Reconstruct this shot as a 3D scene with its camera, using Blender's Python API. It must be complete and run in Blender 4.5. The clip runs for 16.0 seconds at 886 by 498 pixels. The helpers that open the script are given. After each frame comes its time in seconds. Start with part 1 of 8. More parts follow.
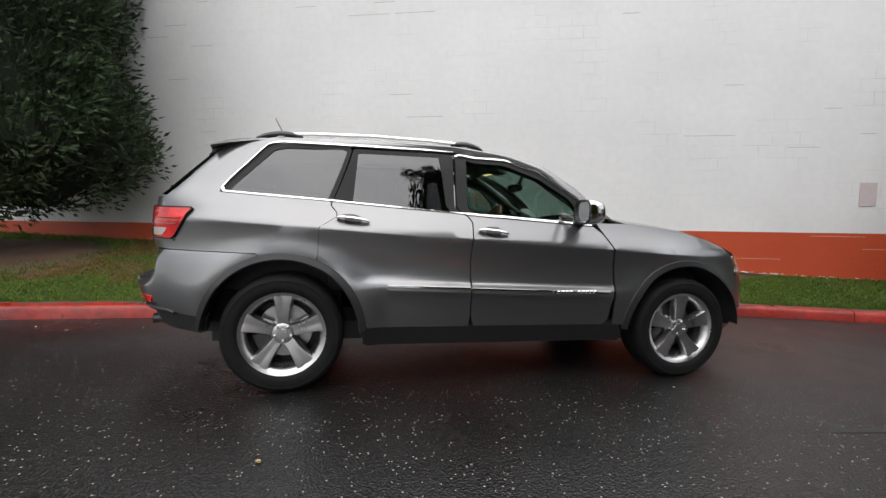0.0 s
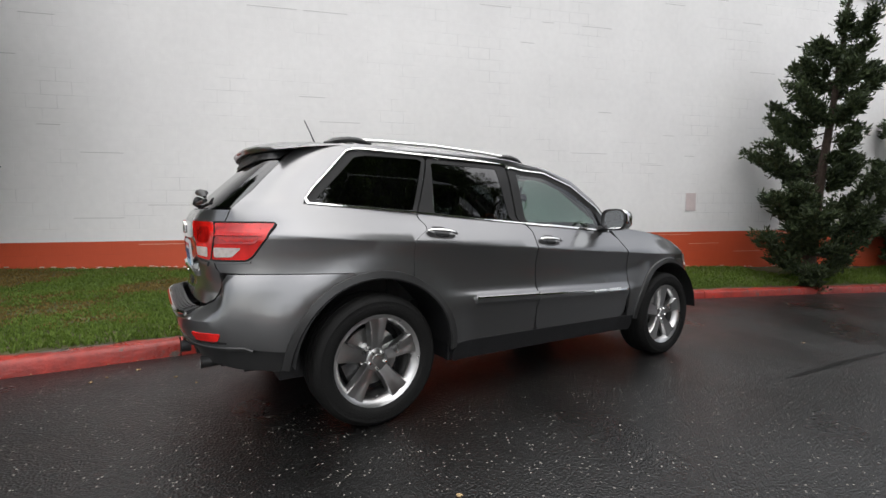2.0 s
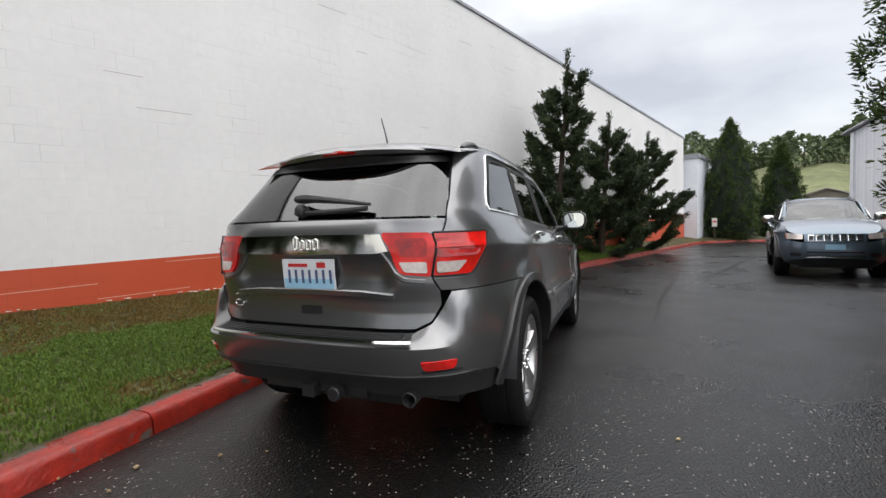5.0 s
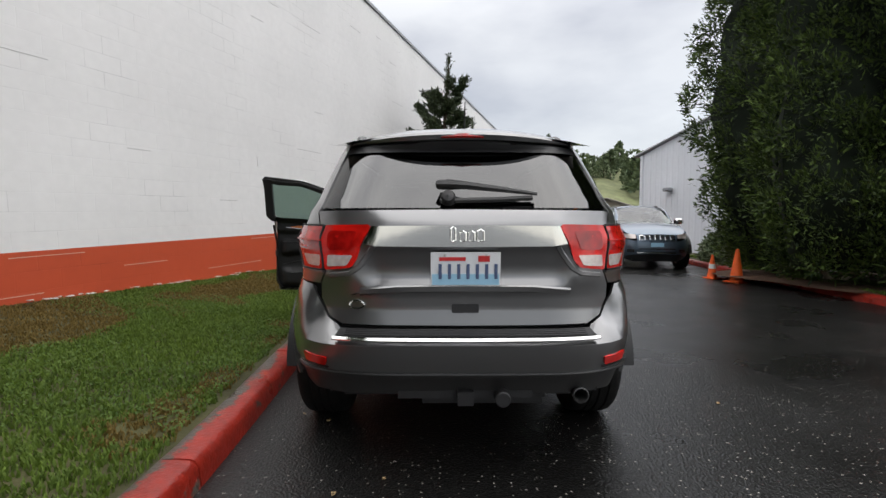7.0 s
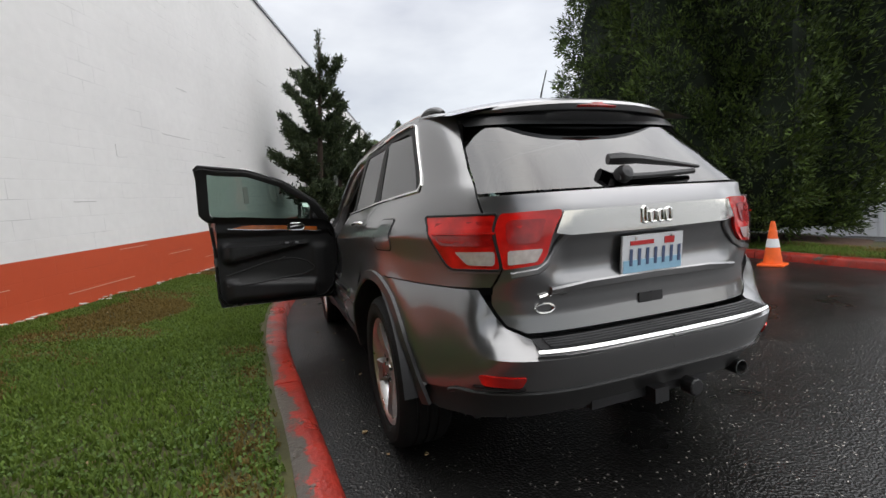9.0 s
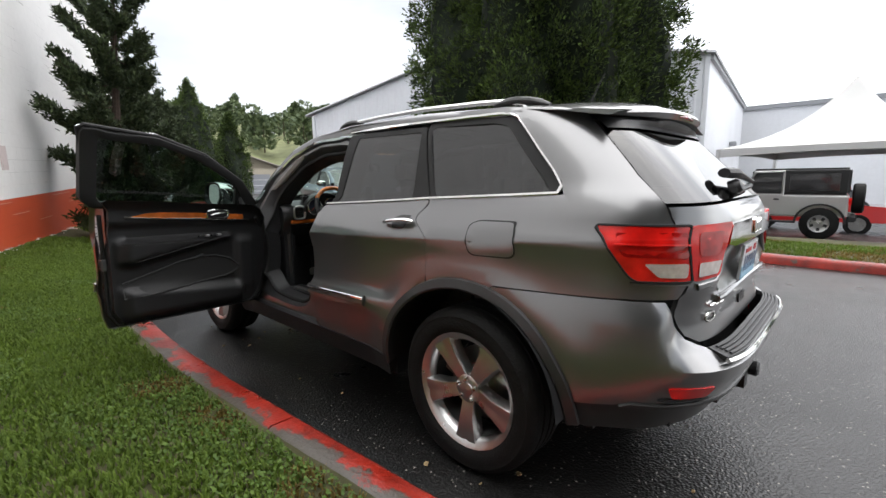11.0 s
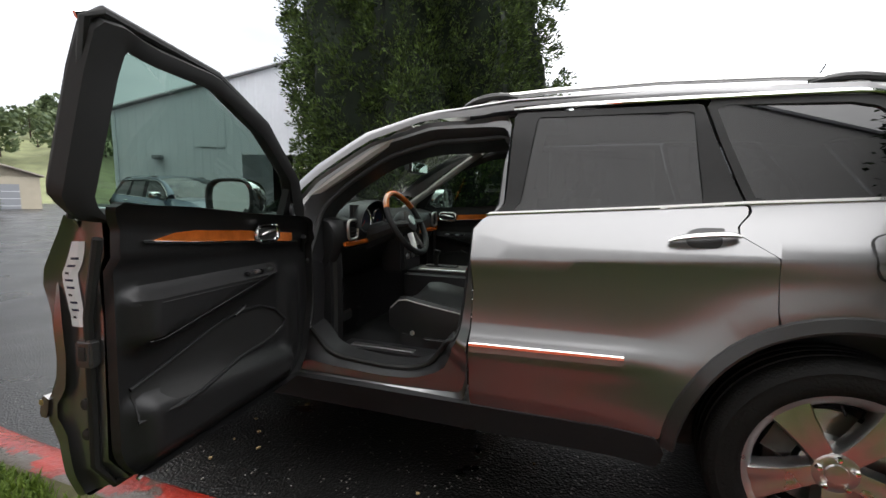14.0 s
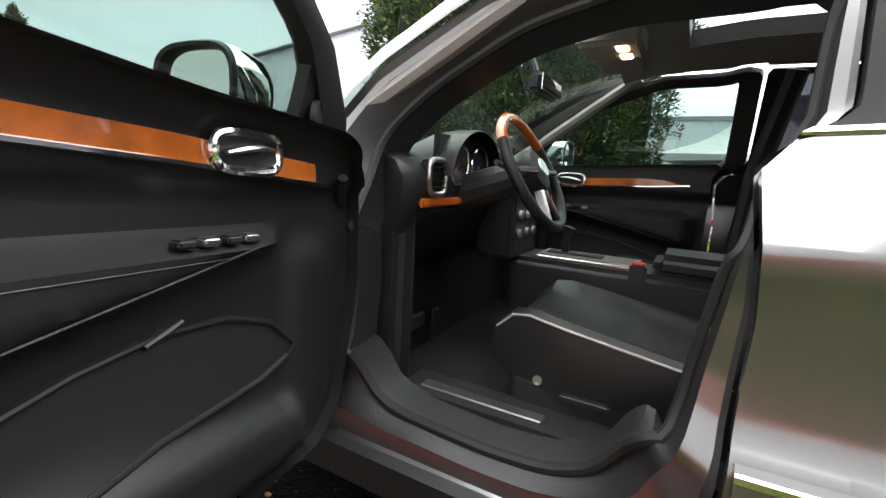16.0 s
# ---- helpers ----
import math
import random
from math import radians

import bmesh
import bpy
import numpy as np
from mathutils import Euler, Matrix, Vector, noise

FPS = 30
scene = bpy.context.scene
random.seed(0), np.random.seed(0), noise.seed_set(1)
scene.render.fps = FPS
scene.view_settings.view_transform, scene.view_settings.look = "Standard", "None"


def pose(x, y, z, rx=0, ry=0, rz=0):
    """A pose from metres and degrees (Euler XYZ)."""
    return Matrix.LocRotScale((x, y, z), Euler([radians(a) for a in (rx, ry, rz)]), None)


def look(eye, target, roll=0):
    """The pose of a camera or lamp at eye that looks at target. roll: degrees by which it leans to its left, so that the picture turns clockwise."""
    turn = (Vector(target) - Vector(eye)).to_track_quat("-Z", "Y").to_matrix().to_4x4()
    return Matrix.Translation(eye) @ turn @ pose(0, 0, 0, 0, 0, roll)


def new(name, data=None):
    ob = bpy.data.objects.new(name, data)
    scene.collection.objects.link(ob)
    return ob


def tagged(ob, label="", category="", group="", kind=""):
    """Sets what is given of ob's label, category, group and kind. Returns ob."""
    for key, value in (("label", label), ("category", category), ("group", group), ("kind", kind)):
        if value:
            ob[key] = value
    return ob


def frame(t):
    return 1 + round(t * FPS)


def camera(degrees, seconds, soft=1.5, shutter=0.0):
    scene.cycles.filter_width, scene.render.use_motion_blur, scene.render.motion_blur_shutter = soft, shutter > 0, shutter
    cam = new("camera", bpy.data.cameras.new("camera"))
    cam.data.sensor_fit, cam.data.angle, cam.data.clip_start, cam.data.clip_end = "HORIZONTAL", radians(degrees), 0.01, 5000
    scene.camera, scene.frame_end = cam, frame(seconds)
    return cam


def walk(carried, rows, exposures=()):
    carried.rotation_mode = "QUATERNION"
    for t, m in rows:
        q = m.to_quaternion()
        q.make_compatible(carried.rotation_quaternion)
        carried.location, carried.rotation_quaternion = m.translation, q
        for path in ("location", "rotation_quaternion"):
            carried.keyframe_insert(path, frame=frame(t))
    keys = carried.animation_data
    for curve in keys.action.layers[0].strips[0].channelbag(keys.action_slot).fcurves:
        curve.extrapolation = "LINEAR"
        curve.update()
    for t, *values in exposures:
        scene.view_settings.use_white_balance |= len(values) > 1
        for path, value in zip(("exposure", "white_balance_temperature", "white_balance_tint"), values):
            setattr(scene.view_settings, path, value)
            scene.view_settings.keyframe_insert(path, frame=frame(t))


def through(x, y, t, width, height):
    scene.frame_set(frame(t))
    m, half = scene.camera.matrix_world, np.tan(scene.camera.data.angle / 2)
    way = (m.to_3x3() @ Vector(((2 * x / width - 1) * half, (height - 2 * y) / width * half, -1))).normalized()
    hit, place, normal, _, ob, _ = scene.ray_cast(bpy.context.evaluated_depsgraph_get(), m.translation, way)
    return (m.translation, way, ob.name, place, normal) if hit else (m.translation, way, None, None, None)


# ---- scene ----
cam = camera(89.5, 16.0)
PATH = [
    (0, (-1.038, -3.837, 1.219), (-0.636, -1.886, 1.045), 2.3),
    (0.5, (-1.408, -3.732, 1.211), (-0.823, -1.828, 1.024), 1.8),
    (1, (-1.792, -3.548, 1.229), (-1.042, -1.701, 1.071), 1.1),
    (1.5, (-2.208, -3.417, 1.227), (-1.233, -1.676, 1.095), 1.3),
    (2, (-2.555, -3.228, 1.193), (-1.461, -1.558, 1.075), 1.2),
    (2.5, (-2.877, -2.951, 1.221), (-1.65, -1.376, 1.11), 1.7),
    (3, (-3.226, -2.728, 1.217), (-1.817, -1.313, 1.113), 1.3),
    (3.2, (-3.338, -2.654, 1.231), (-1.882, -1.289, 1.12), 2.2),
    (5.3, (-4.196, -1.194, 1.182), (-2.31, -0.536, 1.086), -0.7),
    (5.5, (-4.228, -1.048, 1.187), (-2.326, -0.437, 1.084), 0.3),
    (6, (-4.36, -0.644, 1.196), (-2.399, -0.265, 1.096), -0.5),
    (6.5, (-4.373, -0.264, 1.154), (-2.381, -0.123, 1.046), -1.9),
    (7, (-4.293, 0.112, 1.178), (-2.297, 0.098, 1.065), -0.0),
    (7.5, (-4.219, 0.504, 1.17), (-2.239, 0.254, 1.04), -0.8),
    (8, (-4.039, 0.83, 1.144), (-2.093, 0.394, 0.998), -1.1),
    (8.2, (-3.98, 0.947, 1.155), (-2.042, 0.477, 1.003), -2.2),
    (10.3, (-3.065, 1.977, 1.266), (-1.468, 0.8, 1.016), -1.8),
    (10.5, (-2.963, 2.073, 1.277), (-1.419, 0.83, 1.017), -1.7),
    (11, (-2.711, 2.353, 1.345), (-1.354, 0.917, 1.033), -0.7),
    (11.5, (-2.359, 2.502, 1.357), (-1.166, 0.934, 1.012), -1.4),
    (12, (-2.014, 2.585, 1.393), (-1.002, 0.902, 1.012), -0.4),
    (12.5, (-1.665, 2.696, 1.4), (-0.833, 0.908, 1.066), -0.6),
    (13, (-1.351, 2.738, 1.383), (-0.58, 0.923, 1.053), -0.1),
    (13.5, (-1.001, 2.692, 1.339), (-0.244, 0.874, 0.991), 0.8),
    (14, (-0.711, 2.575, 1.267), (-0.042, 0.704, 1.033), 0.4),
    (14.5, (-0.548, 2.354, 1.228), (0.198, 0.516, 0.974), 3.0),
    (15, (-0.388, 2.127, 1.15), (0.478, 0.363, 0.78), 4.7),
    (15.5, (-0.211, 1.937, 1.13), (0.556, 0.12, 0.8), 4.3),
    (16, (-0.142, 1.685, 1.108), (0.805, -0.045, 0.772), 3.3),
]
walk(cam, [(t, look(eye, target, roll)) for t, eye, target, roll in PATH],
     exposures=[(0, 0.05), (5.5, 0.05), (8.2, -0.15), (10.5, 0.40), (12.5, 0.38), (14, 0.55), (15, 1.0), (16, 1.6)])

# ---- world and light: bright overcast sky ----
world = bpy.data.worlds.new("overcast")
scene.world = world
world.use_nodes = True
wn, wl = world.node_tree.nodes, world.node_tree.links
wn.clear()
w_out = wn.new("ShaderNodeOutputWorld")
w_sky = wn.new("ShaderNodeTexSky")
w_sky.sky_type, w_sky.sun_disc = "NISHITA", False
w_sky.sun_elevation, w_sky.sun_rotation = radians(68), radians(197)
w_sky_bg = wn.new("ShaderNodeBackground")
w_sky_bg.inputs["Strength"].default_value = 0.05
wl.new(w_sky.outputs[0], w_sky_bg.inputs["Color"])
w_geo = wn.new("ShaderNodeTexCoord")
w_map = wn.new("ShaderNodeMapping")
w_map.inputs["Scale"].default_value = (1.0, 1.0, 2.6)
w_noise = wn.new("ShaderNodeTexNoise")
w_noise.inputs["Scale"].default_value, w_noise.inputs["Detail"].default_value = 2.2, 5
w_ramp = wn.new("ShaderNodeValToRGB")
w_ramp.color_ramp.elements[0].position, w_ramp.color_ramp.elements[0].color = 0.36, (0.66, 0.65, 0.66, 1)
w_ramp.color_ramp.elements[1].position, w_ramp.color_ramp.elements[1].color = 0.62, (1.0, 0.985, 0.96, 1)
w_cloud_bg = wn.new("ShaderNodeBackground")
w_add = wn.new("ShaderNodeAddShader")
wl.new(w_geo.outputs["Generated"], w_map.inputs["Vector"])
wl.new(w_map.outputs[0], w_noise.inputs["Vector"])
wl.new(w_noise.outputs[0], w_ramp.inputs[0])
# overcast skies are brightest overhead
w_sep = wn.new("ShaderNodeSeparateXYZ")
w_up = wn.new("ShaderNodeMapRange")
w_up.interpolation_type = "SMOOTHSTEP"
w_up.inputs["From Min"].default_value, w_up.inputs["From Max"].default_value = 0.32, 0.98
w_up.inputs["To Min"].default_value, w_up.inputs["To Max"].default_value = 0.76, 3.1
wl.new(w_geo.outputs["Generated"], w_sep.inputs[0])
wl.new(w_sep.outputs["Z"], w_up.inputs["Value"])
# and towards the veiled sun
w_dot = wn.new("ShaderNodeVectorMath")
w_dot.operation = "DOT_PRODUCT"
w_dot.inputs[1].default_value = (-0.30, -0.93, 0.22)
wl.new(w_geo.outputs["Generated"], w_dot.inputs[0])
w_glow = wn.new("ShaderNodeMapRange")
w_glow.interpolation_type = "SMOOTHSTEP"
w_glow.inputs["From Min"].default_value, w_glow.inputs["From Max"].default_value = 0.60, 1.0
w_glow.inputs["To Min"].default_value, w_glow.inputs["To Max"].default_value = 1.0, 2.1
wl.new(w_dot.outputs["Value"], w_glow.inputs["Value"])
w_mul = wn.new("ShaderNodeMath")
w_mul.operation = "MULTIPLY"
wl.new(w_up.outputs[0], w_mul.inputs[0])
wl.new(w_glow.outputs[0], w_mul.inputs[1])
wl.new(w_mul.outputs[0], w_cloud_bg.inputs["Strength"])
wl.new(w_ramp.outputs[0], w_cloud_bg.inputs["Color"])
wl.new(w_sky_bg.outputs[0], w_add.inputs[0])
wl.new(w_cloud_bg.outputs[0], w_add.inputs[1])
wl.new(w_add.outputs[0], w_out.inputs["Surface"])

sun = new("sun", bpy.data.lights.new("sun", "SUN"))
sun.data.energy, sun.data.angle, sun.data.color = 0.75, radians(110), (1.0, 0.97, 0.93)
sun.matrix_world = look((0, 0, 30), (3.5, 11.5, 0))


# ---- materials ----
def mat(name, color, rough=0.5, metal=0.0, spread=0.0, scale=8.0, bump=0.0, bump_scale=60.0, coat=0.0,
        stain=0.0, stain_scale=1.5, rough_spread=0.0, ior=1.45):
    """A node material: base colour with fine grain (spread) and larger stains, uneven roughness, fine relief."""
    m = bpy.data.materials.new(name)
    m.use_nodes = True
    n, l = m.node_tree.nodes, m.node_tree.links
    b = n["Principled BSDF"]
    b.inputs["Base Color"].default_value = (*color, 1)
    b.inputs["Roughness"].default_value = rough
    b.inputs["Metallic"].default_value = metal
    b.inputs["Coat Weight"].default_value = coat
    b.inputs["Coat Roughness"].default_value = 0.04
    b.inputs["IOR"].default_value = ior
    co = n.new("ShaderNodeTexCoord")
    last = None
    if spread or stain:
        a = n.new("ShaderNodeTexNoise")
        a.inputs["Scale"].default_value, a.inputs["Detail"].default_value = scale, 6
        l.new(co.outputs["Object"], a.inputs["Vector"])
        ma = n.new("ShaderNodeMapRange")
        ma.inputs["From Min"].default_value, ma.inputs["From Max"].default_value = 0.25, 0.75
        ma.inputs["To Min"].default_value, ma.inputs["To Max"].default_value = 1 - spread, 1 + spread
        l.new(a.outputs[0], ma.inputs["Value"])
        c = n.new("ShaderNodeTexNoise")
        c.inputs["Scale"].default_value, c.inputs["Detail"].default_value = stain_scale, 4
        l.new(co.outputs["Object"], c.inputs["Vector"])
        mc = n.new("ShaderNodeMapRange")
        mc.inputs["From Min"].default_value, mc.inputs["From Max"].default_value = 0.3, 0.7
        mc.inputs["To Min"].default_value, mc.inputs["To Max"].default_value = 1 - stain, 1 + 0.4 * stain
        l.new(c.outputs[0], mc.inputs["Value"])
        mul = n.new("ShaderNodeMath")
        mul.operation = "MULTIPLY"
        l.new(ma.outputs[0], mul.inputs[0])
        l.new(mc.outputs[0], mul.inputs[1])
        mix = n.new("ShaderNodeVectorMath")
        mix.operation = "SCALE"
        mix.inputs[0].default_value = color
        l.new(mul.outputs[0], mix.inputs["Scale"])
        l.new(mix.outputs[0], b.inputs["Base Color"])
    if rough_spread:
        r = n.new("ShaderNodeTexNoise")
        r.inputs["Scale"].default_value, r.inputs["Detail"].default_value = stain_scale * 1.7, 5
        l.new(co.outputs["Object"], r.inputs["Vector"])
        mr = n.new("ShaderNodeMapRange")
        mr.inputs["From Min"].default_value, mr.inputs["From Max"].default_value = 0.3, 0.7
        mr.inputs["To Min"].default_value = max(0.02, rough - rough_spread)
        mr.inputs["To Max"].default_value = min(1, rough + rough_spread)
        l.new(r.outputs[0], mr.inputs["Value"])
        l.new(mr.outputs[0], b.inputs["Roughness"])
    if bump:
        t = n.new("ShaderNodeTexNoise")
        t.inputs["Scale"].default_value, t.inputs["Detail"].default_value = bump_scale, 4
        l.new(co.outputs["Object"], t.inputs["Vector"])
        bp = n.new("ShaderNodeBump")
        bp.inputs["Strength"].default_value, bp.inputs["Distance"].default_value = bump, 0.01
        l.new(t.outputs[0], bp.inputs["Height"])
        l.new(bp.outputs[0], b.inputs["Normal"])
    return m


def leaf_mat(name, dark, light, rough=0.65, through=0.0):
    m = bpy.data.materials.new(name)
    m.use_nodes = True
    n, l = m.node_tree.nodes, m.node_tree.links
    b = n["Principled BSDF"]
    b.inputs["Roughness"].default_value = rough
    g = n.new("ShaderNodeNewGeometry")
    co = n.new("ShaderNodeTexCoord")
    t = n.new("ShaderNodeTexNoise")
    t.inputs["Scale"].default_value, t.inputs["Detail"].default_value = 1.3, 3
    l.new(co.outputs["Object"], t.inputs["Vector"])
    add = n.new("ShaderNodeMath")
    add.operation = "MULTIPLY_ADD"
    add.inputs[1].default_value, add.inputs[2].default_value = 0.7, -0.15
    l.new(g.outputs["Random Per Island"], add.inputs[0])
    ad2 = n.new("ShaderNodeMath")
    ad2.operation = "ADD"
    l.new(add.outputs[0], ad2.inputs[0])
    sub = n.new("ShaderNodeMath")
    sub.operation = "MULTIPLY"
    sub.inputs[1].default_value = 0.6
    l.new(t.outputs[0], sub.inputs[0])
    l.new(sub.outputs[0], ad2.inputs[1])
    ramp = n.new("ShaderNodeValToRGB")
    ramp.color_ramp.elements[0].color, ramp.color_ramp.elements[1].color = (*dark, 1), (*light, 1)
    ramp.color_ramp.elements[0].position, ramp.color_ramp.elements[1].position = 0.15, 0.95
    l.new(ad2.outputs[0], ramp.inputs[0])
    l.new(ramp.outputs[0], b.inputs["Base Color"])
    if through:
        tl = n.new("ShaderNodeBsdfTranslucent")
        l.new(ramp.outputs[0], tl.inputs["Color"])
        mx = n.new("ShaderNodeMixShader")
        mx.inputs[0].default_value = through
        l.new(b.outputs[0], mx.inputs[1])
        l.new(tl.outputs[0], mx.inputs[2])
        l.new(mx.outputs[0], n["Material Output"].inputs["Surface"])
    return m


def glass_mat(name, tint, rough=0.0):
    """Thin automotive glass: tinted see-through with a real glossy reflection."""
    m = bpy.data.materials.new(name)
    m.use_nodes = True
    n, l = m.node_tree.nodes, m.node_tree.links
    n.clear()
    o = n.new("ShaderNodeOutputMaterial")
    tr = n.new("ShaderNodeBsdfTransparent")
    tr.inputs["Color"].default_value = (*tint, 1)
    gl = n.new("ShaderNodeBsdfGlossy")
    gl.inputs["Roughness"].default_value = rough
    fc = n.new("ShaderNodeLayerWeight")
    fc.inputs["Blend"].default_value = 0.5
    pw = n.new("ShaderNodeMath")
    pw.operation = "POWER"
    pw.inputs[1].default_value = 4.0
    l.new(fc.outputs["Facing"], pw.inputs[0])
    fr = n.new("ShaderNodeMath")
    fr.operation = "MULTIPLY_ADD"
    fr.inputs[1].default_value, fr.inputs[2].default_value = 0.86, 0.11
    l.new(pw.outputs[0], fr.inputs[0])
    mx = n.new("ShaderNodeMixShader")
    l.new(fr.outputs[0], mx.inputs[0])
    l.new(tr.outputs[0], mx.inputs[1])
    l.new(gl.outputs[0], mx.inputs[2])
    l.new(mx.outputs[0], o.inputs["Surface"])
    return m


def asphalt_mat():
    """Wet black asphalt: dark binder, pale stone chips, damp sheen that varies in patches."""
    m = mat("wet_asphalt", (0.0085, 0.0083, 0.0080), 0.34, 0, 0.35, 30, 0, 60, stain=0.5, stain_scale=0.45, rough_spread=0.12, ior=1.43)
    n, l = m.node_tree.nodes, m.node_tree.links
    b = n["Principled BSDF"]
    co = n.new("ShaderNodeTexCoord")
    v = n.new("ShaderNodeTexVoronoi")
    v.inputs["Scale"].default_value = 74
    l.new(co.outputs["Object"], v.inputs["Vector"])
    sep = n.new("ShaderNodeSeparateColor")
    l.new(v.outputs["Color"], sep.inputs[0])
    gt = n.new("ShaderNodeMath")
    gt.operation = "GREATER_THAN"
    gt.inputs[1].default_value = 0.950
    l.new(sep.outputs[0], gt.inputs[0])
    lt = n.new("ShaderNodeMath")
    lt.operation = "LESS_THAN"
    lt.inputs[1].default_value = 0.36
    l.new(v.outputs["Distance"], lt.inputs[0])
    mu = n.new("ShaderNodeMath")
    mu.operation = "MULTIPLY"
    l.new(gt.outputs[0], mu.inputs[0])
    l.new(lt.outputs[0], mu.inputs[1])
    mx = n.new("ShaderNodeMix")
    mx.data_type = "RGBA"
    old = b.inputs["Base Color"].links[0].from_socket
    l.new(mu.outputs[0], mx.inputs[0])
    l.new(old, mx.inputs[6])
    mx.inputs[7].default_value = (0.26, 0.245, 0.22, 1)
    l.new(mx.outputs[2], b.inputs["Base Color"])
    v2 = n.new("ShaderNodeTexVoronoi")
    v2.inputs["Scale"].default_value = 80
    l.new(co.outputs["Object"], v2.inputs["Vector"])
    bp = n.new("ShaderNodeBump")
    bp.inputs["Strength"].default_value, bp.inputs["Distance"].default_value = 0.60, 0.005
    l.new(v2.outputs["Distance"], bp.inputs["Height"])
    l.new(bp.outputs[0], b.inputs["Normal"])
    return m


def block_mat(name, color, joint, rough=0.6):
    """Painted concrete block: faint joints in running bond under several coats of paint, faint streaks."""
    m = mat(name, color, rough, 0, 0.03, 9, 0, stain=0.07, stain_scale=0.6)
    n, l = m.node_tree.nodes, m.node_tree.links
    b = n["Principled BSDF"]
    co = n.new("ShaderNodeTexCoord")
    br = n.new("ShaderNodeTexBrick")
    br.inputs["Scale"].default_value = 1.0
    br.inputs["Brick Width"].default_value, br.inputs["Row Height"].default_value = 0.406, 0.203
    br.inputs["Mortar Size"].default_value, br.inputs["Mortar Smooth"].default_value = 0.004, 0.6
    l.new(co.outputs["UV"], br.inputs["Vector"])
    big = n.new("ShaderNodeTexNoise")
    big.inputs["Scale"].default_value, big.inputs["Detail"].default_value = 1.1, 5
    l.new(co.outputs["UV"], big.inputs["Vector"])
    mr = n.new("ShaderNodeMapRange")
    mr.inputs["From Min"].default_value, mr.inputs["From Max"].default_value = 0.5, 0.66
    l.new(big.outputs[0], mr.inputs["Value"])
    mu = n.new("ShaderNodeMath")
    mu.operation = "MULTIPLY"
    l.new(br.outputs["Fac"], mu.inputs[0])
    l.new(mr.outputs[0], mu.inputs[1])
    mx = n.new("ShaderNodeMix")
    mx.data_type = "RGBA"
    old = b.inputs["Base Color"].links[0].from_socket
    m2 = n.new("ShaderNodeMath")
    m2.operation = "MULTIPLY"
    m2.inputs[1].default_value = joint
    l.new(mu.outputs[0], m2.inputs[0])
    l.new(m2.outputs[0], mx.inputs[0])
    l.new(old, mx.inputs[6])
    mx.inputs[7].default_value = (color[0] * 0.4, color[1] * 0.4, color[2] * 0.4, 1)
    l.new(mx.outputs[2], b.inputs["Base Color"])
    bp = n.new("ShaderNodeBump")
    bp.inputs["Strength"].default_value, bp.inputs["Distance"].default_value = 0.35, 0.004
    bp.invert = True
    l.new(br.outputs["Fac"], bp.inputs["Height"])
    gr = n.new("ShaderNodeTexNoise")
    gr.inputs["Scale"].default_value = 90
    l.new(co.outputs["UV"], gr.inputs["Vector"])
    bp2 = n.new("ShaderNodeBump")
    bp2.inputs["Strength"].default_value, bp2.inputs["Distance"].default_value = 0.25, 0.003
    l.new(gr.outputs[0], bp2.inputs["Height"])
    l.new(bp.outputs[0], bp2.inputs["Normal"])
    l.new(bp2.outputs[0], b.inputs["Normal"])
    return m


ASPHALT = asphalt_mat()
WALL_WHITE = block_mat("white_block_paint", (0.74, 0.73, 0.72), 0.5)
WALL_RED = block_mat("red_block_paint", (0.50, 0.075, 0.028), 0.5, 0.5)
CONCRETE = mat("grey_concrete", (0.27, 0.25, 0.22), 0.75, 0, 0.2, 12, 0.5, 50, stain=0.3)
SOIL = mat("lawn_soil", (0.058, 0.056, 0.020), 0.95, 0, 0.4, 5, 0.8, 30, stain=0.4, stain_scale=0.9)
MULCH = mat("bark_mulch", (0.09, 0.05, 0.03), 0.9, 0, 0.4, 25, 1.0, 30)
GRASS = leaf_mat("grass_blades", (0.062, 0.104, 0.012), (0.134, 0.205, 0.024), 0.8, 0.4)
GRASS_DRY = leaf_mat("dry_grass", (0.120, 0.082, 0.016), (0.19, 0.130, 0.032), 0.8, 0.35)
CLOVER = leaf_mat("clover_leaves", (0.050, 0.100, 0.013), (0.118, 0.195, 0.028), 0.7, 0.35)
BARK = mat("brown_bark", (0.055, 0.037, 0.027), 0.9, 0, 0.35, 14, 1.0, 22)
CYPRESS = leaf_mat("cypress_leaf", (0.007, 0.018, 0.004), (0.095, 0.150, 0.018), 0.8)
EVERGREEN = leaf_mat("dark_evergreen_leaf", (0.010, 0.022, 0.008), (0.045, 0.08, 0.024), 0.8)
PINE = leaf_mat("pine_leaf", (0.014, 0.026, 0.009), (0.060, 0.085, 0.026), 0.8)
HILL_LEAF = leaf_mat("hill_leaf", (0.06, 0.09, 0.045), (0.17, 0.21, 0.10), 0.8)
HILL_GRASS = mat("hill_grass", (0.15, 0.165, 0.075), 0.9, 0, 0.3, 0.5, stain=0.3, stain_scale=0.08)
METAL_WHITE = mat("white_metal_siding", (0.74, 0.76, 0.80), 0.45, 0, 0.03, 6, stain=0.08, stain_scale=0.4)
TRIM_GREY = mat("grey_metal_trim", (0.30, 0.31, 0.33), 0.45, 0.3, 0.05, 8)
ROOF_GREY = mat("grey_roof", (0.36, 0.37, 0.39), 0.6, 0, 0.1, 3)
DARK_IN = mat("dark_interior", (0.02, 0.02, 0.022), 0.8, 0, 0.2, 4)


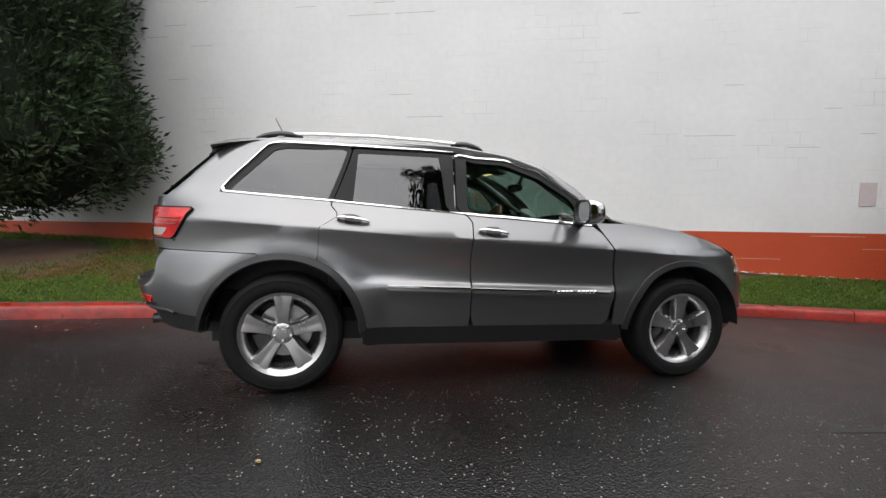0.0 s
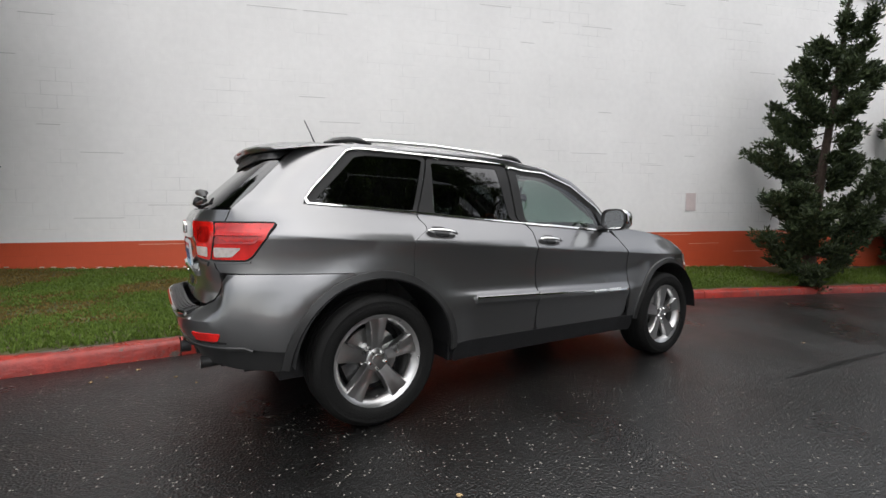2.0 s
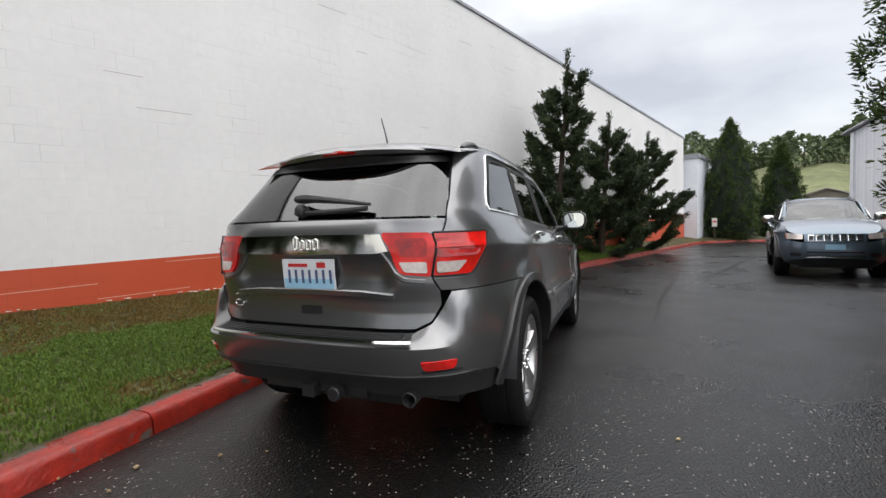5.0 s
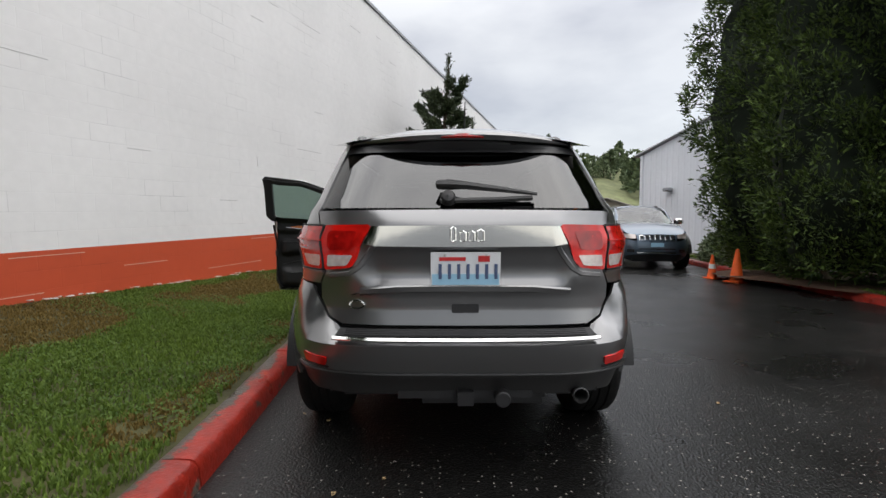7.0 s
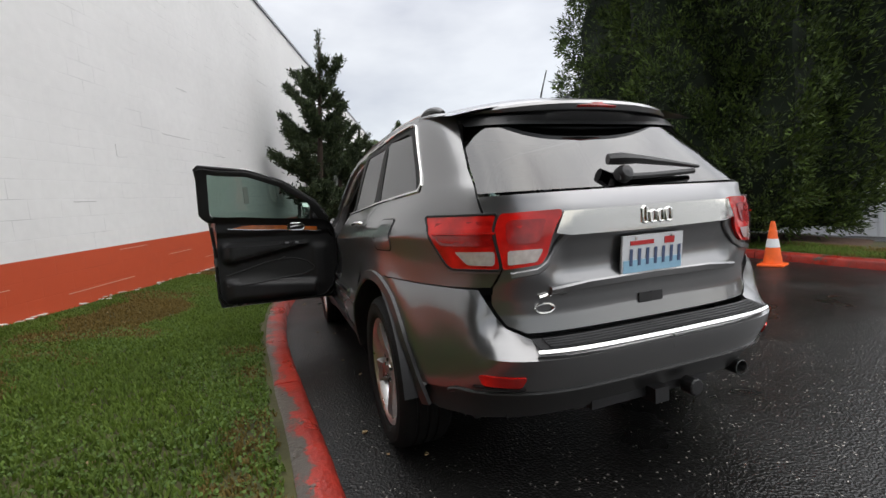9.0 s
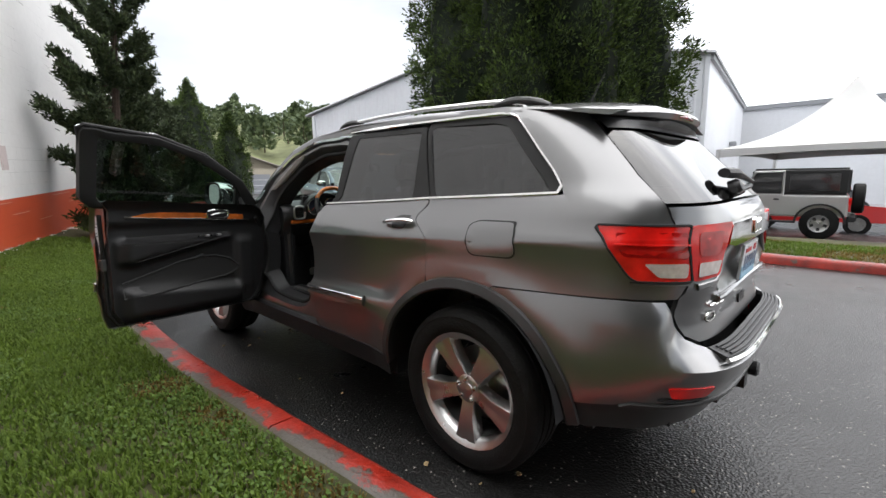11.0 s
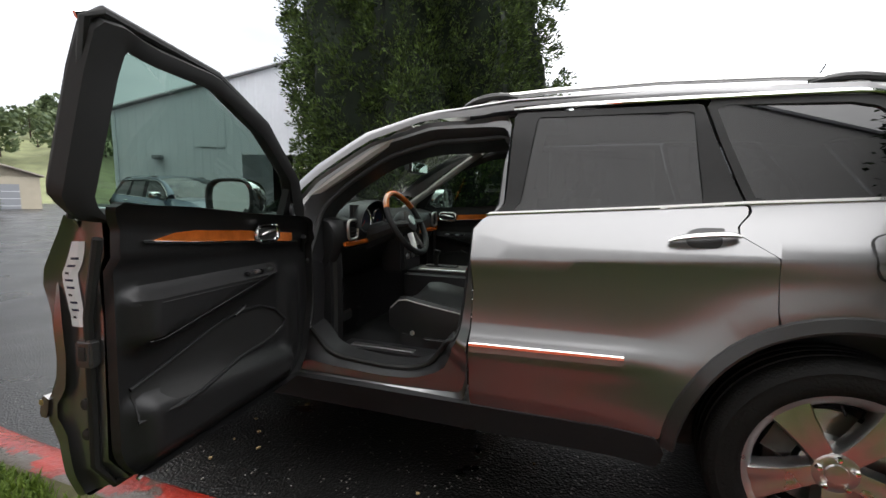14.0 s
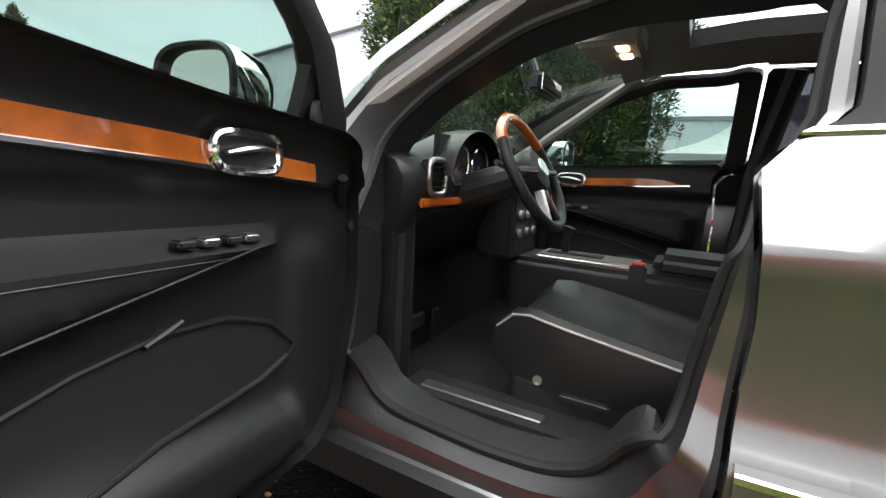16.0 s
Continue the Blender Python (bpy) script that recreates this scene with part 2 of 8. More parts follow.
# ---- mesh helpers ----
def mesh_from(name, verts, faces, materials, smooth=False):
    me = bpy.data.meshes.new(name)
    me.from_pydata([tuple(v) for v in verts], [], faces)
    for m in (materials if isinstance(materials, (list, tuple)) else [materials]):
        me.materials.append(m)
    if smooth:
        me.polygons.foreach_set("use_smooth", [True] * len(me.polygons))
    me.update()
    return me


def part(name, bm, material, parent=None, label="", smooth=False, bevel=0.0):
    """Links a bmesh as one mesh object under a thing or a part."""
    if bevel:
        edges = [e for e in bm.edges if len(e.link_faces) == 2 and e.calc_face_angle(0) > 0.5]
        bmesh.ops.bevel(bm, geom=edges, offset=bevel, segments=2, affect="EDGES", clamp_overlap=True)
    bmesh.ops.recalc_face_normals(bm, faces=bm.faces[:])
    me = bpy.data.meshes.new(name)
    bm.to_mesh(me)
    bm.free()
    me.materials.append(material)
    if smooth:
        me.polygons.foreach_set("use_smooth", [True] * len(me.polygons))
        me.set_sharp_from_angle(angle=radians(38))
    ob = new(name, me)
    if parent is not None:
        ob.parent = parent
    if label:
        tagged(ob, label)
    return ob


def box(x0, x1, y0, y1, z0, z1, m=None, bm=None):
    bm = bm or bmesh.new()
    vs = [bm.verts.new((m or Matrix()) @ Vector((x, y, z))) for z in (z0, z1) for y in (y0, y1) for x in (x0, x1)]
    for f in ((0, 2, 3, 1), (4, 5, 7, 6), (0, 1, 5, 4), (2, 6, 7, 3), (0, 4, 6, 2), (1, 3, 7, 5)):
        bm.faces.new([vs[i] for i in f])
    return bm


def lathe(profile, n=32, m=None, bm=None, cap=True):
    """Turns (radius, height) points round the z axis."""
    bm = bm or bmesh.new()
    m = m or Matrix()
    rings = []
    for r, z in profile:
        rings.append([bm.verts.new(m @ Vector((r * math.cos(2 * math.pi * k / n), r * math.sin(2 * math.pi * k / n), z))) for k in range(n)])
    for a, b in zip(rings, rings[1:]):
        for k in range(n):
            bm.faces.new((a[k], a[(k + 1) % n], b[(k + 1) % n], b[k]))
    if cap:
        bm.faces.new(rings[0][::-1])
        bm.faces.new(rings[-1])
    return bm


def tube(path, radius, n=8, bm=None, closed=False, flat=1.0):
    """A tube along points; radius may be a list; flat squashes it along its second axis."""
    bm = bm or bmesh.new()
    pts = [Vector(p) for p in path]
    rad = radius if isinstance(radius, (list, tuple)) else [radius] * len(pts)
    rings, side = [], None
    for i, p in enumerate(pts):
        a = pts[i - 1] if (i or closed) else p
        b = pts[(i + 1) % len(pts)] if (i < len(pts) - 1 or closed) else p
        d = (b - a).normalized()
        if side is None:
            side = d.orthogonal().normalized()
            if abs(d.z) < 0.9:
                side = d.cross(Vector((0, 0, 1))).normalized()
        side = (side - d * side.dot(d)).normalized()
        up = d.cross(side)
        rings.append([bm.verts.new(p + rad[i] * (math.cos(2 * math.pi * k / n) * side + flat * math.sin(2 * math.pi * k / n) * up)) for k in range(n)])
    pairs = list(zip(rings, rings[1:])) + ([(rings[-1], rings[0])] if closed else [])
    for a, b in pairs:
        for k in range(n):
            bm.faces.new((a[k], a[(k + 1) % n], b[(k + 1) % n], b[k]))
    if not closed:
        bm.faces.new(rings[0][::-1])
        bm.faces.new(rings[-1])
    return bm


def empty(name, m=None):
    e = new(name)
    e.empty_display_size = 0.2
    if m is not None:
        e.matrix_world = m
    return e


# ---- ground, wall, kerbs, lawns ----
WALL_SLOPE = -0.36


def wall_y(x):
    return 4.42 + WALL_SLOPE * x


def lerp_path(pts, x):
    for (x0, y0), (x1, y1) in zip(pts, pts[1:]):
        if x <= x1:
            k = (x - x0) / (x1 - x0)
            return y0 + (y1 - y0) * max(0, k)
    return pts[-1][1]


KERB_L = [(-16, 1.2), (-8, 1.12), (-4, 1.12), (-2.5, 1.16), (-1.2, 1.23), (0, 1.335), (1.0, 1.365), (2.1, 1.33), (2.9, 1.23), (3.8, 1.03), (4.7, 0.80), (5.6, 0.52), (7.2, 0.10), (10, -0.8), (13.3, -1.95), (21.4, -4.5), (25.5, -5.9), (26.6, -7.4), (27.4, -9.6), (28.0, -12.5)]
KERB_R = [(-14, -8.5), (-9, -7.3), (-4.85, -6.1), (-3, -5.85), (0.4, -6.1), (3.5, -6.35), (6, -6.7), (9, -7.2), (12, -7.7)]


def smooth_path(pts, step):
    out, n = [], 0
    x = pts[0][0]
    while x <= pts[-1][0] + 1e-6:
        ys = [lerp_path(pts, x + d) for d in (-0.9, -0.45, 0, 0.45, 0.9)]
        out.append((x, sum(ys) / 5))
        x += step
    return out


def south_z(x, y):
    """Height of the far lawn and lot: the ground falls away gently past the far kerb."""
    k = max(0.0, min(1.0, (9 - x) / 5))
    return 0.125 - 0.055 * k * max(0.0, min(23.5, -7.5 - y))


def build_ground():
    bm = bmesh.new()
    xs = [-2500, -600, -150, -60, -30, -15, -8, 0, 4, 6.5, 9, 15, 30, 60, 150, 600, 2500]
    ys = [-2500, -600, -150, -60, -31, -22, -15, -11, -9, -7.5, 0, 8, 15, 30, 60, 150, 600, 2500]
    grid = [[bm.verts.new((x, y, south_z(x, y) - 0.125)) for x in xs] for y in ys]
    for j in range(len(ys) - 1):
        for i in range(len(xs) - 1):
            bm.faces.new((grid[j][i], grid[j][i + 1], grid[j + 1][i + 1], grid[j + 1][i]))
    tagged(part("ground", bm, ASPHALT), "wet black asphalt drive with pale stone chips", "road", kind="structure")


build_ground()


def build_wall():
    """Long painted block wall with a red base band; its courses rise slightly along the drive."""
    ang = math.atan(WALL_SLOPE)
    tilt = math.atan(0.03)
    m = Matrix.Translation((0, 4.42, 0)) @ Matrix.Rotation(ang, 4, "Z") @ Matrix.Rotation(-tilt, 4, "Y")
    L0, L1, band = -22.0, 27.6, 0.885

    def top(u):
        return 6.74 - 0.05 * u

    def slab(name, z0, z1, thick, proud, material):
        bm = box(L0, L1, -proud, thick, z0, 1.0)
        uv = bm.loops.layers.uv.new("UVMap")
        for v in bm.verts:
            if v.co.z > 0.99:
                v.co.z = z1(v.co.x)
        for f in bm.faces:
            for lp in f.loops:
                lp[uv].uv = (lp.vert.co.x + lp.vert.co.y, lp.vert.co.z - 0.07)
        return part(name, bm, material)
    w = slab("wall_north", band, top, 0.3, 0.0, WALL_WHITE)
    w.matrix_world = m
    tagged(w, "tall white-painted concrete block wall with faint joints", "wall", kind="structure")
    r = slab("baseboard", -1.2, lambda u: band, 0.3, 0.003, WALL_RED)
    r.matrix_world = m
    tagged(r, "red-painted base band of the block wall", "wall", kind="structure")
    cb = box(L0, L1, -0.04, 0.34, 0.0, 0.07)
    for v in cb.verts:
        v.co.z += top(v.co.x)
    c = part("trim", cb, TRIM_GREY)
    c.matrix_world = m
    tagged(c, "thin grey metal coping on the wall", "trim", kind="structure")
    return m


WALL_M = build_wall()


def sweep_kerb(path, side, x_from, x_to, parent, idx):
    """One cast length of kerb: front face at the path, top 0.15 wide, worn rounded nose."""
    prof = [(0.0, -0.05), (0.012, 0.09), (0.03, 0.118), (0.05, 0.13), (0.11, 0.134), (0.17, 0.135), (0.19, 0.125), (0.19, -0.05)]
    across = (0, 0.1, 0.2, 0.3, 0.62, 0.95, 1.05, 1.2)
    bm = bmesh.new()
    rows = []
    pts = [(x_from, lerp_path(path, x_from))] + [p for p in path if x_from + 0.01 < p[0] < x_to - 0.01] + [(x_to, lerp_path(path, x_to))]
    for i, (x, y) in enumerate(pts):
        a, b = pts[max(i - 1, 0)], pts[min(i + 1, len(pts) - 1)]
        d = Vector((b[0] - a[0], b[1] - a[1], 0)).normalized()
        nrm = Vector((-d.y, d.x, 0)) * side
        rows.append([bm.verts.new(Vector((x, y, 0)) + nrm * (u + 0.004 * noise.noise(Vector((x * 7, v * 20, idx)))) + Vector((0, 0, v + 0.004 * noise.noise(Vector((x * 5, u * 30, 3 + idx)))))) for u, v in prof])
    for a, b in zip(rows, rows[1:]):
        for k in range(len(prof) - 1):
            bm.faces.new((a[k], b[k], b[k + 1], a[k + 1]))
    bm.faces.new(rows[0])
    bm.faces.new(rows[-1][::-1])
    uv = bm.loops.layers.uv.new("UVMap")
    place = {v: across[k] for r in rows for k, v in enumerate(r)}
    for fc in bm.faces:
        for lp in fc.loops:
            lp[uv].uv = (lp.vert.co.x, place[lp.vert])
    return part("kerb_stone", bm, KERB_PAINT, parent, smooth=True)


def kerb_paint():
    """Red paint over concrete, worn to bare grey in chips and along the back of the top."""
    m = mat("worn_red_kerb", (0.27, 0.020, 0.011), 0.36, 0, 0.3, 16, 0.5, 45, stain=0.5, stain_scale=2.3, rough_spread=0.15)
    n, l = m.node_tree.nodes, m.node_tree.links
    b = n["Principled BSDF"]
    co = n.new("ShaderNodeTexCoord")
    t = n.new("ShaderNodeTexNoise")
    t.inputs["Scale"].default_value, t.inputs["Detail"].default_value, t.inputs["Roughness"].default_value = 5.5, 8, 0.7
    l.new(co.outputs["Object"], t.inputs["Vector"])
    sep = n.new("ShaderNodeSeparateXYZ")
    l.new(co.outputs["UV"], sep.inputs[0])
    back = n.new("ShaderNodeMapRange")
    back.inputs["From Min"].default_value, back.inputs["From Max"].default_value = 0.35, 1.05
    back.inputs["To Max"].default_value = 0.20
    l.new(sep.outputs["Y"], back.inputs["Value"])
    add = n.new("ShaderNodeMath")
    l.new(t.outputs[0], add.inputs[0])
    l.new(back.outputs[0], add.inputs[1])
    mr = n.new("ShaderNodeMapRange")
    mr.inputs["From Min"].default_value, mr.inputs["From Max"].default_value = 0.595, 0.64
    l.new(add.outputs[0], mr.inputs["Value"])
    mx = n.new("ShaderNodeMix")
    mx.data_type = "RGBA"
    old = b.inputs["Base Color"].links[0].from_socket
    l.new(mr.outputs[0], mx.inputs[0])
    l.new(old, mx.inputs[6])
    mx.inputs[7].default_value = (0.070, 0.060, 0.050, 1)
    l.new(mx.outputs[2], b.inputs["Base Color"])
    return m


KERB_PAINT = kerb_paint()
PATH_L, PATH_R = smooth_path(KERB_L, 0.1), smooth_path(KERB_R, 0.15)


def kerb_y(x):
    """Front of the near kerb at length x."""
    k = max(0.0, min(len(PATH_L) - 1.001, (x - PATH_L[0][0]) / 0.1))
    i = int(k)
    return PATH_L[i][1] + (PATH_L[i + 1][1] - PATH_L[i][1]) * (k - i)


def build_kerb(path, side, cuts, name, label):
    e = empty(name)
    for i, (a, b) in enumerate(zip(cuts, cuts[1:])):
        sweep_kerb(path, side, a + 0.006, b - 0.006, e, i)
    tagged(e, label, "kerb", kind="structure")


build_kerb(PATH_L, 1, [-15, -11.8, -8.6, -5.4, -2.35, -0.65, 2.4, 5.3, 8.3, 11.3, 14.3, 17.3, 20.3, 23.3, 26.3, 27.9], "kerb_north", "red-painted concrete kerb with chipped worn paint")
build_kerb(PATH_R, -1, [-13.5, -10.5, -7.5, -4.5, -1.5, 1.5, 4.5, 7.5, 10.5], "kerb_south", "red-painted concrete kerb along the far lawn")


def lawn_z(x, y):
    y0 = kerb_y(x) + 0.17
    k = (y - y0) / max(0.5, wall_y(x) - y0)
    k = max(0.0, min(1.1, k))
    return 0.125 + 0.24 * k + 0.02 * noise.noise(Vector((x * 1.3, y * 1.3, 0)))


def build_lawn_north():
    bm = bmesh.new()
    nx, ny = 150, 26
    rows = []
    for i in range(nx + 1):
        x = -16 + 46 * i / nx
        y0, y1 = lerp_path(PATH_L, x) + 0.185, wall_y(x) + 0.05
        rows.append([bm.verts.new((x, y0 + (y1 - y0) * j / ny, lawn_z(x, y0 + (y1 - y0) * j / ny))) for j in range(ny + 1)])
    for a, b in zip(rows, rows[1:]):
        for j in range(ny):
            bm.faces.new((a[j], b[j], b[j + 1], a[j + 1]))
    tagged(part("lawn_north", bm, SOIL, smooth=True), "sloping lawn soil between kerb and wall", "lawn", kind="structure")


build_lawn_north()


def build_lawn_south():
    bm = bmesh.new()
    nx, ny = 60, 16
    rows = []
    for i in range(nx + 1):
        x = -13.4 + 25.2 * i / nx
        y0 = lerp_path(PATH_R, x) - 0.165
        y1 = -9.4 + 0.1 * x if x > -5 else -8.8
        y1 = min(y1, y0 - 1.2)
        rows.append([bm.verts.new((x, y0 + (y1 - y0) * j / ny, south_z(x, y0 + (y1 - y0) * j / ny) + 0.02 * noise.noise(Vector((x, j * 0.3, 4))))) for j in range(ny + 1)])
    for a, b in zip(rows, rows[1:]):
        for j in range(ny):
            bm.faces.new((a[j], a[j + 1], b[j + 1], b[j]))
    tagged(part("lawn_south", bm, SOIL, smooth=True), "grass island beside the far kerb", "lawn", kind="structure")


build_lawn_south()

# ---- the vehicles' surface: plan curve and cross-section ----
PAINT = mat("grey_metallic_paint", (0.195, 0.195, 0.197), 0.29, 0.86, 0.04, 900, coat=1.0)
PAINT_DARK = mat("dark_grey_flare", (0.024, 0.024, 0.024), 0.40, 0.1, 0.06, 60, coat=0.25)
PAINT_BLUE = mat("steel_blue_paint", (0.10, 0.14, 0.185), 0.30, 0.6, 0.04, 900, coat=1.0)
PAINT_SILVER = mat("silver_paint", (0.45, 0.45, 0.45), 0.32, 0.6, 0.04, 60, coat=1.0)
PAINT_RED = mat("red_paint", (0.45, 0.02, 0.02), 0.3, 0.1, 0.04, 60, coat=1.0)
PAINT_WHITE = mat("white_paint", (0.72, 0.72, 0.72), 0.3, 0.0, 0.03, 60, coat=1.0)
PAINT_BLACK = mat("black_paint", (0.012, 0.012, 0.014), 0.25, 0.0, 0.1, 60, coat=1.0)
CHROME = mat("chrome", (0.82, 0.82, 0.80), 0.07, 1.0, 0.02, 30)
SATIN = mat("satin_silver", (0.55, 0.55, 0.54), 0.3, 1.0, 0.04, 40)
ALLOY = mat("polished_alloy", (0.56, 0.555, 0.55), 0.32, 1.0, 0.05, 25, rough_spread=0.06, stain_scale=6)
DARK_ALLOY = mat("dark_barrel", (0.10, 0.10, 0.10), 0.4, 0.8, 0.1, 20)
RUBBER = mat("tyre_rubber", (0.007, 0.007, 0.0067), 0.72, 0, 0.2, 30, 0.35, 90, stain=0.2, stain_scale=5, ior=1.28)
TRIM = mat("black_plastic", (0.016, 0.016, 0.017), 0.42, 0, 0.12, 40, 0.15, 220)
SEAL = mat("black_rubber_seal", (0.008, 0.008, 0.008), 0.65, 0, 0.1, 40)
LEATHER = mat("black_leather", (0.011, 0.011, 0.0115), 0.42, 0, 0.12, 60, 0.08, 320, ior=1.40)
STITCH = mat("pale_stitching", (0.34, 0.33, 0.31), 0.6)
CARPET = mat("black_carpet", (0.014, 0.014, 0.015), 0.95, 0, 0.3, 120, 0.6, 300)
WOOD = mat("burl_wood", (0.50, 0.125, 0.020), 0.16, 0, 0.35, 18, coat=1.0, stain=0.35, stain_scale=7)
HEADLINER = mat("grey_headliner", (0.30, 0.28, 0.26), 0.9, 0, 0.06, 80)
RED_LENS = mat("red_lens", (0.60, 0.010, 0.007), 0.16, 0, 0.30, 16, coat=0.7, ior=1.4, stain=0.35, stain_scale=9)
RED_DARK = mat("deep_red_lens", (0.30, 0.005, 0.004), 0.14, 0, 0.45, 22, coat=0.7, ior=1.4)
CLEAR_LENS = mat("clear_lens", (0.62, 0.55, 0.52), 0.14, 0.35, 0.25, 35, coat=1.0)
AMBER = mat("amber_lens", (0.6, 0.2, 0.03), 0.12, coat=1.0)
PLATE_WHITE = mat("plate_white", (0.66, 0.68, 0.70), 0.35, 0, 0.05, 30)
PLATE_BLUE = mat("plate_pale_blue", (0.30, 0.52, 0.68), 0.35, 0, 0.05, 30)
INK = mat("dark_ink", (0.02, 0.025, 0.06), 0.5)
PLATE_INK = mat("plate_blue_ink", (0.07, 0.10, 0.19), 0.5)
INK_RED = mat("red_ink", (0.5, 0.03, 0.03), 0.5)
TINT = glass_mat("privacy_glass", (0.035, 0.036, 0.04))
CLEAR = glass_mat("clear_auto_glass", (0.62, 0.74, 0.68))
GREENISH = glass_mat("door_glass", (0.235, 0.325, 0.285))
MIRROR = mat("mirror_glass", (0.86, 0.88, 0.88), 0.02, 1.0)


def curve_table(n_rear, a_rear, n_front, a_front, b):
    xs, ys = [], []
    for k in range(3001):
        th = math.pi * k / 3000
        c, s = math.cos(th), math.sin(th)
        n, a = (n_rear, a_rear) if c > 0 else (n_front, a_front)
        xs.append(-math.copysign(a * abs(c) ** (2 / n), c))
        ys.append(b * abs(s) ** (2 / n))
    xs, ys = np.array(xs), np.array(ys)
    seg = np.hypot(np.diff(xs), np.diff(ys))
    arc = np.concatenate([[0], np.cumsum(seg)])
    return xs, ys, arc - np.interp(0.0, xs, arc)


PX, PY, PS = curve_table(5.0, 2.38, 4.5, 2.32, 0.95)


def tab(pairs):
    a = np.array(pairs, float)
    return a[:, 0], a[:, 1]


W_Z, W_Y = tab([(0.2, 0.80), (0.32, 0.87), (0.42, 0.905), (0.55, 0.925), (0.66, 0.933), (0.75, 0.920), (0.82, 0.910), (0.92, 0.914),
                (0.985, 0.924), (1.009, 0.930), (1.021, 0.9275), (1.06, 0.903), (1.10, 0.876), (1.14, 0.848), (1.19, 0.818), (1.25, 0.795), (1.35, 0.765), (1.5, 0.718), (1.6, 0.675), (1.66, 0.62), (1.72, 0.55), (1.8, 0.45)])
XR_Z, XR_X = tab([(0.2, -2.30), (0.38, -2.33), (0.46, -2.37), (0.56, -2.42), (0.62, -2.45), (0.685, -2.46), (0.697, -2.452), (0.715, -2.385), (0.727, -2.352),
                  (0.80, -2.338), (0.87, -2.342), (0.895, -2.354), (0.905, -2.352), (0.93, -2.328), (0.98, -2.324), (1.06, -2.345), (1.085, -2.362), (1.17, -2.36), (1.22, -2.335), (1.235, -2.325),
                  (1.30, -2.262), (1.40, -2.165), (1.55, -2.01), (1.64, -1.905), (1.75, -1.78)])
XC_Z, XC_X = tab([(0.2, -2.30), (0.42, -2.37), (0.56, -2.43), (0.7, -2.448), (0.80, -2.434), (0.86, -2.416), (0.89, -2.398), (0.905, -2.365), (1.0, -2.36), (1.17, -2.35), (1.235, -2.285),
                  (1.30, -2.225), (1.40, -2.13), (1.55, -1.975), (1.64, -1.875), (1.75, -1.75)])
XF_Z, XF_X = tab([(0.2, 2.18), (0.35, 2.28), (0.5, 2.34), (0.66, 2.34), (0.8, 2.31), (0.9, 2.26), (1.0, 2.18), (1.2, 1.95)])


def smoothstep(a, b, v):
    k = np.clip((v - a) / (b - a), 0.0, 1.0)
    return k * k * (3 - 2 * k)


def surf_xy(X, Y, z):
    """From the plan curve to the body at height z (arrays allowed)."""
    kz = smoothstep(0.80, 1.0, z)
    zs = z + 0.047 * np.clip(X, -1.9, 1.6) * kz
    w = np.interp(zs, W_Z, W_Y)
    zl = 0.681 - 0.025 * X
    ledge = smoothstep(-1.05, -0.8, X) * (1 - smoothstep(0.75, 0.95, X)) * smoothstep(0.062, 0.018, z - zl) * smoothstep(-0.085, -0.035, z - zl) * 0.024
    flare = 0.025 * np.exp(-(np.abs(np.hypot(np.abs(X) - 1.4575, z - 0.385) - 0.53) / 0.09) ** 2) * (z < 1.05)
    tail = 0.012 * smoothstep(1.6, 1.95, -X) * np.exp(-((z - 0.82) / 0.10) ** 2)
    y = Y * (w + ledge + flare + tail) / 0.95
    # the gate is flat to its edge; its dished middle lies between the lamps
    kz2 = smoothstep(0.895, 0.93, z)
    corner = smoothstep(0.66, 0.78, Y) * (1 - kz2) + smoothstep(0.40, 0.52, Y) * kz2
    xr = np.interp(z, XR_Z, XR_X) * (1 - corner) + np.interp(z, XC_Z, XC_X) * corner
    low = X + smoothstep(0.8, 2.3, -X) * (xr + 2.38)
    # over the belt the tail is one flatter curve, drawn in towards the roof
    X6 = np.where(X < 0, -2.38 * np.clip(1 - np.clip(Y / 0.95, 0, 1) ** 6, 0, 1) ** (1 / 6), X)
    high = np.where(X6 < -1, -1 + (X6 + 1) * (np.interp(z, XR_Z, XR_X) + 1) / -1.38, X6)
    up = smoothstep(1.14, 1.25, z)
    x = low * (1 - up) + high * up + smoothstep(0.9, 2.25, X) * (np.interp(z, XF_Z, XF_X) - 2.32)
    return x, y


def P0(s, z):
    X, Y = np.interp(s, PS, PX), np.interp(s, PS, PY)
    x, y = surf_xy(X, Y, z)
    return Vector((float(x), float(y), z))


def P(s, z, off=0.0, side=1):
    """The body at arc position s and height z, moved off along its outward normal; side 1 is the left of the vehicle, -1 the right."""
    p = P0(s, z)
    if off:
        e = 0.012 if off > -0.03 else 0.06
        n = (P0(s + e, z) - P0(s - e, z)).cross(P0(s, z + e) - P0(s, z - e))
        n = -n if n.dot(Vector((p.x * 0.3, p.y, 0))) < 0 else n
        p = p + n.normalized() * off
    return Vector((p.x, p.y * side, p.z))


def sx(x, z):
    """Arc position of the side of the body at length x and height z."""
    xx, yy = surf_xy(PX, PY, z)
    return float(np.interp(x, xx, PS))


def sy(y, z):
    """Arc position on the tail at half-width y and height z."""
    k = slice(0, 900)
    xx, yy = surf_xy(PX[k], PY[k], z)
    return float(np.interp(y, yy, PS[k]))


def fy(y, z):
    """Arc position on the nose at half-width y and height z."""
    k = slice(2100, 3001)
    xx, yy = surf_xy(PX[k], PY[k], z)
    return float(np.interp(-y, -yy, PS[k]))


def on_side(pts):
    return [(sx(x, z), z) for x, z in pts]


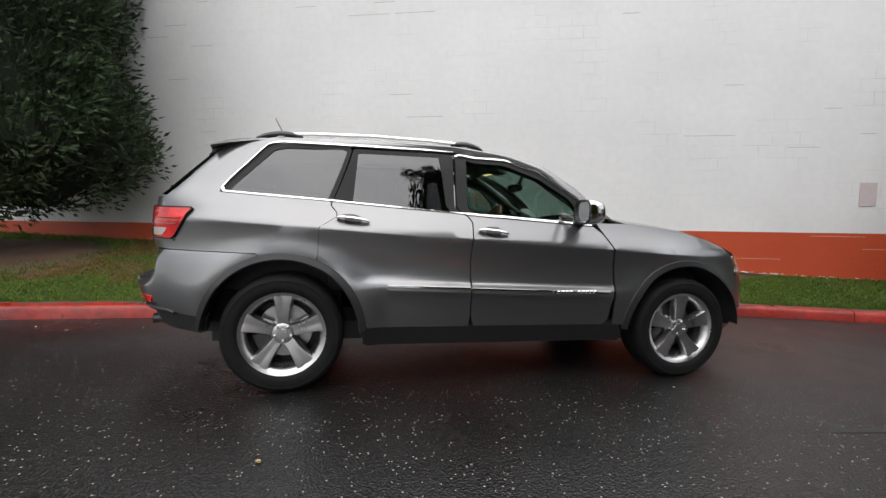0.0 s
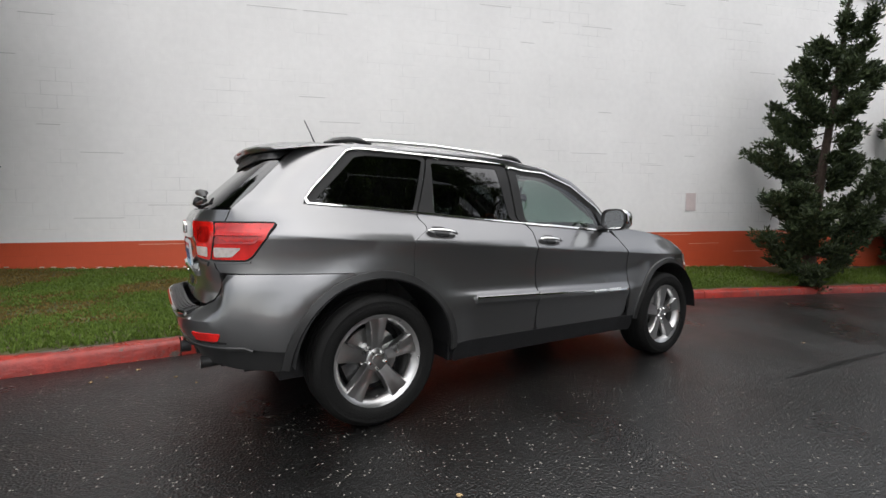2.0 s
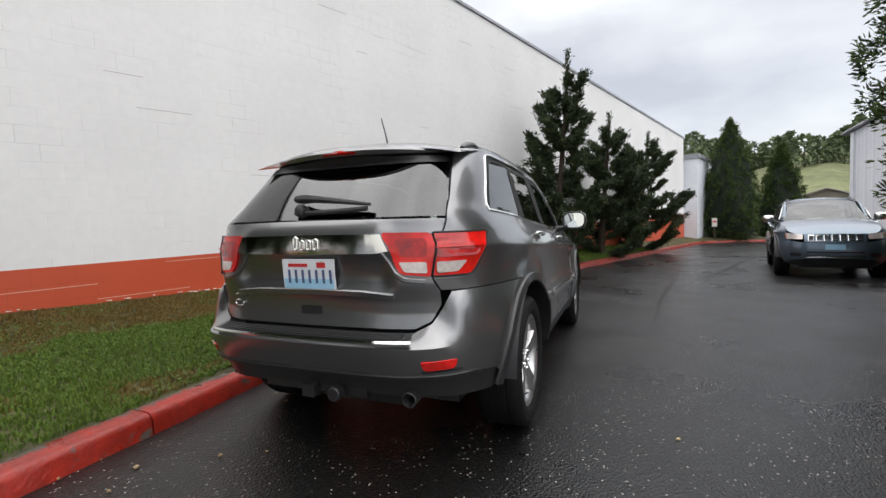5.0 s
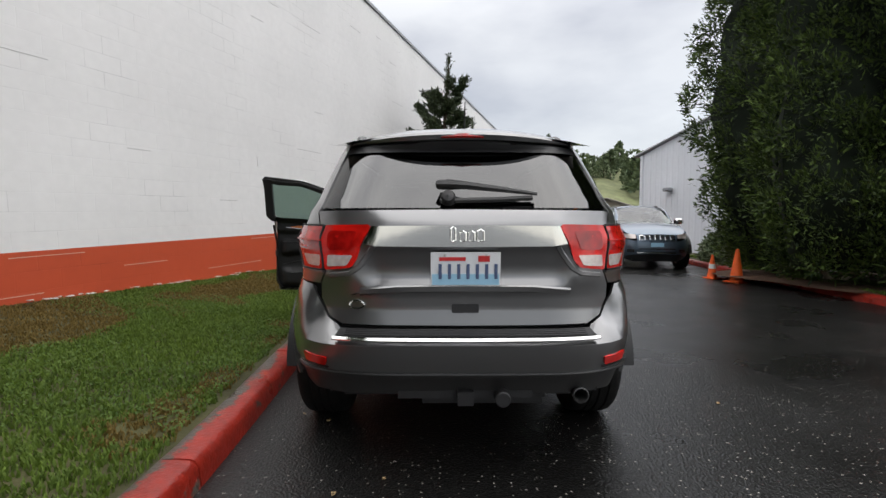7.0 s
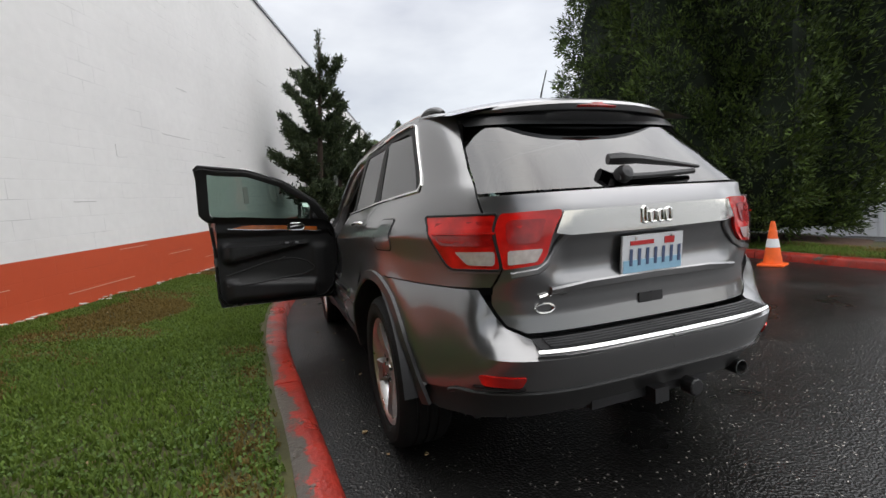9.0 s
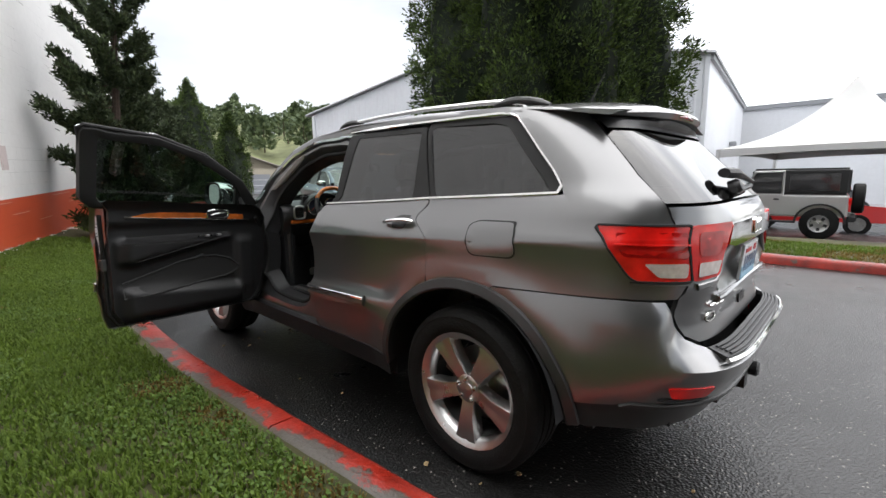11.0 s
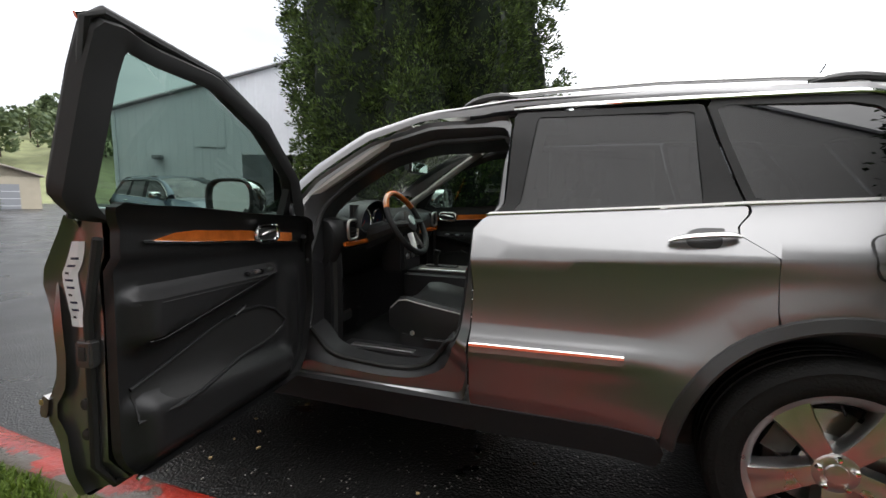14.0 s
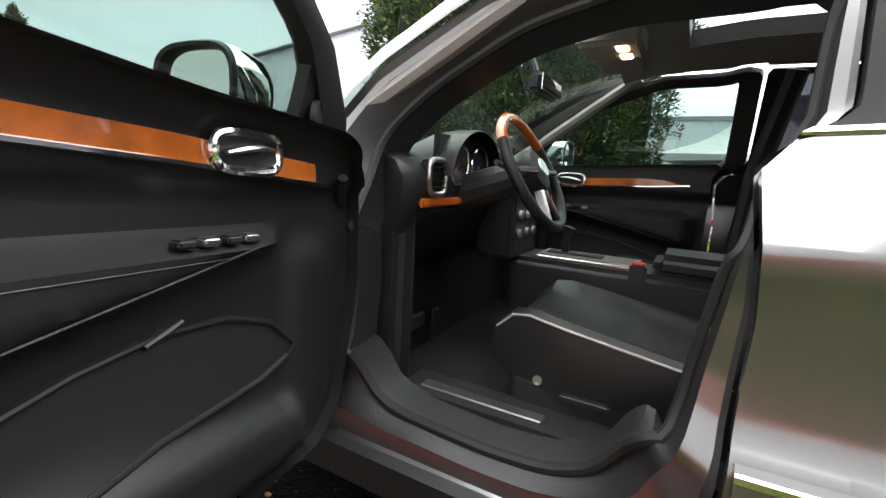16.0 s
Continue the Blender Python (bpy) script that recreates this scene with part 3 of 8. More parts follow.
def dense(pts, step=0.04, closed=True):
    out = []
    n = len(pts)
    for i in range(n if closed else n - 1):
        a, b = pts[i], pts[(i + 1) % n]
        k = max(1, int(math.hypot(b[0] - a[0], b[1] - a[1]) / step))
        out += [(a[0] + (b[0] - a[0]) * j / k, a[1] + (b[1] - a[1]) * j / k) for j in range(k)]
    return out if closed else out + [pts[-1]]


def rounded(pts, r=0.03, n=4):
    """A polygon with its corners rounded."""
    out = []
    for i, p in enumerate(pts):
        a, b = Vector(pts[i - 1]), Vector(pts[(i + 1) % len(pts)])
        p = Vector(p)
        ra = min(r, (a - p).length * 0.45)
        rb = min(r, (b - p).length * 0.45)
        p0, p1 = p + (a - p).normalized() * ra, p + (b - p).normalized() * rb
        for k in range(n + 1):
            t = k / n
            q = p0 * (1 - t) ** 2 + p * 2 * t * (1 - t) + p1 * t * t
            out.append((q.x, q.y))
    return out


def panel_bm(outline, off=0.0, rim=0.02, sides=(1,), step=0.06, mapper=None, bm=None):
    """A sheet-metal panel: a 2D outline (arc, height) laid on the body, cut into a grid, with its edge folded in by rim."""
    bm = bm or bmesh.new()
    mp = mapper or P
    for side in sides:
        b2 = bmesh.new()
        b2.faces.new([b2.verts.new((u, v, 0)) for u, v in dense(outline)])
        us, vs = [p[0] for p in outline], [p[1] for p in outline]
        for axis, lo, hi in ((0, min(us), max(us)), (1, min(vs), max(vs))):
            k = max(1, int((hi - lo) / step))
            for j in range(1, k):
                co, no = [0, 0, 0], [0, 0, 0]
                co[axis], no[axis] = lo + (hi - lo) * j / k, 1
                bmesh.ops.bisect_plane(b2, geom=b2.verts[:] + b2.edges[:] + b2.faces[:], plane_co=co, plane_no=no, dist=1e-5)
        if min(vs) < 1.0 < max(vs) and mp is P:
            # rows along the shoulder crease and the ledge over the moulding
            for c0, slope in ((1.009, 0.047), (1.021, 0.047), (0.745, 0.025), (0.722, 0.025), (0.699, 0.025)):
                bmesh.ops.bisect_plane(b2, geom=b2.verts[:] + b2.edges[:] + b2.faces[:], plane_co=(0, c0, 0), plane_no=(slope, 1, 0), dist=1e-5)
        if rim:
            ed = [e for e in b2.edges if e.is_boundary]
            g = bmesh.ops.extrude_edge_only(b2, edges=ed)
            for v in g["geom"]:
                if isinstance(v, bmesh.types.BMVert):
                    v.co.z = -rim
        made = {}
        for v in b2.verts:
            made[v] = bm.verts.new(mp(v.co.x, v.co.y, off + v.co.z, side))
        for f in b2.faces:
            vs2 = [made[v] for v in f.verts]
            bm.faces.new(vs2)
        b2.free()
    return bm


def panel(name, outline, material, parent, off=0.0, rim=0.02, sides=(1,), step=0.06, label="", mapper=None):
    bm = panel_bm(outline, off, rim, sides, step, mapper)
    ob = part(name, bm, material, parent, label)
    ob.data.polygons.foreach_set("use_smooth", [True] * len(ob.data.polygons))
    ob.data.set_sharp_from_angle(angle=radians(40))
    return ob


def polar(pts, c, n):
    """A star-shaped outline resampled at n even angles round c."""
    d = dense(pts, 0.004)
    ang = np.array([math.atan2(v - c[1], u - c[0]) for u, v in d])
    rad = np.array([math.hypot(u - c[0], v - c[1]) for u, v in d])
    o = np.argsort(ang)
    ang, rad = ang[o], rad[o]
    ang = np.concatenate([ang - 2 * math.pi, ang, ang + 2 * math.pi])
    rad = np.concatenate([rad] * 3)
    th = np.linspace(-math.pi, math.pi, n, endpoint=False)
    r = np.interp(th, ang, rad)
    return [(c[0] + r[k] * math.cos(th[k]), c[1] + r[k] * math.sin(th[k])) for k in range(n)]


def ring_bm(outer, inner, offs, side=1, n=120, c=None, mapper=None, mids=()):
    """A band between two outlines; offs gives the depth at each loop from outer to inner (mids: shares of the way for loops between)."""
    c = c or (sum(p[0] for p in inner) / len(inner), sum(p[1] for p in inner) / len(inner))
    a, b = polar(outer, c, n), polar(inner, c, n)
    ks = [0, *mids, 1] if mids else [i / (len(offs) - 1) for i in range(len(offs))]
    mp = mapper or P
    bm = bmesh.new()
    loops = []
    for k, off in zip(ks, offs):
        loops.append([bm.verts.new(mp(p[0] + (q[0] - p[0]) * k, p[1] + (q[1] - p[1]) * k, off, side)) for p, q in zip(a, b)])
    for l0, l1 in zip(loops, loops[1:]):
        for i in range(n):
            bm.faces.new((l0[i], l0[(i + 1) % n], l1[(i + 1) % n], l1[i]))
    return bm


def strip_bm(path, half, off=0.004, thick=0.012, side=1, mapper=None, bm=None, taper=False):
    """A moulding along (arc, height) points on the body."""
    bm = bm or bmesh.new()
    mp = mapper or P
    pts = dense(path, 0.03, closed=False)
    rows = []
    for i, p in enumerate(pts):
        a, b = pts[max(0, i - 1)], pts[min(len(pts) - 1, i + 1)]
        d = Vector((b[0] - a[0], b[1] - a[1])).normalized()
        h = half * (min(1, 0.25 + 12 * min(i, len(pts) - 1 - i) / len(pts)) if taper else 1)
        nx, nz = -d.y * h, d.x * h
        rows.append([bm.verts.new(mp(p[0] + nx * k, p[1] + nz * k, o, side)) for k, o in ((-1, off - thick), (-1, off), (-0.6, off + 0.004), (0.6, off + 0.004), (1, off), (1, off - thick))])
    for a, b in zip(rows, rows[1:]):
        for k in range(5):
            bm.faces.new((a[k], a[k + 1], b[k + 1], b[k]))
    bm.faces.new(rows[0])
    bm.faces.new(rows[-1][::-1])
    return bm


def arc(cx, r, a0, a1, n=18, cz=0.385):
    return [(cx + r * math.cos(radians(a0 + (a1 - a0) * k / n)), cz + r * math.sin(radians(a0 + (a1 - a0) * k / n))) for k in range(n + 1)]


# outlines on the side of the body, in metres of length and height
RWX, FWX, RAD = -1.4575, 1.4575, 0.52
F_DOOR_SKIN = [(-0.262, 1.190), (0.70, 1.142), (0.765, 1.09), (0.825, 0.99), (0.845, 0.70), (0.82, 0.47), (0.78, 0.425), (-0.20, 0.425), (-0.222, 0.50), (-0.236, 0.92)]
F_FRAME = [(-0.262, 1.192), (-0.328, 1.610), (-0.308, 1.630), (0.05, 1.603), (0.33, 1.512), (0.60, 1.345), (0.73, 1.19), (0.70, 1.145)]
F_GLASS = [(-0.195, 1.205), (-0.243, 1.560), (-0.225, 1.578), (0.05, 1.555), (0.30, 1.47), (0.53, 1.335), (0.635, 1.19), (0.60, 1.165)]
F_DOOR_ALL = [(-0.236, 0.92), (-0.262, 1.19), (-0.330, 1.600), (-0.308, 1.617), (0.05, 1.597), (0.33, 1.512), (0.60, 1.345), (0.73, 1.19), (0.825, 0.99), (0.845, 0.70), (0.82, 0.47), (0.78, 0.425), (-0.20, 0.425), (-0.222, 0.50)]
APERTURE = [(-0.205, 0.95), (-0.24, 1.15), (-0.325, 1.48), (-0.325, 1.545), (-0.27, 1.568), (0.0, 1.557), (0.25, 1.485), (0.47, 1.342), (0.60, 1.215), (0.585, 1.0), (0.575, 0.70), (0.54, 0.57), (0.45, 0.505), (0.20, 0.485), (0.04, 0.495), (-0.07, 0.56), (-0.165, 0.72)]
APERTURE = rounded(APERTURE, 0.06, 4)
R_DOOR_SKIN = [(-0.275, 1.192), (-0.245, 0.92), (-0.232, 0.50), (-0.235, 0.425), (-0.925, 0.425)] + arc(RWX, RAD, 8, 66) + [(-1.243, 0.95), (-1.238, 1.08), (-1.162, 1.243)]
R_FRAME = [(-0.272, 1.194), (-1.165, 1.245), (-1.035, 1.612), (-0.340, 1.618)]
R_GLASS = [(-0.365, 1.215), (-1.035, 1.250), (-1.005, 1.583), (-0.445, 1.590)]
Q_GLASS = [(-1.195, 1.263), (-1.80, 1.292), (-1.765, 1.335), (-1.54, 1.570), (-1.47, 1.588), (-1.075, 1.600)]
Q_FRAME = [(-1.168, 1.248), (-1.855, 1.278), (-1.83, 1.33), (-1.575, 1.605), (-1.49, 1.620), (-1.040, 1.625)]
FENDER = [(0.86, 0.68), (0.838, 0.99), (0.78, 1.09), (0.735, 1.165), (0.98, 1.168), (1.25, 1.145), (1.53, 1.113), (1.75, 1.062), (1.91, 1.005), (1.97, 0.96), (2.06, 0.80), (1.92, 0.63)] + arc(FWX, RAD, 26, 174) + [(0.93, 0.43), (0.857, 0.43)]


def wheel(name, x, side, parent, steer=0.0):
    """Wide tyre on a five-spoke polished alloy rim, axle along y."""
    e = empty(name, pose(x, 0.79 * side, 0.385, 0, 0, steer) @ pose(0, 0, 0, -90 * side, 0, 0))
    e.parent = parent
    tyre = [(0.262, -0.105), (0.285, -0.125), (0.33, -0.133), (0.362, -0.124), (0.378, -0.108), (0.385, -0.085), (0.385, -0.05), (0.379, -0.047), (0.379, -0.039), (0.385, -0.036),
            (0.386, -0.004), (0.379, -0.001), (0.379, 0.007), (0.386, 0.010), (0.385, 0.045), (0.379, 0.048), (0.379, 0.056), (0.385, 0.06), (0.385, 0.085), (0.378, 0.108), (0.362, 0.124), (0.35, 0.131), (0.345, 0.129), (0.33, 0.133), (0.30, 0.130), (0.285, 0.125), (0.272, 0.112), (0.262, 0.105)]
    part("tyre", lathe(tyre, 56, cap=False), RUBBER, e, smooth=True)
    rim = part("rim", lathe([(0.262, -0.10), (0.238, -0.095), (0.225, -0.04), (0.222, 0.04), (0.236, 0.085), (0.247, 0.098), (0.262, 0.108), (0.272, 0.113), (0.272, 0.104), (0.262, 0.100)], 56, cap=False), ALLOY, e, smooth=True)
    part("barrel", lathe([(0.236, -0.09), (0.219, -0.04), (0.215, 0.03), (0.222, 0.06)], 40, cap=False), DARK_ALLOY, e, smooth=True)
    part("brake_disc", lathe([(0.0, -0.035), (0.175, -0.035), (0.175, -0.012), (0.09, -0.010), (0.085, 0.03), (0.0, 0.03)], 40, cap=False), SATIN, e, smooth=True)
    cal = box(-0.055, 0.055, 0.10, 0.19, -0.06, 0.02, pose(0, 0, 0, 0, 0, -115 if side > 0 else 115))
    part("brake_caliper", cal, DARK_ALLOY, e, bevel=0.012)
    part("backing", lathe([(0.0, -0.07), (0.225, -0.07), (0.225, -0.065), (0.0, -0.06)], 32, cap=False), TRIM, e)
    for k in range(5):
        m = pose(0, 0, 0, 0, 0, 72 * k + 90)
        bm = bmesh.new()
        secs = [(0.035, 0.036, 0.075, 0.0), (0.075, 0.036, 0.083, 0.0), (0.13, 0.041, 0.093, 0.002), (0.19, 0.051, 0.098, 0.004), (0.232, 0.062, 0.101, 0.004), (0.248, 0.068, 0.100, 0.004)]
        rows = []
        for r, h, z, dip in secs:
            rows.append([bm.verts.new(m @ Vector((r, q * h, zz))) for q, zz in ((-1.12, z - 0.055), (-1, z - 0.012), (-0.88, z), (-0.28, z + 0.001), (0, z - dip), (0.28, z + 0.001), (0.88, z), (1, z - 0.012), (1.12, z - 0.055))])
        for a, b in zip(rows, rows[1:]):
            for j in range(8):
                bm.faces.new((a[j], a[j + 1], b[j + 1], b[j]))
        part("spoke", bm, ALLOY, e, smooth=True)
    part("hub_cap", lathe([(0.068, 0.06), (0.066, 0.082), (0.058, 0.086), (0.034, 0.086), (0.031, 0.092), (0.0, 0.094)], 28, cap=False), ALLOY, e, smooth=True)
    for k in range(5):
        a = radians(72 * k + 54 + 72)
        part("lug_nut", lathe([(0.012, 0.07), (0.012, 0.092), (0.008, 0.100), (0.0, 0.101)], 6, pose(0.052 * math.cos(a), 0.052 * math.sin(a), 0), cap=False), CHROME, e)
    part("valve", tube([(0.0, -0.225, 0.07), (0.0, -0.205, 0.10)], 0.004, 6), TRIM, e)
    return e


def roof_z(x, y):
    zc = float(np.interp(x, [-2.1, -1.95, -1.7, -1.5, -1.0, -0.33, 0.0, 0.15, 0.38], [1.615, 1.645, 1.69, 1.712, 1.735, 1.732, 1.70, 1.665, 1.585]))
    return zc - 0.055 * min(1.3, abs(y) / 0.62) ** 2.6


def hood_edge(x):
    return float(np.interp(x, [0.90, 0.98, 1.25, 1.53, 1.75, 1.91, 2.06, 2.16, 2.22], [1.176, 1.170, 1.147, 1.115, 1.064, 1.008, 0.955, 0.915, 0.87]))


def grid_bm(rows, bm=None):
    bm = bm or bmesh.new()
    vs = [[bm.verts.new(p) for p in r] for r in rows]
    for a, b in zip(vs, vs[1:]):
        for k in range(len(a) - 1):
            bm.faces.new((a[k], a[k + 1], b[k + 1], b[k]))
    return bm


def door_handle(parent, x, z, side, mp=None):
    s0 = sx(x, z)
    mp = mp or P
    pts = [mp(s0 - 0.105 + 0.21 * k / 10, z - 0.002 * k, 0.012 + 0.022 * math.sin(math.pi * min(1, max(0, k / 10))) ** 0.5, side) for k in range(11)]
    part("door_handle", tube(pts, [0.012, 0.017, 0.019, 0.019, 0.019, 0.019, 0.019, 0.019, 0.019, 0.016, 0.011], 10, flat=0.55), CHROME, parent, "chrome pull handle", smooth=True)
    panel("handle_recess", rounded([(s0 - 0.055, z - 0.035), (s0 + 0.055, z - 0.035), (s0 + 0.055, z + 0.03), (s0 - 0.055, z + 0.03)], 0.03), PAINT_DARK, parent, 0.002, 0.0, (side,), 0.05, mapper=mp)


def side_window(parent, frame_o, glass_o, side, glass_mat_, name, mp=None, label=""):
    f = part(name + "_frame", ring_bm(on_side(frame_o), on_side(glass_o), [-0.02, -0.006, -0.006, -0.02], side, 110, mapper=mp, mids=(0.04, 0.96)), SEAL, parent, smooth=True)
    if name == "quarter_window":
        # this pane is nearly flat, so it is laid in the mean plane of its edge
        rim_pts = [P(u, v, -0.012) for u, v in dense(on_side(glass_o), 0.05)]
        ca, cb, cc = np.linalg.lstsq(np.array([[1, q.x, q.z] for q in rim_pts]), np.array([q.y for q in rim_pts]), rcond=None)[0]

        def mp(u, v, off, sd):
            q = P(u, v, -0.010)
            return Vector((q.x, sd * float(ca + cb * q.x + cc * q.z), q.z))
    g = panel(name + "_glass", on_side(glass_o), glass_mat_, parent, -0.010, 0.0, (side,), 0.09, label, mp)
    g.visible_shadow = False
    return f


def front_door_parts(parent, side, mp, paint):
    sk = panel("door_skin", rounded(on_side(F_DOOR_SKIN), 0.02), paint, parent, 0.0, 0.03, (side,), 0.05, mapper=mp)
    side_window(parent, F_FRAME, F_GLASS, side, GREENISH, "window", mp, "green-tinted clear front side glass")
    part("belt_trim", strip_bm(on_side([(-0.265, 1.197), (0.25, 1.172), (0.69, 1.150)]), 0.011, 0.003, 0.01, side, mp), CHROME, parent, "bright chrome window trim")
    part("upper_trim", strip_bm(on_side([(-0.325, 1.60), (-0.30, 1.612), (0.05, 1.595), (0.33, 1.51), (0.60, 1.343), (0.70, 1.22)]), 0.007, 0.001, 0.005, side, mp), CHROME, parent, smooth=True)
    md = part("side_moulding", strip_bm(on_side([(-0.235, 0.685), (0.3, 0.672), (0.80, 0.660)]), 0.026, 0.012, 0.02, side, mp), paint, parent)
    part("moulding_strip", strip_bm(on_side([(-0.235, 0.695), (0.3, 0.682), (0.79, 0.670)]), 0.007, 0.018, 0.01, side, mp), CHROME, parent, "chrome strip on the door moulding")
    s0 = sx(0.52, 0.672)
    for k in range(11):
        if k != 5:
            u = s0 - 0.17 + 0.031 * k
            part("badge_letter", strip_bm([(u, 0.675), (u + 0.02, 0.674)], 0.010, 0.021, 0.004, side, mp), CHROME, parent)
    door_handle(parent, -0.08, 1.085, side, mp)
    door_mirror(parent, side)
    return sk


def door_mirror(parent, side):
    """Chrome-capped mirror on a black arm at the front corner of the window."""
    c = Vector((0.58, 0.985, 1.245))
    ring = [(math.copysign(abs(math.cos(a)) ** 0.6, math.cos(a)), math.copysign(abs(math.sin(a)) ** 0.65, math.sin(a))) for a in [2 * math.pi * k / 28 for k in range(29)]]

    def loop(x, f):
        return [Vector((c.x + x, (c.y + 0.118 * f * u) * side, c.z + 0.088 * f * v)) for u, v in ring]
    bm = grid_bm([loop(-0.055, 0.97), loop(-0.04, 1.0), loop(-0.01, 0.99), loop(0.03, 0.93), loop(0.065, 0.78), loop(0.09, 0.5), loop(0.10, 0.02)])
    bmesh.ops.remove_doubles(bm, verts=bm.verts[:], dist=0.0005)
    part("mirror_shell", bm, CHROME, parent, "chrome mirror cap", smooth=True)
    part("mirror_bezel", grid_bm([loop(-0.055, 0.97), loop(-0.062, 0.92), loop(-0.060, 0.84), loop(-0.035, 0.78)]), TRIM, parent, smooth=True)
    bm = bmesh.new()
    bm.faces.new([bm.verts.new(p) for p in loop(-0.045, 0.82)[:-1]])
    part("mirror_glass", bm, MIRROR, parent, "silvered mirror glass")
    part("mirror_arm", tube([(0.60, 0.79 * side, 1.165), (0.58, 0.86 * side, 1.165), (0.56, 0.93 * side, 1.19)], [0.05, 0.04, 0.04], 10, flat=0.6), TRIM, parent, smooth=True)
    panel("mirror_sail", on_side([(0.63, 1.155), (0.735, 1.15), (0.62, 1.31), (0.575, 1.30)]), TRIM, parent, 0.002, 0.02, (side,), 0.08)


def soft_box(x0, x1, y0, y1, z0, z1, r=0.03, m=None):
    bm = box(x0, x1, y0, y1, z0, z1, m)
    bmesh.ops.bevel(bm, geom=bm.edges[:], offset=r, segments=3, affect="EDGES", clamp_overlap=True)
    return bm


def bez(pts, n=14):
    """A smooth line through points."""
    out = []
    P4 = [Vector(p) for p in [pts[0], *pts, pts[-1]]]
    for a, b, c, d in zip(P4, P4[1:], P4[2:], P4[3:]):
        for k in range(n):
            t = k / n
            out.append(0.5 * ((2 * b) + (c - a) * t + (2 * a - 5 * b + 4 * c - d) * t * t + (3 * b - a - 3 * c + d) * t ** 3))
    return out + [Vector(pts[-1])]


def loft_bm(sections):
    bm = bmesh.new()
    rows = [[bm.verts.new(p) for p in s] for s in sections]
    n = len(rows[0])
    for a, b in zip(rows, rows[1:]):
        for k in range(n):
            bm.faces.new((a[k], a[(k + 1) % n], b[(k + 1) % n], b[k]))
    bm.faces.new(rows[0][::-1])
    bm.faces.new(rows[-1])
    return bm


def seat(parent, yc, back=0.0):
    """Black leather bucket seat: bolstered cushion, raked back, head restraint, plastic side skirt."""
    sec = []
    for i in range(13):
        t = i / 12
        x = 0.20 - 0.66 * t + back
        top = 0.778 - 0.10 * t - 0.075 * max(0, 1 - t / 0.14) ** 2 if t < 0.9 else 0.675
        bot = 0.585 - 0.01 * t + (0.035 * max(0, 1 - t / 0.10))
        ring = []
        for u, v in ((-1, 0.0), (-1.02, 0.5), (-0.97, 0.95), (-0.86, 1.06), (-0.72, 1.0), (-0.6, 0.90), (-0.3, 0.86), (0, 0.855), (0.3, 0.86), (0.6, 0.90), (0.72, 1.0), (0.86, 1.06), (0.97, 0.95), (1.02, 0.5), (1, 0.0)):
            w = 0.25 * (0.88 + 0.12 * min(1, t / 0.25))
            ring.append(Vector((x, yc + u * w, bot + (top - bot) * v)))
        sec.append(ring)
    part("seat_cushion", loft_bm(sec), LEATHER, parent, "black leather seat cushion with pale piping", smooth=True)
    for u in (-1.0, 1.0):
        part("seat_piping", tube([Vector((0.195 - 0.66 * t + back, yc + u * 0.243 * (0.88 + 0.12 * min(1, t / 0.25)), (0.60 + (0.778 - 0.10 * t - 0.60) * 0.97) - 0.066 * max(0, 1 - t / 0.14) ** 2)) for t in [k / 14 for k in range(14)]], 0.0035, 6), STITCH, parent)
    part("seat_skirt", soft_box(-0.42 + back, 0.15 + back, yc - 0.245, yc + 0.245, 0.47, 0.62, 0.03), TRIM, parent, "black plastic seat side skirt")
    part("seat_control", soft_box(-0.12 + back, 0.0 + back, yc + 0.243, yc + 0.262, 0.565, 0.585, 0.006), TRIM, parent)
    part("seat_control", lathe([(0.012, 0), (0.012, 0.012), (0, 0.014)], 12, pose(0.06 + back, yc + 0.243, 0.60, -90), cap=False), SATIN, parent)
    sec = []
    for i in range(12):
        t = i / 11
        z = 0.66 + 0.60 * t
        xb = -0.40 - 0.20 * t + back
        w = 0.25 - 0.05 * max(0, t - 0.6) / 0.4
        ring = []
        for k in range(20):
            a = 2 * math.pi * k / 20
            dx, dy = math.copysign(abs(math.cos(a)) ** 0.6, math.cos(a)), math.copysign(abs(math.sin(a)) ** 0.5, math.sin(a))
            ring.append(Vector((xb + 0.075 * dx + 0.035 * abs(dy) ** 3 * (dx > 0), yc + w * dy, z)))
        sec.append(ring)
    part("seat_back", loft_bm(sec), LEATHER, parent, smooth=True)
    part("head_restraint", soft_box(-0.70 + back, -0.59 + back, yc - 0.13, yc + 0.13, 1.30, 1.47, 0.045), LEATHER, parent)
    for y in (-0.06, 0.06):
        part("restraint_post", tube([(-0.61 + back, yc + y, 1.23), (-0.635 + back, yc + y, 1.33)], 0.007, 8), CHROME, parent)


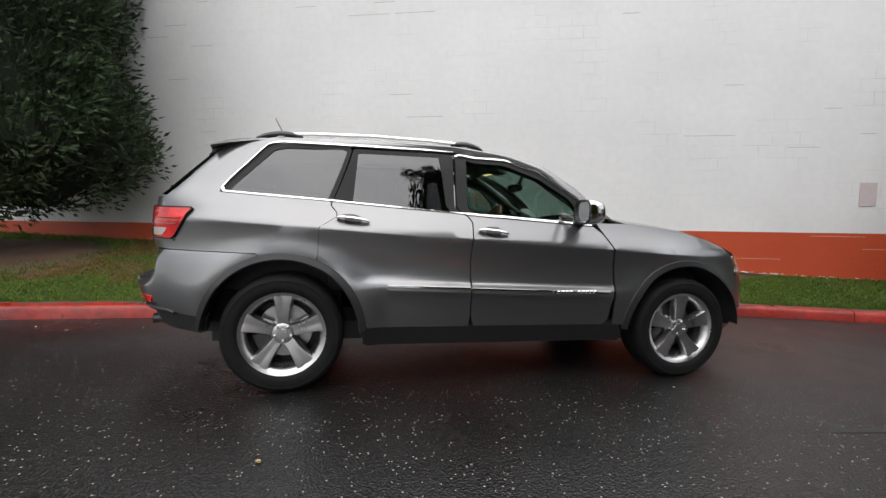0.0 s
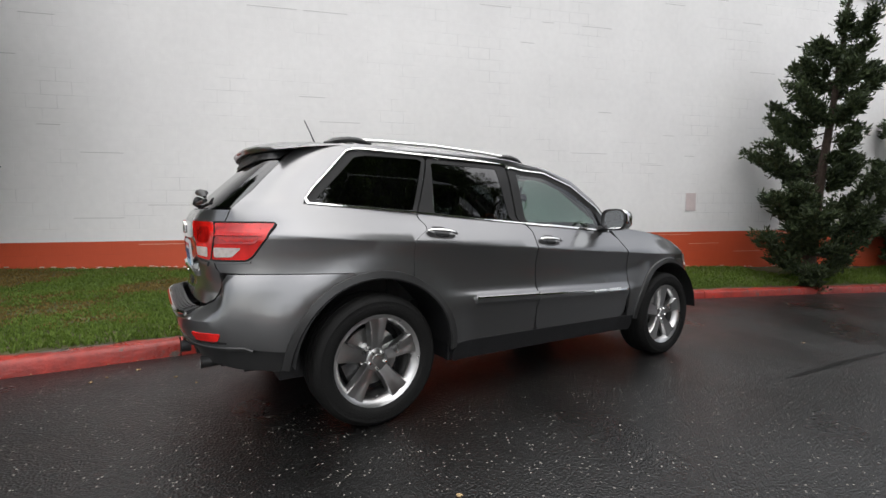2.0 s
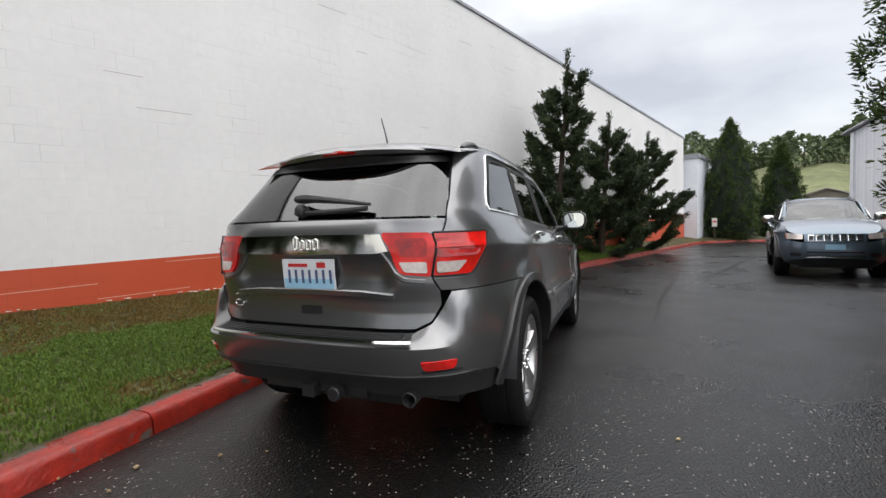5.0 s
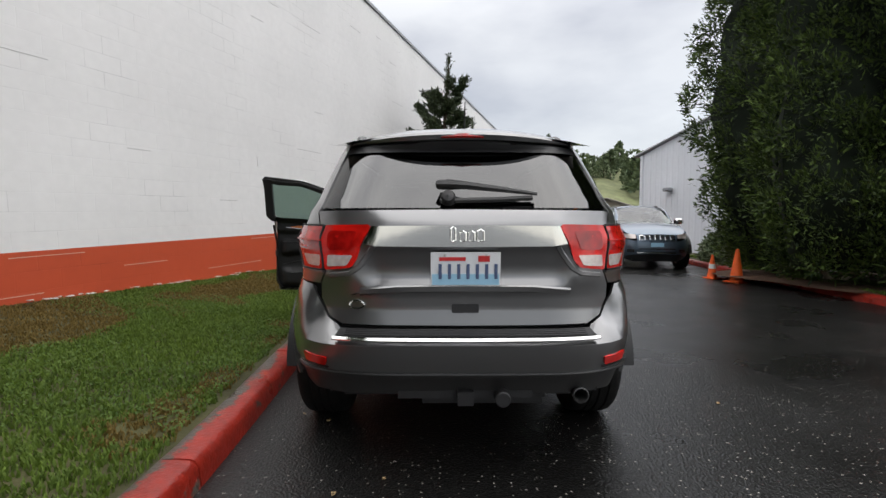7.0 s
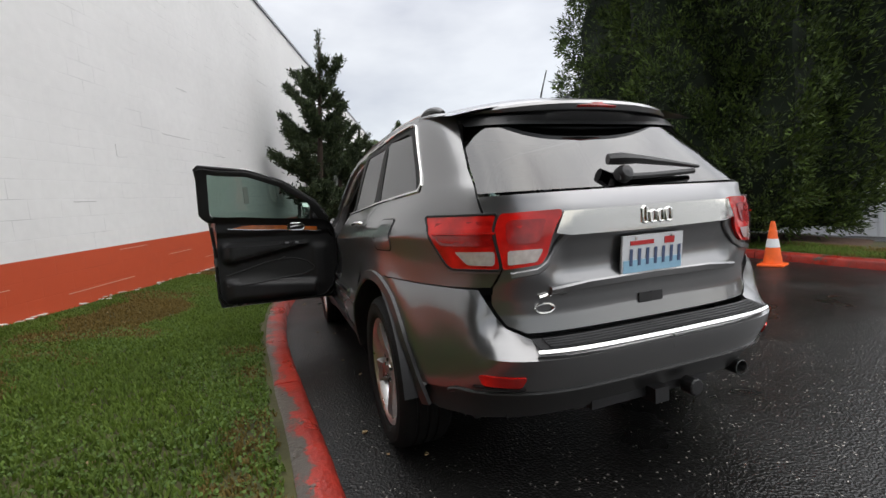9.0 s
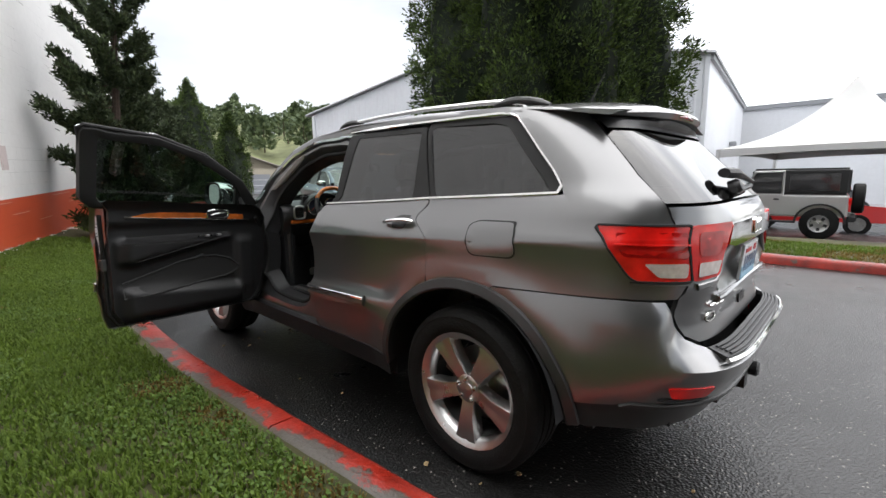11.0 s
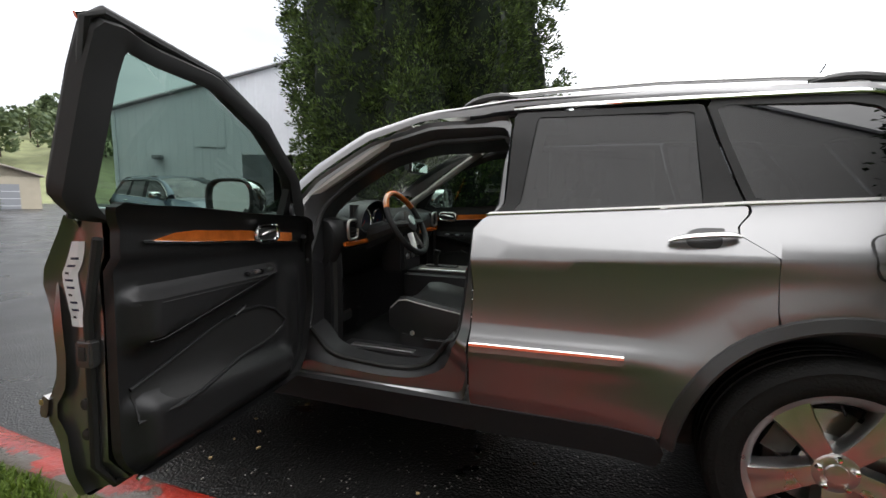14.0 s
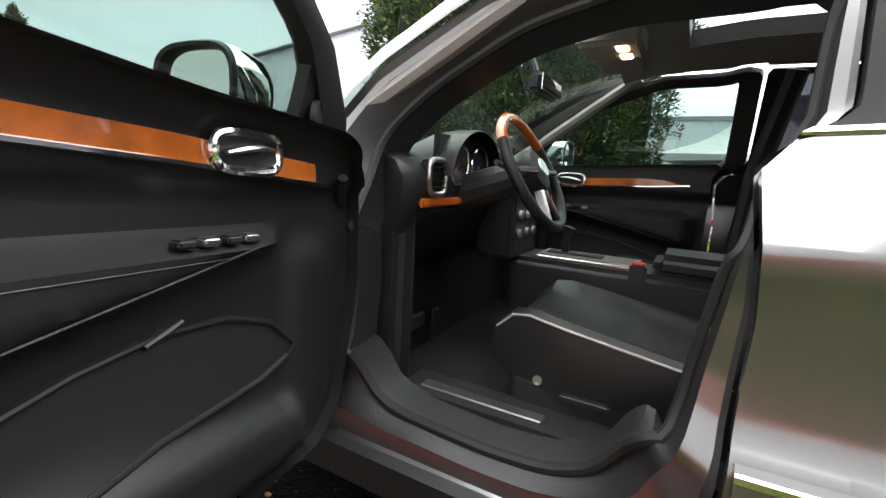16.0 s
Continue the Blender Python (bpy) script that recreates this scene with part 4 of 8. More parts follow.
def door_trim(x, z):
    """How far the inside trim of a door stands proud of its flat panel."""
    arm_top, arm_low = 0.972, 0.835 + 0.125 * min(1.0, max(0.0, (x + 0.08) / 0.59))
    k = smoothstep(arm_low - 0.034, arm_low + 0.022, z) * (1 - smoothstep(arm_top - 0.016, arm_top + 0.010, z)) * smoothstep(-0.19, -0.10, x) * (1 - smoothstep(0.49, 0.56, x))
    pk = 0.672 - 0.09 * x
    p = (1 - smoothstep(pk - 0.038, pk + 0.022, z)) * smoothstep(0.46, 0.53, z) * smoothstep(-0.19, -0.10, x) * (1 - smoothstep(0.56, 0.62, x))
    up = smoothstep(1.045, 1.075, z)
    mid = smoothstep(0.54, 0.60, x) * (1 - smoothstep(0.66, 0.74, x)) * smoothstep(0.50, 0.60, z) * (1 - smoothstep(0.90, 0.98, z))
    return 0.062 * float(k) + 0.052 * float(p) + 0.025 * float(up) + 0.022 * float(mid)


def trim_map(base, grow=1.0):
    def f(s, z, off, side):
        q = P0(s, z)
        y = min(q.y - 0.055, base) - grow * door_trim(q.x, z) - off
        if z > 1.13:
            y = y + (q.y - 0.082 - off - y) * float(smoothstep(1.15, 1.225, z))
        return Vector((q.x, y * side, z))
    return f


def door_inside(parent, side, base, long=True):
    tm = trim_map(base)
    inner = [(-0.235, 1.218), (-0.215, 1.16), (-0.205, 0.55), (-0.15, 0.47), (0.66, 0.47), (0.74, 0.56), (0.79, 0.80), (0.785, 1.04), (0.74, 1.14), (0.66, 1.175), (0.3, 1.188)]
    panel("door_trim", rounded(on_side(inner), 0.04), LEATHER, parent, 0.0, -0.03, (side,), 0.017, "black leather inner door trim", tm)
    wood = [(sx(0.62, 1.070), 1.068), (sx(0.61, 1.104), 1.106), (sx(0.30, 1.12), 1.127), (sx(0.07, 1.13), 1.136), (sx(-0.01, 1.13), 1.132), (sx(-0.085, 1.115), 1.114), (sx(0.07, 1.11), 1.102), (sx(0.30, 1.09), 1.090)]
    panel("wood_inlay", dense(wood, 0.03), WOOD, parent, 0.008, 0.01, (side,), 0.05, "glossy orange burl wood inlay", tm)
    part("inlay_strip", strip_bm(on_side([(0.66, 1.064), (0.3, 1.088), (0.05, 1.099), (-0.12, 1.112)]), 0.0045, 0.008, 0.01, side, tm), CHROME, parent)
    # pull lever in a chrome bezel
    bx, bz = 0.43, 1.112
    mk = lambda u, v, o: tm(sx(bx + u, bz), bz + v, o, side)
    ring = [(0.070 * math.copysign(abs(math.cos(a)) ** 0.6, math.cos(a)), 0.031 * math.copysign(abs(math.sin(a)) ** 0.6, math.sin(a))) for a in [2 * math.pi * k / 28 for k in range(28)]]
    part("handle_bezel", tube([mk(u, v, 0.014) for u, v in ring], 0.008, 8, closed=True), CHROME, parent, "chrome door pull bezel", smooth=True)
    bm = bmesh.new()
    bm.faces.new([bm.verts.new(mk(u, v, 0.011)) for u, v in ring])
    part("handle_cup", bm, TRIM, parent)
    part("pull_lever", tube([mk(0.055, 0.010, 0.012), mk(0.02, 0.010, 0.020), (mk(-0.02, 0.004, 0.022)), mk(-0.05, -0.004, 0.020)], [0.006, 0.009, 0.010, 0.006], 8, flat=0.6), SATIN, parent, smooth=True)
    # switches on the armrest, stitching, pocket lamp
    for k in range(4):
        q = tm(sx(0.43 - 0.042 * k, 0.955), 0.955, 0.0, side)
        part("window_switch", soft_box(-0.016, 0.016, -0.012, 0.012, 0, 0.014, 0.004, Matrix.Translation((q.x, q.y + 0.016 * side, 0.966))), TRIM if k % 2 else SATIN, parent)
    low_z = lambda x: 0.841 + 0.125 * min(1.0, max(0.0, (x + 0.08) / 0.56))
    part("trim_seam", tube([tm(sx(x, low_z(x)), low_z(x), 0.001, side) for x in [-0.12 + 0.04 * k for k in range(15)]], 0.0022, 6), LEATHER, parent)
    part("trim_seam", tube([tm(sx(x, 0.945), 0.945, 0.001, side) for x in [-0.14 + 0.05 * k for k in range(12)]], 0.0012, 6), TRIM, parent)
    q = [tm(sx(0.30 + 0.03 * u, 0.835), 0.835 + 0.012 * u, 0.004, side) for u in (-1, 0, 1)]
    part("pocket_lamp", tube(q, [0.010, 0.012, 0.010], 8, flat=0.5), TRIM, parent)
    # map pocket: padded lip round a flat black fill, the hollow's shade as colour
    top = [(-0.15, 0.715), (-0.04, 0.745), (0.06, 0.775), (0.18, 0.812), (0.30, 0.832), (0.42, 0.828), (0.52, 0.795), (0.575, 0.742)]
    low = [(-0.15, 0.625), (-0.04, 0.632), (0.06, 0.640), (0.18, 0.650), (0.30, 0.662), (0.42, 0.674), (0.50, 0.684), (0.565, 0.715)]
    part("pocket_mouth", grid_bm([[tm(sx(a[0] + (b[0] - a[0]) * k, a[1] + (b[1] - a[1]) * k), a[1] + (b[1] - a[1]) * k, 0.003, side) for a, b in zip(top, low)] for k in (0, 0.25, 0.5, 0.75, 1.0)]), SEAL, parent, "flat black fill standing for the shade inside the door pocket", smooth=True)
    lip = [tm(sx(x, z), z, 0.004, side) for x, z in top + low[::-1]]
    part("pocket_lip", tube(lip, 0.006, 8), LEATHER, parent, smooth=True)


HINGE = (0.74, 0.82)
OPEN_ANGLE = -82.5


def build_open_door(car, paint):
    """The driver's door, swung wide open on its front hinges."""
    d = empty("front_door", pose(0.612, 0.928, 0, 0, 0, OPEN_ANGLE) @ pose(0, 0, 0, 0, 2.0, 0) @ pose(-HINGE[0], -HINGE[1], 0))
    d.parent = car
    tagged(d, "driver's door standing wide open, black inside")
    front_door_parts(d, 1, None, paint)
    door_inside(d, 1, 0.785)
    # folded metal edge from the skin to the trim
    low = [(-0.262, 1.185), (-0.236, 0.92), (-0.222, 0.50), (-0.20, 0.43), (0.78, 0.43), (0.82, 0.47), (0.843, 0.70), (0.823, 0.99), (0.765, 1.08), (0.70, 1.135)]
    inn = [(-0.215, 1.165), (-0.20, 0.92), (-0.205, 0.55), (-0.15, 0.47), (0.66, 0.47), (0.745, 0.56), (0.79, 0.70), (0.785, 0.99), (0.76, 1.06), (0.72, 1.125)]
    lo2 = [Vector(a).lerp(Vector(b), k / 6) for a, b in zip(low, low[1:]) for k in range(6)] + [Vector(low[-1])]
    in2 = [Vector(a).lerp(Vector(b), k / 6) for a, b in zip(inn, inn[1:]) for k in range(6)] + [Vector(inn[-1])]
    tm = trim_map(0.785)

    def edge_at(a, b, k):
        p, q = P(sx(a.x, a.y), a.y, -0.004), tm(sx(b.x, b.y), b.y, -0.012, 1)
        return p.lerp(q, k) + Vector((0.012 * math.sin(math.pi * min(1, 2 * k)) * (1 if a.x < 0.3 else -1), 0, 0))
    part("door_edge", grid_bm([[edge_at(a, b, k) for a, b in zip(lo2, in2)] for k in (0, 0.06, 0.2, 0.35, 0.5, 0.7, 0.85, 1.0)]), paint, d, "painted folded door edge", smooth=True)

    def rear_at(z, k):
        f = lambda line: float(np.interp(-z, [-p[1] for p in line[:3]], [p[0] for p in line[:3]]))
        return edge_at(Vector((f(low), z)), Vector((f(inn), z)), k) + Vector((-0.004, 0, 0))
    part("door_seal", tube([P(sx(a[0] * 0.55 + b[0] * 0.45, a[1] * 0.55 + b[1] * 0.45), a[1] * 0.55 + b[1] * 0.45, -0.095) for a, b in zip(low, inn)], 0.012, 8), SEAL, d, smooth=True)
    part("frame_inside", ring_bm(on_side(F_FRAME), on_side(F_GLASS), [-0.018, -0.055, -0.06, -0.055, -0.014], 1, 120, mids=(0.05, 0.5, 0.95)), SEAL, d, "black inner window frame", smooth=True)
    part("frame_edge_trim", tube([P(sx(x, z), z, -0.03) for x, z in F_FRAME[:7]], 0.012, 8), SEAL, d, smooth=True)
    q = P(sx(0.605, 1.22), 1.22, -0.03)
    part("sail_cover", panel_bm(on_side([(0.565, 1.16), (0.70, 1.145), (0.60, 1.32), (0.56, 1.31)]), -0.045, -0.03, (1,), 0.06), TRIM, d)
    part("tweeter", lathe([(0.034, 0), (0.033, 0.010), (0.026, 0.012), (0.024, 0.009), (0.0, 0.011)], 24, Matrix.Translation(P(sx(0.605, 1.215), 1.215, -0.05)) @ pose(0, 0, 0, 90, 0, 0) @ pose(0, 0, 0, 0, 20, 0), cap=False), TRIM, d, smooth=True)
    # sticker, latch and bolts on the rear edge
    part("label_sticker", grid_bm([[rear_at(0.90 + 0.22 * i / 8, 0.30 + 0.36 * j / 3) for j in range(4)] for i in range(9)]), PLATE_WHITE, d, "white paper label on the door edge")
    for k in range(9):
        z = 0.925 + 0.019 * k
        part("label_bar", grid_bm([[rear_at(z + h, 0.38 + w * (0.20 if k % 3 else 0.13)) + Vector((-0.0012, 0, 0)) for w in (0, 0.5, 1)] for h in (-0.003, 0.003)]), INK if k % 3 else TRIM, d)
    part("door_latch", soft_box(-0.236, -0.205, 0.80, 0.85, 0.80, 0.87, 0.006), DARK_ALLOY, d)
    part("latch_slot", box(-0.2385, -0.234, 0.815, 0.835, 0.82, 0.855), SEAL, d)
    for z in (0.62, 0.70):
        part("door_bump", lathe([(0.016, 0), (0.014, 0.01), (0, 0.012)], 12, pose(-0.215, 0.84, z, 0, -90, 0), cap=False), SEAL, d)
    for x in (-0.12, -0.05):
        part("edge_clip", tube([(x, 0.80, 0.445), (x + 0.04, 0.80, 0.462)], 0.007, 6), SATIN, d)
    part("check_strap", box(0.66, 0.80, 0.79, 0.805, 0.76, 0.775), TRIM, d)


def build_interior(car):
    """Black cabin with burl wood, seen through the open driver's door."""
    ap_c = (sx(0.15, 0.98), 0.98)

    def painted(a):
        # the pillar beside the windscreen is mostly black rubber, the rest mostly paint
        ang = math.degrees(math.atan2(a[1] - ap_c[1], a[0] - ap_c[0]))
        return 0.75 - 0.50 * float(smoothstep(-70, -20, ang)) * (1 - float(smoothstep(100, 125, ang)))
    mid_ap = [(a[0] + (b[0] - a[0]) * painted(a), a[1] + (b[1] - a[1]) * painted(a)) for a, b in zip(polar(on_side(F_DOOR_ALL), (sx(0.15, 0.98), 0.98), 160), polar(on_side(APERTURE), (sx(0.15, 0.98), 0.98), 160))]
    part("door_aperture", ring_bm(on_side(F_DOOR_ALL), mid_ap, [-0.012, -0.035, -0.040], 1, 160, c=(sx(0.15, 0.98), 0.98), mids=(0.18,)), PAINT, car, "painted door opening frame", smooth=True)
    part("aperture_lip", ring_bm(mid_ap, on_side(APERTURE), [-0.040, -0.052, -0.085, -0.10], 1, 160, c=(sx(0.15, 0.98), 0.98), mids=(0.3, 0.75)), TRIM, car, smooth=True)
    ap = polar(on_side(APERTURE), (sx(0.15, 0.98), 0.98), 90)
    part("aperture_seal", tube([P(u, v, -0.092) for u, v in ap], 0.014, 8, closed=True), SEAL, car, "black rubber door seal", smooth=True)
    bm = bmesh.new()
    rows = [[P(u, v, o) for u, v in ap + ap[:1]] for o in (-0.098, -0.15, -0.20)]
    grid_bm(rows, bm)
    part("aperture_trim", bm, TRIM, car, smooth=True)
    part("striker", tube([(-0.21, 0.80, 0.835), (-0.195, 0.83, 0.835), (-0.195, 0.83, 0.875), (-0.21, 0.80, 0.875)], 0.005, 8), CHROME, car, "steel door striker")
    fixed = set(car.children)
    part("cabin_floor", box(-0.98, 0.72, -0.62, 0.62, 0.40, 0.435), CARPET, car)
    part("sill_cover", soft_box(-0.30, 0.52, 0.58, 0.755, 0.42, 0.53, 0.025), TRIM, car)
    part("sill_plate", soft_box(0.02, 0.36, 0.66, 0.70, 0.529, 0.536, 0.003), SATIN, car, "bright sill plate")
    part("floor_mat", soft_box(0.12, 0.58, 0.20, 0.58, 0.435, 0.447, 0.005), CARPET, car)
    # dashboard
    prof = [(0.95, 1.14), (0.80, 1.165), (0.66, 1.180), (0.52, 1.165), (0.44, 1.145), (0.41, 1.10), (0.415, 1.02), (0.45, 0.95), (0.52, 0.86), (0.62, 0.79), (0.95, 0.75)]
    secs = []
    for y in (0.70, 0.685, 0.64, 0.56, 0.3, 0.0, -0.3, -0.56, -0.68, -0.70):
        k = 0.95 if abs(y) > 0.69 else 1.0
        secs.append([Vector((0.68 + (x - 0.68) * k + (0.02 if abs(y) > 0.66 else 0), y, 0.97 + (z - 0.97) * k)) for x, z in prof])
    part("dashboard", loft_bm(secs), LEATHER, car, "black dashboard", smooth=True)
    hood = []
    for x, f in ((0.60, 0.70), (0.52, 0.92), (0.44, 1.0), (0.385, 1.0), (0.375, 0.97)):
        hood.append([Vector((x, 0.37 + 0.185 * f * math.cos(a), 1.10 + 0.145 * f * math.sin(a))) for a in [math.pi * k / 20 for k in range(21)]])
    part("instrument_hood", grid_bm(hood), LEATHER, car, smooth=True)
    part("instrument_panel", box(0.43, 0.45, 0.20, 0.54, 1.03, 1.22), TRIM, car)
    for y in (0.445, 0.295):
        part("gauge_ring", tube([(0.412, y + 0.062 * math.cos(a), 1.135 + 0.062 * math.sin(a)) for a in [2 * math.pi * k / 28 for k in range(28)]], 0.0055, 8, closed=True), CHROME, car, smooth=True)
        part("gauge_face", lathe([(0.058, 0), (0.056, 0.004), (0, 0.005)], 28, pose(0.428, y, 1.135, 0, -90, 0), cap=False), INK, car)
        part("gauge_needle", tube([(0.414, y, 1.135), (0.414, y + 0.03, 1.105)], 0.002, 6), INK_RED, car)
    vb = [(0.585 + 0.045 * math.copysign(abs(math.cos(a)) ** 0.5, math.cos(a)), 1.095 + 0.048 * math.copysign(abs(math.sin(a)) ** 0.5, math.sin(a))) for a in [2 * math.pi * k / 24 for k in range(24)]]
    for ys in (1, -1):
        part("vent_frame", tube([(0.405, y * ys, z) for y, z in vb], 0.008, 8, closed=True), SATIN, car, "satin silver air vent frame", smooth=True)
        part("vent_back", box(0.412, 0.43, min(0.54 * ys, 0.63 * ys), max(0.54 * ys, 0.63 * ys), 1.05, 1.14), SEAL, car)
        for k in range(4):
            part("vent_slat", box(0.400, 0.418, min(0.545 * ys, 0.625 * ys), max(0.545 * ys, 0.625 * ys), 1.064 + 0.019 * k, 1.068 + 0.019 * k), TRIM, car)
    part("dash_wood", soft_box(0.404, 0.420, -0.66, 0.66, 1.012, 1.038, 0.006), WOOD, car, "burl wood dash inlay")
    part("dash_chrome", box(0.402, 0.415, -0.66, 0.66, 1.005, 1.010), CHROME, car)
    part("centre_console_face", soft_box(0.33, 0.48, -0.14, 0.14, 0.80, 1.14, 0.02), TRIM, car)
    part("screen", box(0.326, 0.332, -0.10, 0.10, 1.03, 1.12), PAINT_BLACK, car)
    for z in (0.90, 0.97):
        for y in (-0.08, 0.0, 0.08):
            part("stack_knob", lathe([(0.018, 0), (0.016, 0.014), (0, 0.015)], 14, pose(0.332, y, z, 0, -90, 0), cap=False), SATIN, car)
    # console and gear lever
    part("console", soft_box(-0.50, 0.34, -0.13, 0.13, 0.42, 0.82, 0.025), TRIM, car)
    part("console_plate", soft_box(-0.10, 0.26, -0.085, 0.085, 0.815, 0.835, 0.008), SATIN, car, "satin silver shifter plate")
    part("shifter_slot", box(0.03, 0.23, -0.03, 0.03, 0.834, 0.840), SEAL, car)
    part("gear_lever", tube([(0.17, 0, 0.82), (0.17, 0, 0.90), (0.16, 0, 0.935)], [0.014, 0.014, 0.022], 10), LEATHER, car, smooth=True)
    part("armrest_lid", soft_box(-0.52, -0.14, -0.12, 0.12, 0.81, 0.89, 0.03), LEATHER, car)
    part("belt_buckle", soft_box(-0.13, -0.08, 0.17, 0.20, 0.80, 0.86, 0.006), TRIM, car)
    part("buckle_button", box(-0.125, -0.085, 0.172, 0.198, 0.860, 0.866), INK_RED, car, "red buckle button")
    # steering wheel
    c, u = Vector((0.20, 0.37, 1.125)), Vector((0.48, 0, 0.88)).normalized()
    v = Vector((0, 1, 0))
    ax = u.cross(v)
    rim = lambda a, r=0.178: c + r * (math.sin(a) * u + math.cos(a) * v)
    part("wheel_rim", tube([rim(radians(150 + 240 * k / 30)) for k in range(31)], 0.016, 10), LEATHER, car, "black leather steering wheel rim", smooth=True)
    part("wheel_rim_wood", tube([rim(radians(30 + 120 * k / 16)) for k in range(17)], 0.0165, 10), WOOD, car, "burl wood upper rim", smooth=True)
    mw = Matrix(((v.x, u.x, ax.x, c.x), (v.y, u.y, ax.y, c.y), (v.z, u.z, ax.z, c.z), (0, 0, 0, 1)))
    out = -1 if (mw.to_3x3() @ Vector((0, 0, 1))).x > 0 else 1
    part("wheel_hub", lathe([(0.070, -0.03 * out), (0.072, 0.0), (0.060, 0.022 * out), (0.03, 0.032 * out), (0.0, 0.034 * out)], 24, mw, cap=False), LEATHER, car, smooth=True)
    part("hub_emblem", lathe([(0.030, 0.031 * out), (0.028, 0.036 * out), (0.0, 0.037 * out)], 20, mw, cap=False), SATIN, car)
    for a in (0, 180):
        part("wheel_spoke", tube([c + ax * 0.0 + 0.05 * (math.cos(radians(a)) * v), rim(radians(a))], [0.035, 0.022], 8, flat=0.5), TRIM, car)
    for a in (-110, -70):
        part("wheel_spoke", tube([c + 0.05 * (math.sin(radians(a)) * u + math.cos(radians(a)) * v), rim(radians(a))], [0.020, 0.014], 8, flat=0.5), SATIN, car, "satin silver lower spoke")
    part("steering_column", tube([c - ax * out * 0.02, c + Vector((0.28, 0, -0.10))], [0.05, 0.07], 12), TRIM, car)
    for s in (1, -1):
        part("column_stalk", tube([c + Vector((0.05, 0.05 * s, 0)), c + Vector((0.05, 0.17 * s, 0.02))], 0.008, 8), TRIM, car)
    part("brake_pedal", soft_box(0.57, 0.59, 0.33, 0.43, 0.55, 0.61, 0.008), SATIN, car)
    part("throttle_pedal", soft_box(0.57, 0.59, 0.22, 0.27, 0.48, 0.60, 0.008), TRIM, car)
    part("pedal_arm", tube([(0.60, 0.38, 0.58), (0.66, 0.38, 0.85)], 0.012, 8), TRIM, car)
    for y in (0.37, -0.37):
        seat(car, y, 0.0 if y > 0 else -0.10)
    part("rear_bench", soft_box(-1.15, -0.72, -0.62, 0.62, 0.45, 0.72, 0.05), LEATHER, car)
    part("rear_bench_back", soft_box(-1.32, -1.14, -0.62, 0.62, 0.62, 1.22, 0.05, pose(0, 0, 0, 0, 0, 0)), LEATHER, car)
    for y in (-0.38, 0.0, 0.38):
        part("rear_head_restraint", soft_box(-1.36, -1.26, y - 0.12, y + 0.12, 1.22, 1.38, 0.04), LEATHER, car)
    # roof lining with its opening, overhead console, mirror, pillars
    def lin(x0, x1, y0, y1):
        return grid_bm([[Vector((x0 + (x1 - x0) * i / 4, y0 + (y1 - y0) * j / 6, roof_z(x0 + (x1 - x0) * i / 4, y0 + (y1 - y0) * j / 6) - 0.065)) for j in range(7)] for i in range(5)])
    for a in ((-0.75, -0.58, -0.60, 0.60), (-0.14, 0.12, -0.60, 0.60), (-0.58, -0.14, -0.60, -0.345), (-0.58, -0.14, 0.345, 0.60)):
        part("headliner_front", lin(*a), HEADLINER, car, smooth=True)
    for a, b in (((-0.60, -0.345), (-0.14, -0.345)), ((-0.60, 0.345), (-0.14, 0.345)), ((-0.60, -0.345), (-0.60, 0.345)), ((-0.14, -0.345), (-0.14, 0.345))):
        part("sunroof_rim", grid_bm([[Vector((a[0] + (b[0] - a[0]) * k / 6, a[1] + (b[1] - a[1]) * k / 6, roof_z(a[0] + (b[0] - a[0]) * k / 6, a[1] + (b[1] - a[1]) * k / 6) + h)) for k in range(7)] for h in (-0.07, -0.006)]), TRIM, car)
    part("overhead_console", soft_box(-0.02, 0.19, -0.10, 0.10, 1.545, 1.625, 0.015), HEADLINER, car)
    lamp = bpy.data.materials.new("lit_dome_lamp")
    lamp.use_nodes = True
    lb = lamp.node_tree.nodes["Principled BSDF"]
    lb.inputs["Emission Color"].default_value, lb.inputs["Emission Strength"].default_value = (1.0, 0.62, 0.30, 1), 3.0
    for y in (0.05, -0.05):
        part("dome_lamp", soft_box(0.02, 0.06, y - 0.028, y + 0.028, 1.538, 1.548, 0.004), lamp, car, "warm lit dome lamp")
    for y in (0.36, -0.36):
        part("sun_visor", soft_box(0.02, 0.20, y - 0.17, y + 0.17, 1.585, 1.605, 0.008, pose(0, 0, 0, 0, 0, 0)), HEADLINER, car)
    part("rear_view_mirror", soft_box(0.28, 0.33, -0.13, 0.13, 1.405, 1.475, 0.015), TRIM, car, "black rear-view mirror")
    part("mirror_face", box(0.277, 0.281, -0.118, 0.118, 1.413, 1.467), MIRROR, car)
    part("mirror_stalk", tube([(0.33, 0, 1.46), (0.37, 0, 1.55)], 0.015, 8), TRIM, car)
    # the furnishings as a set lie a little further forward
    for ob in [o for o in car.children if o not in fixed and not o.name.startswith(("cabin_floor", "sill_cover", "rear_bench", "rear_head"))]:
        ob.data.transform(Matrix.Translation((0.085, 0, 0)))
    for s in (1, -1):
        part("pillar_trim", tube([(0.14, 0.615 * s, 1.585), (0.34, 0.655 * s, 1.46), (0.60, 0.70 * s, 1.29), (0.80, 0.725 * s, 1.165)], [0.035, 0.035, 0.035, 0.04], 8, flat=0.7), HEADLINER, car, "pale grey windscreen pillar trim", smooth=True)
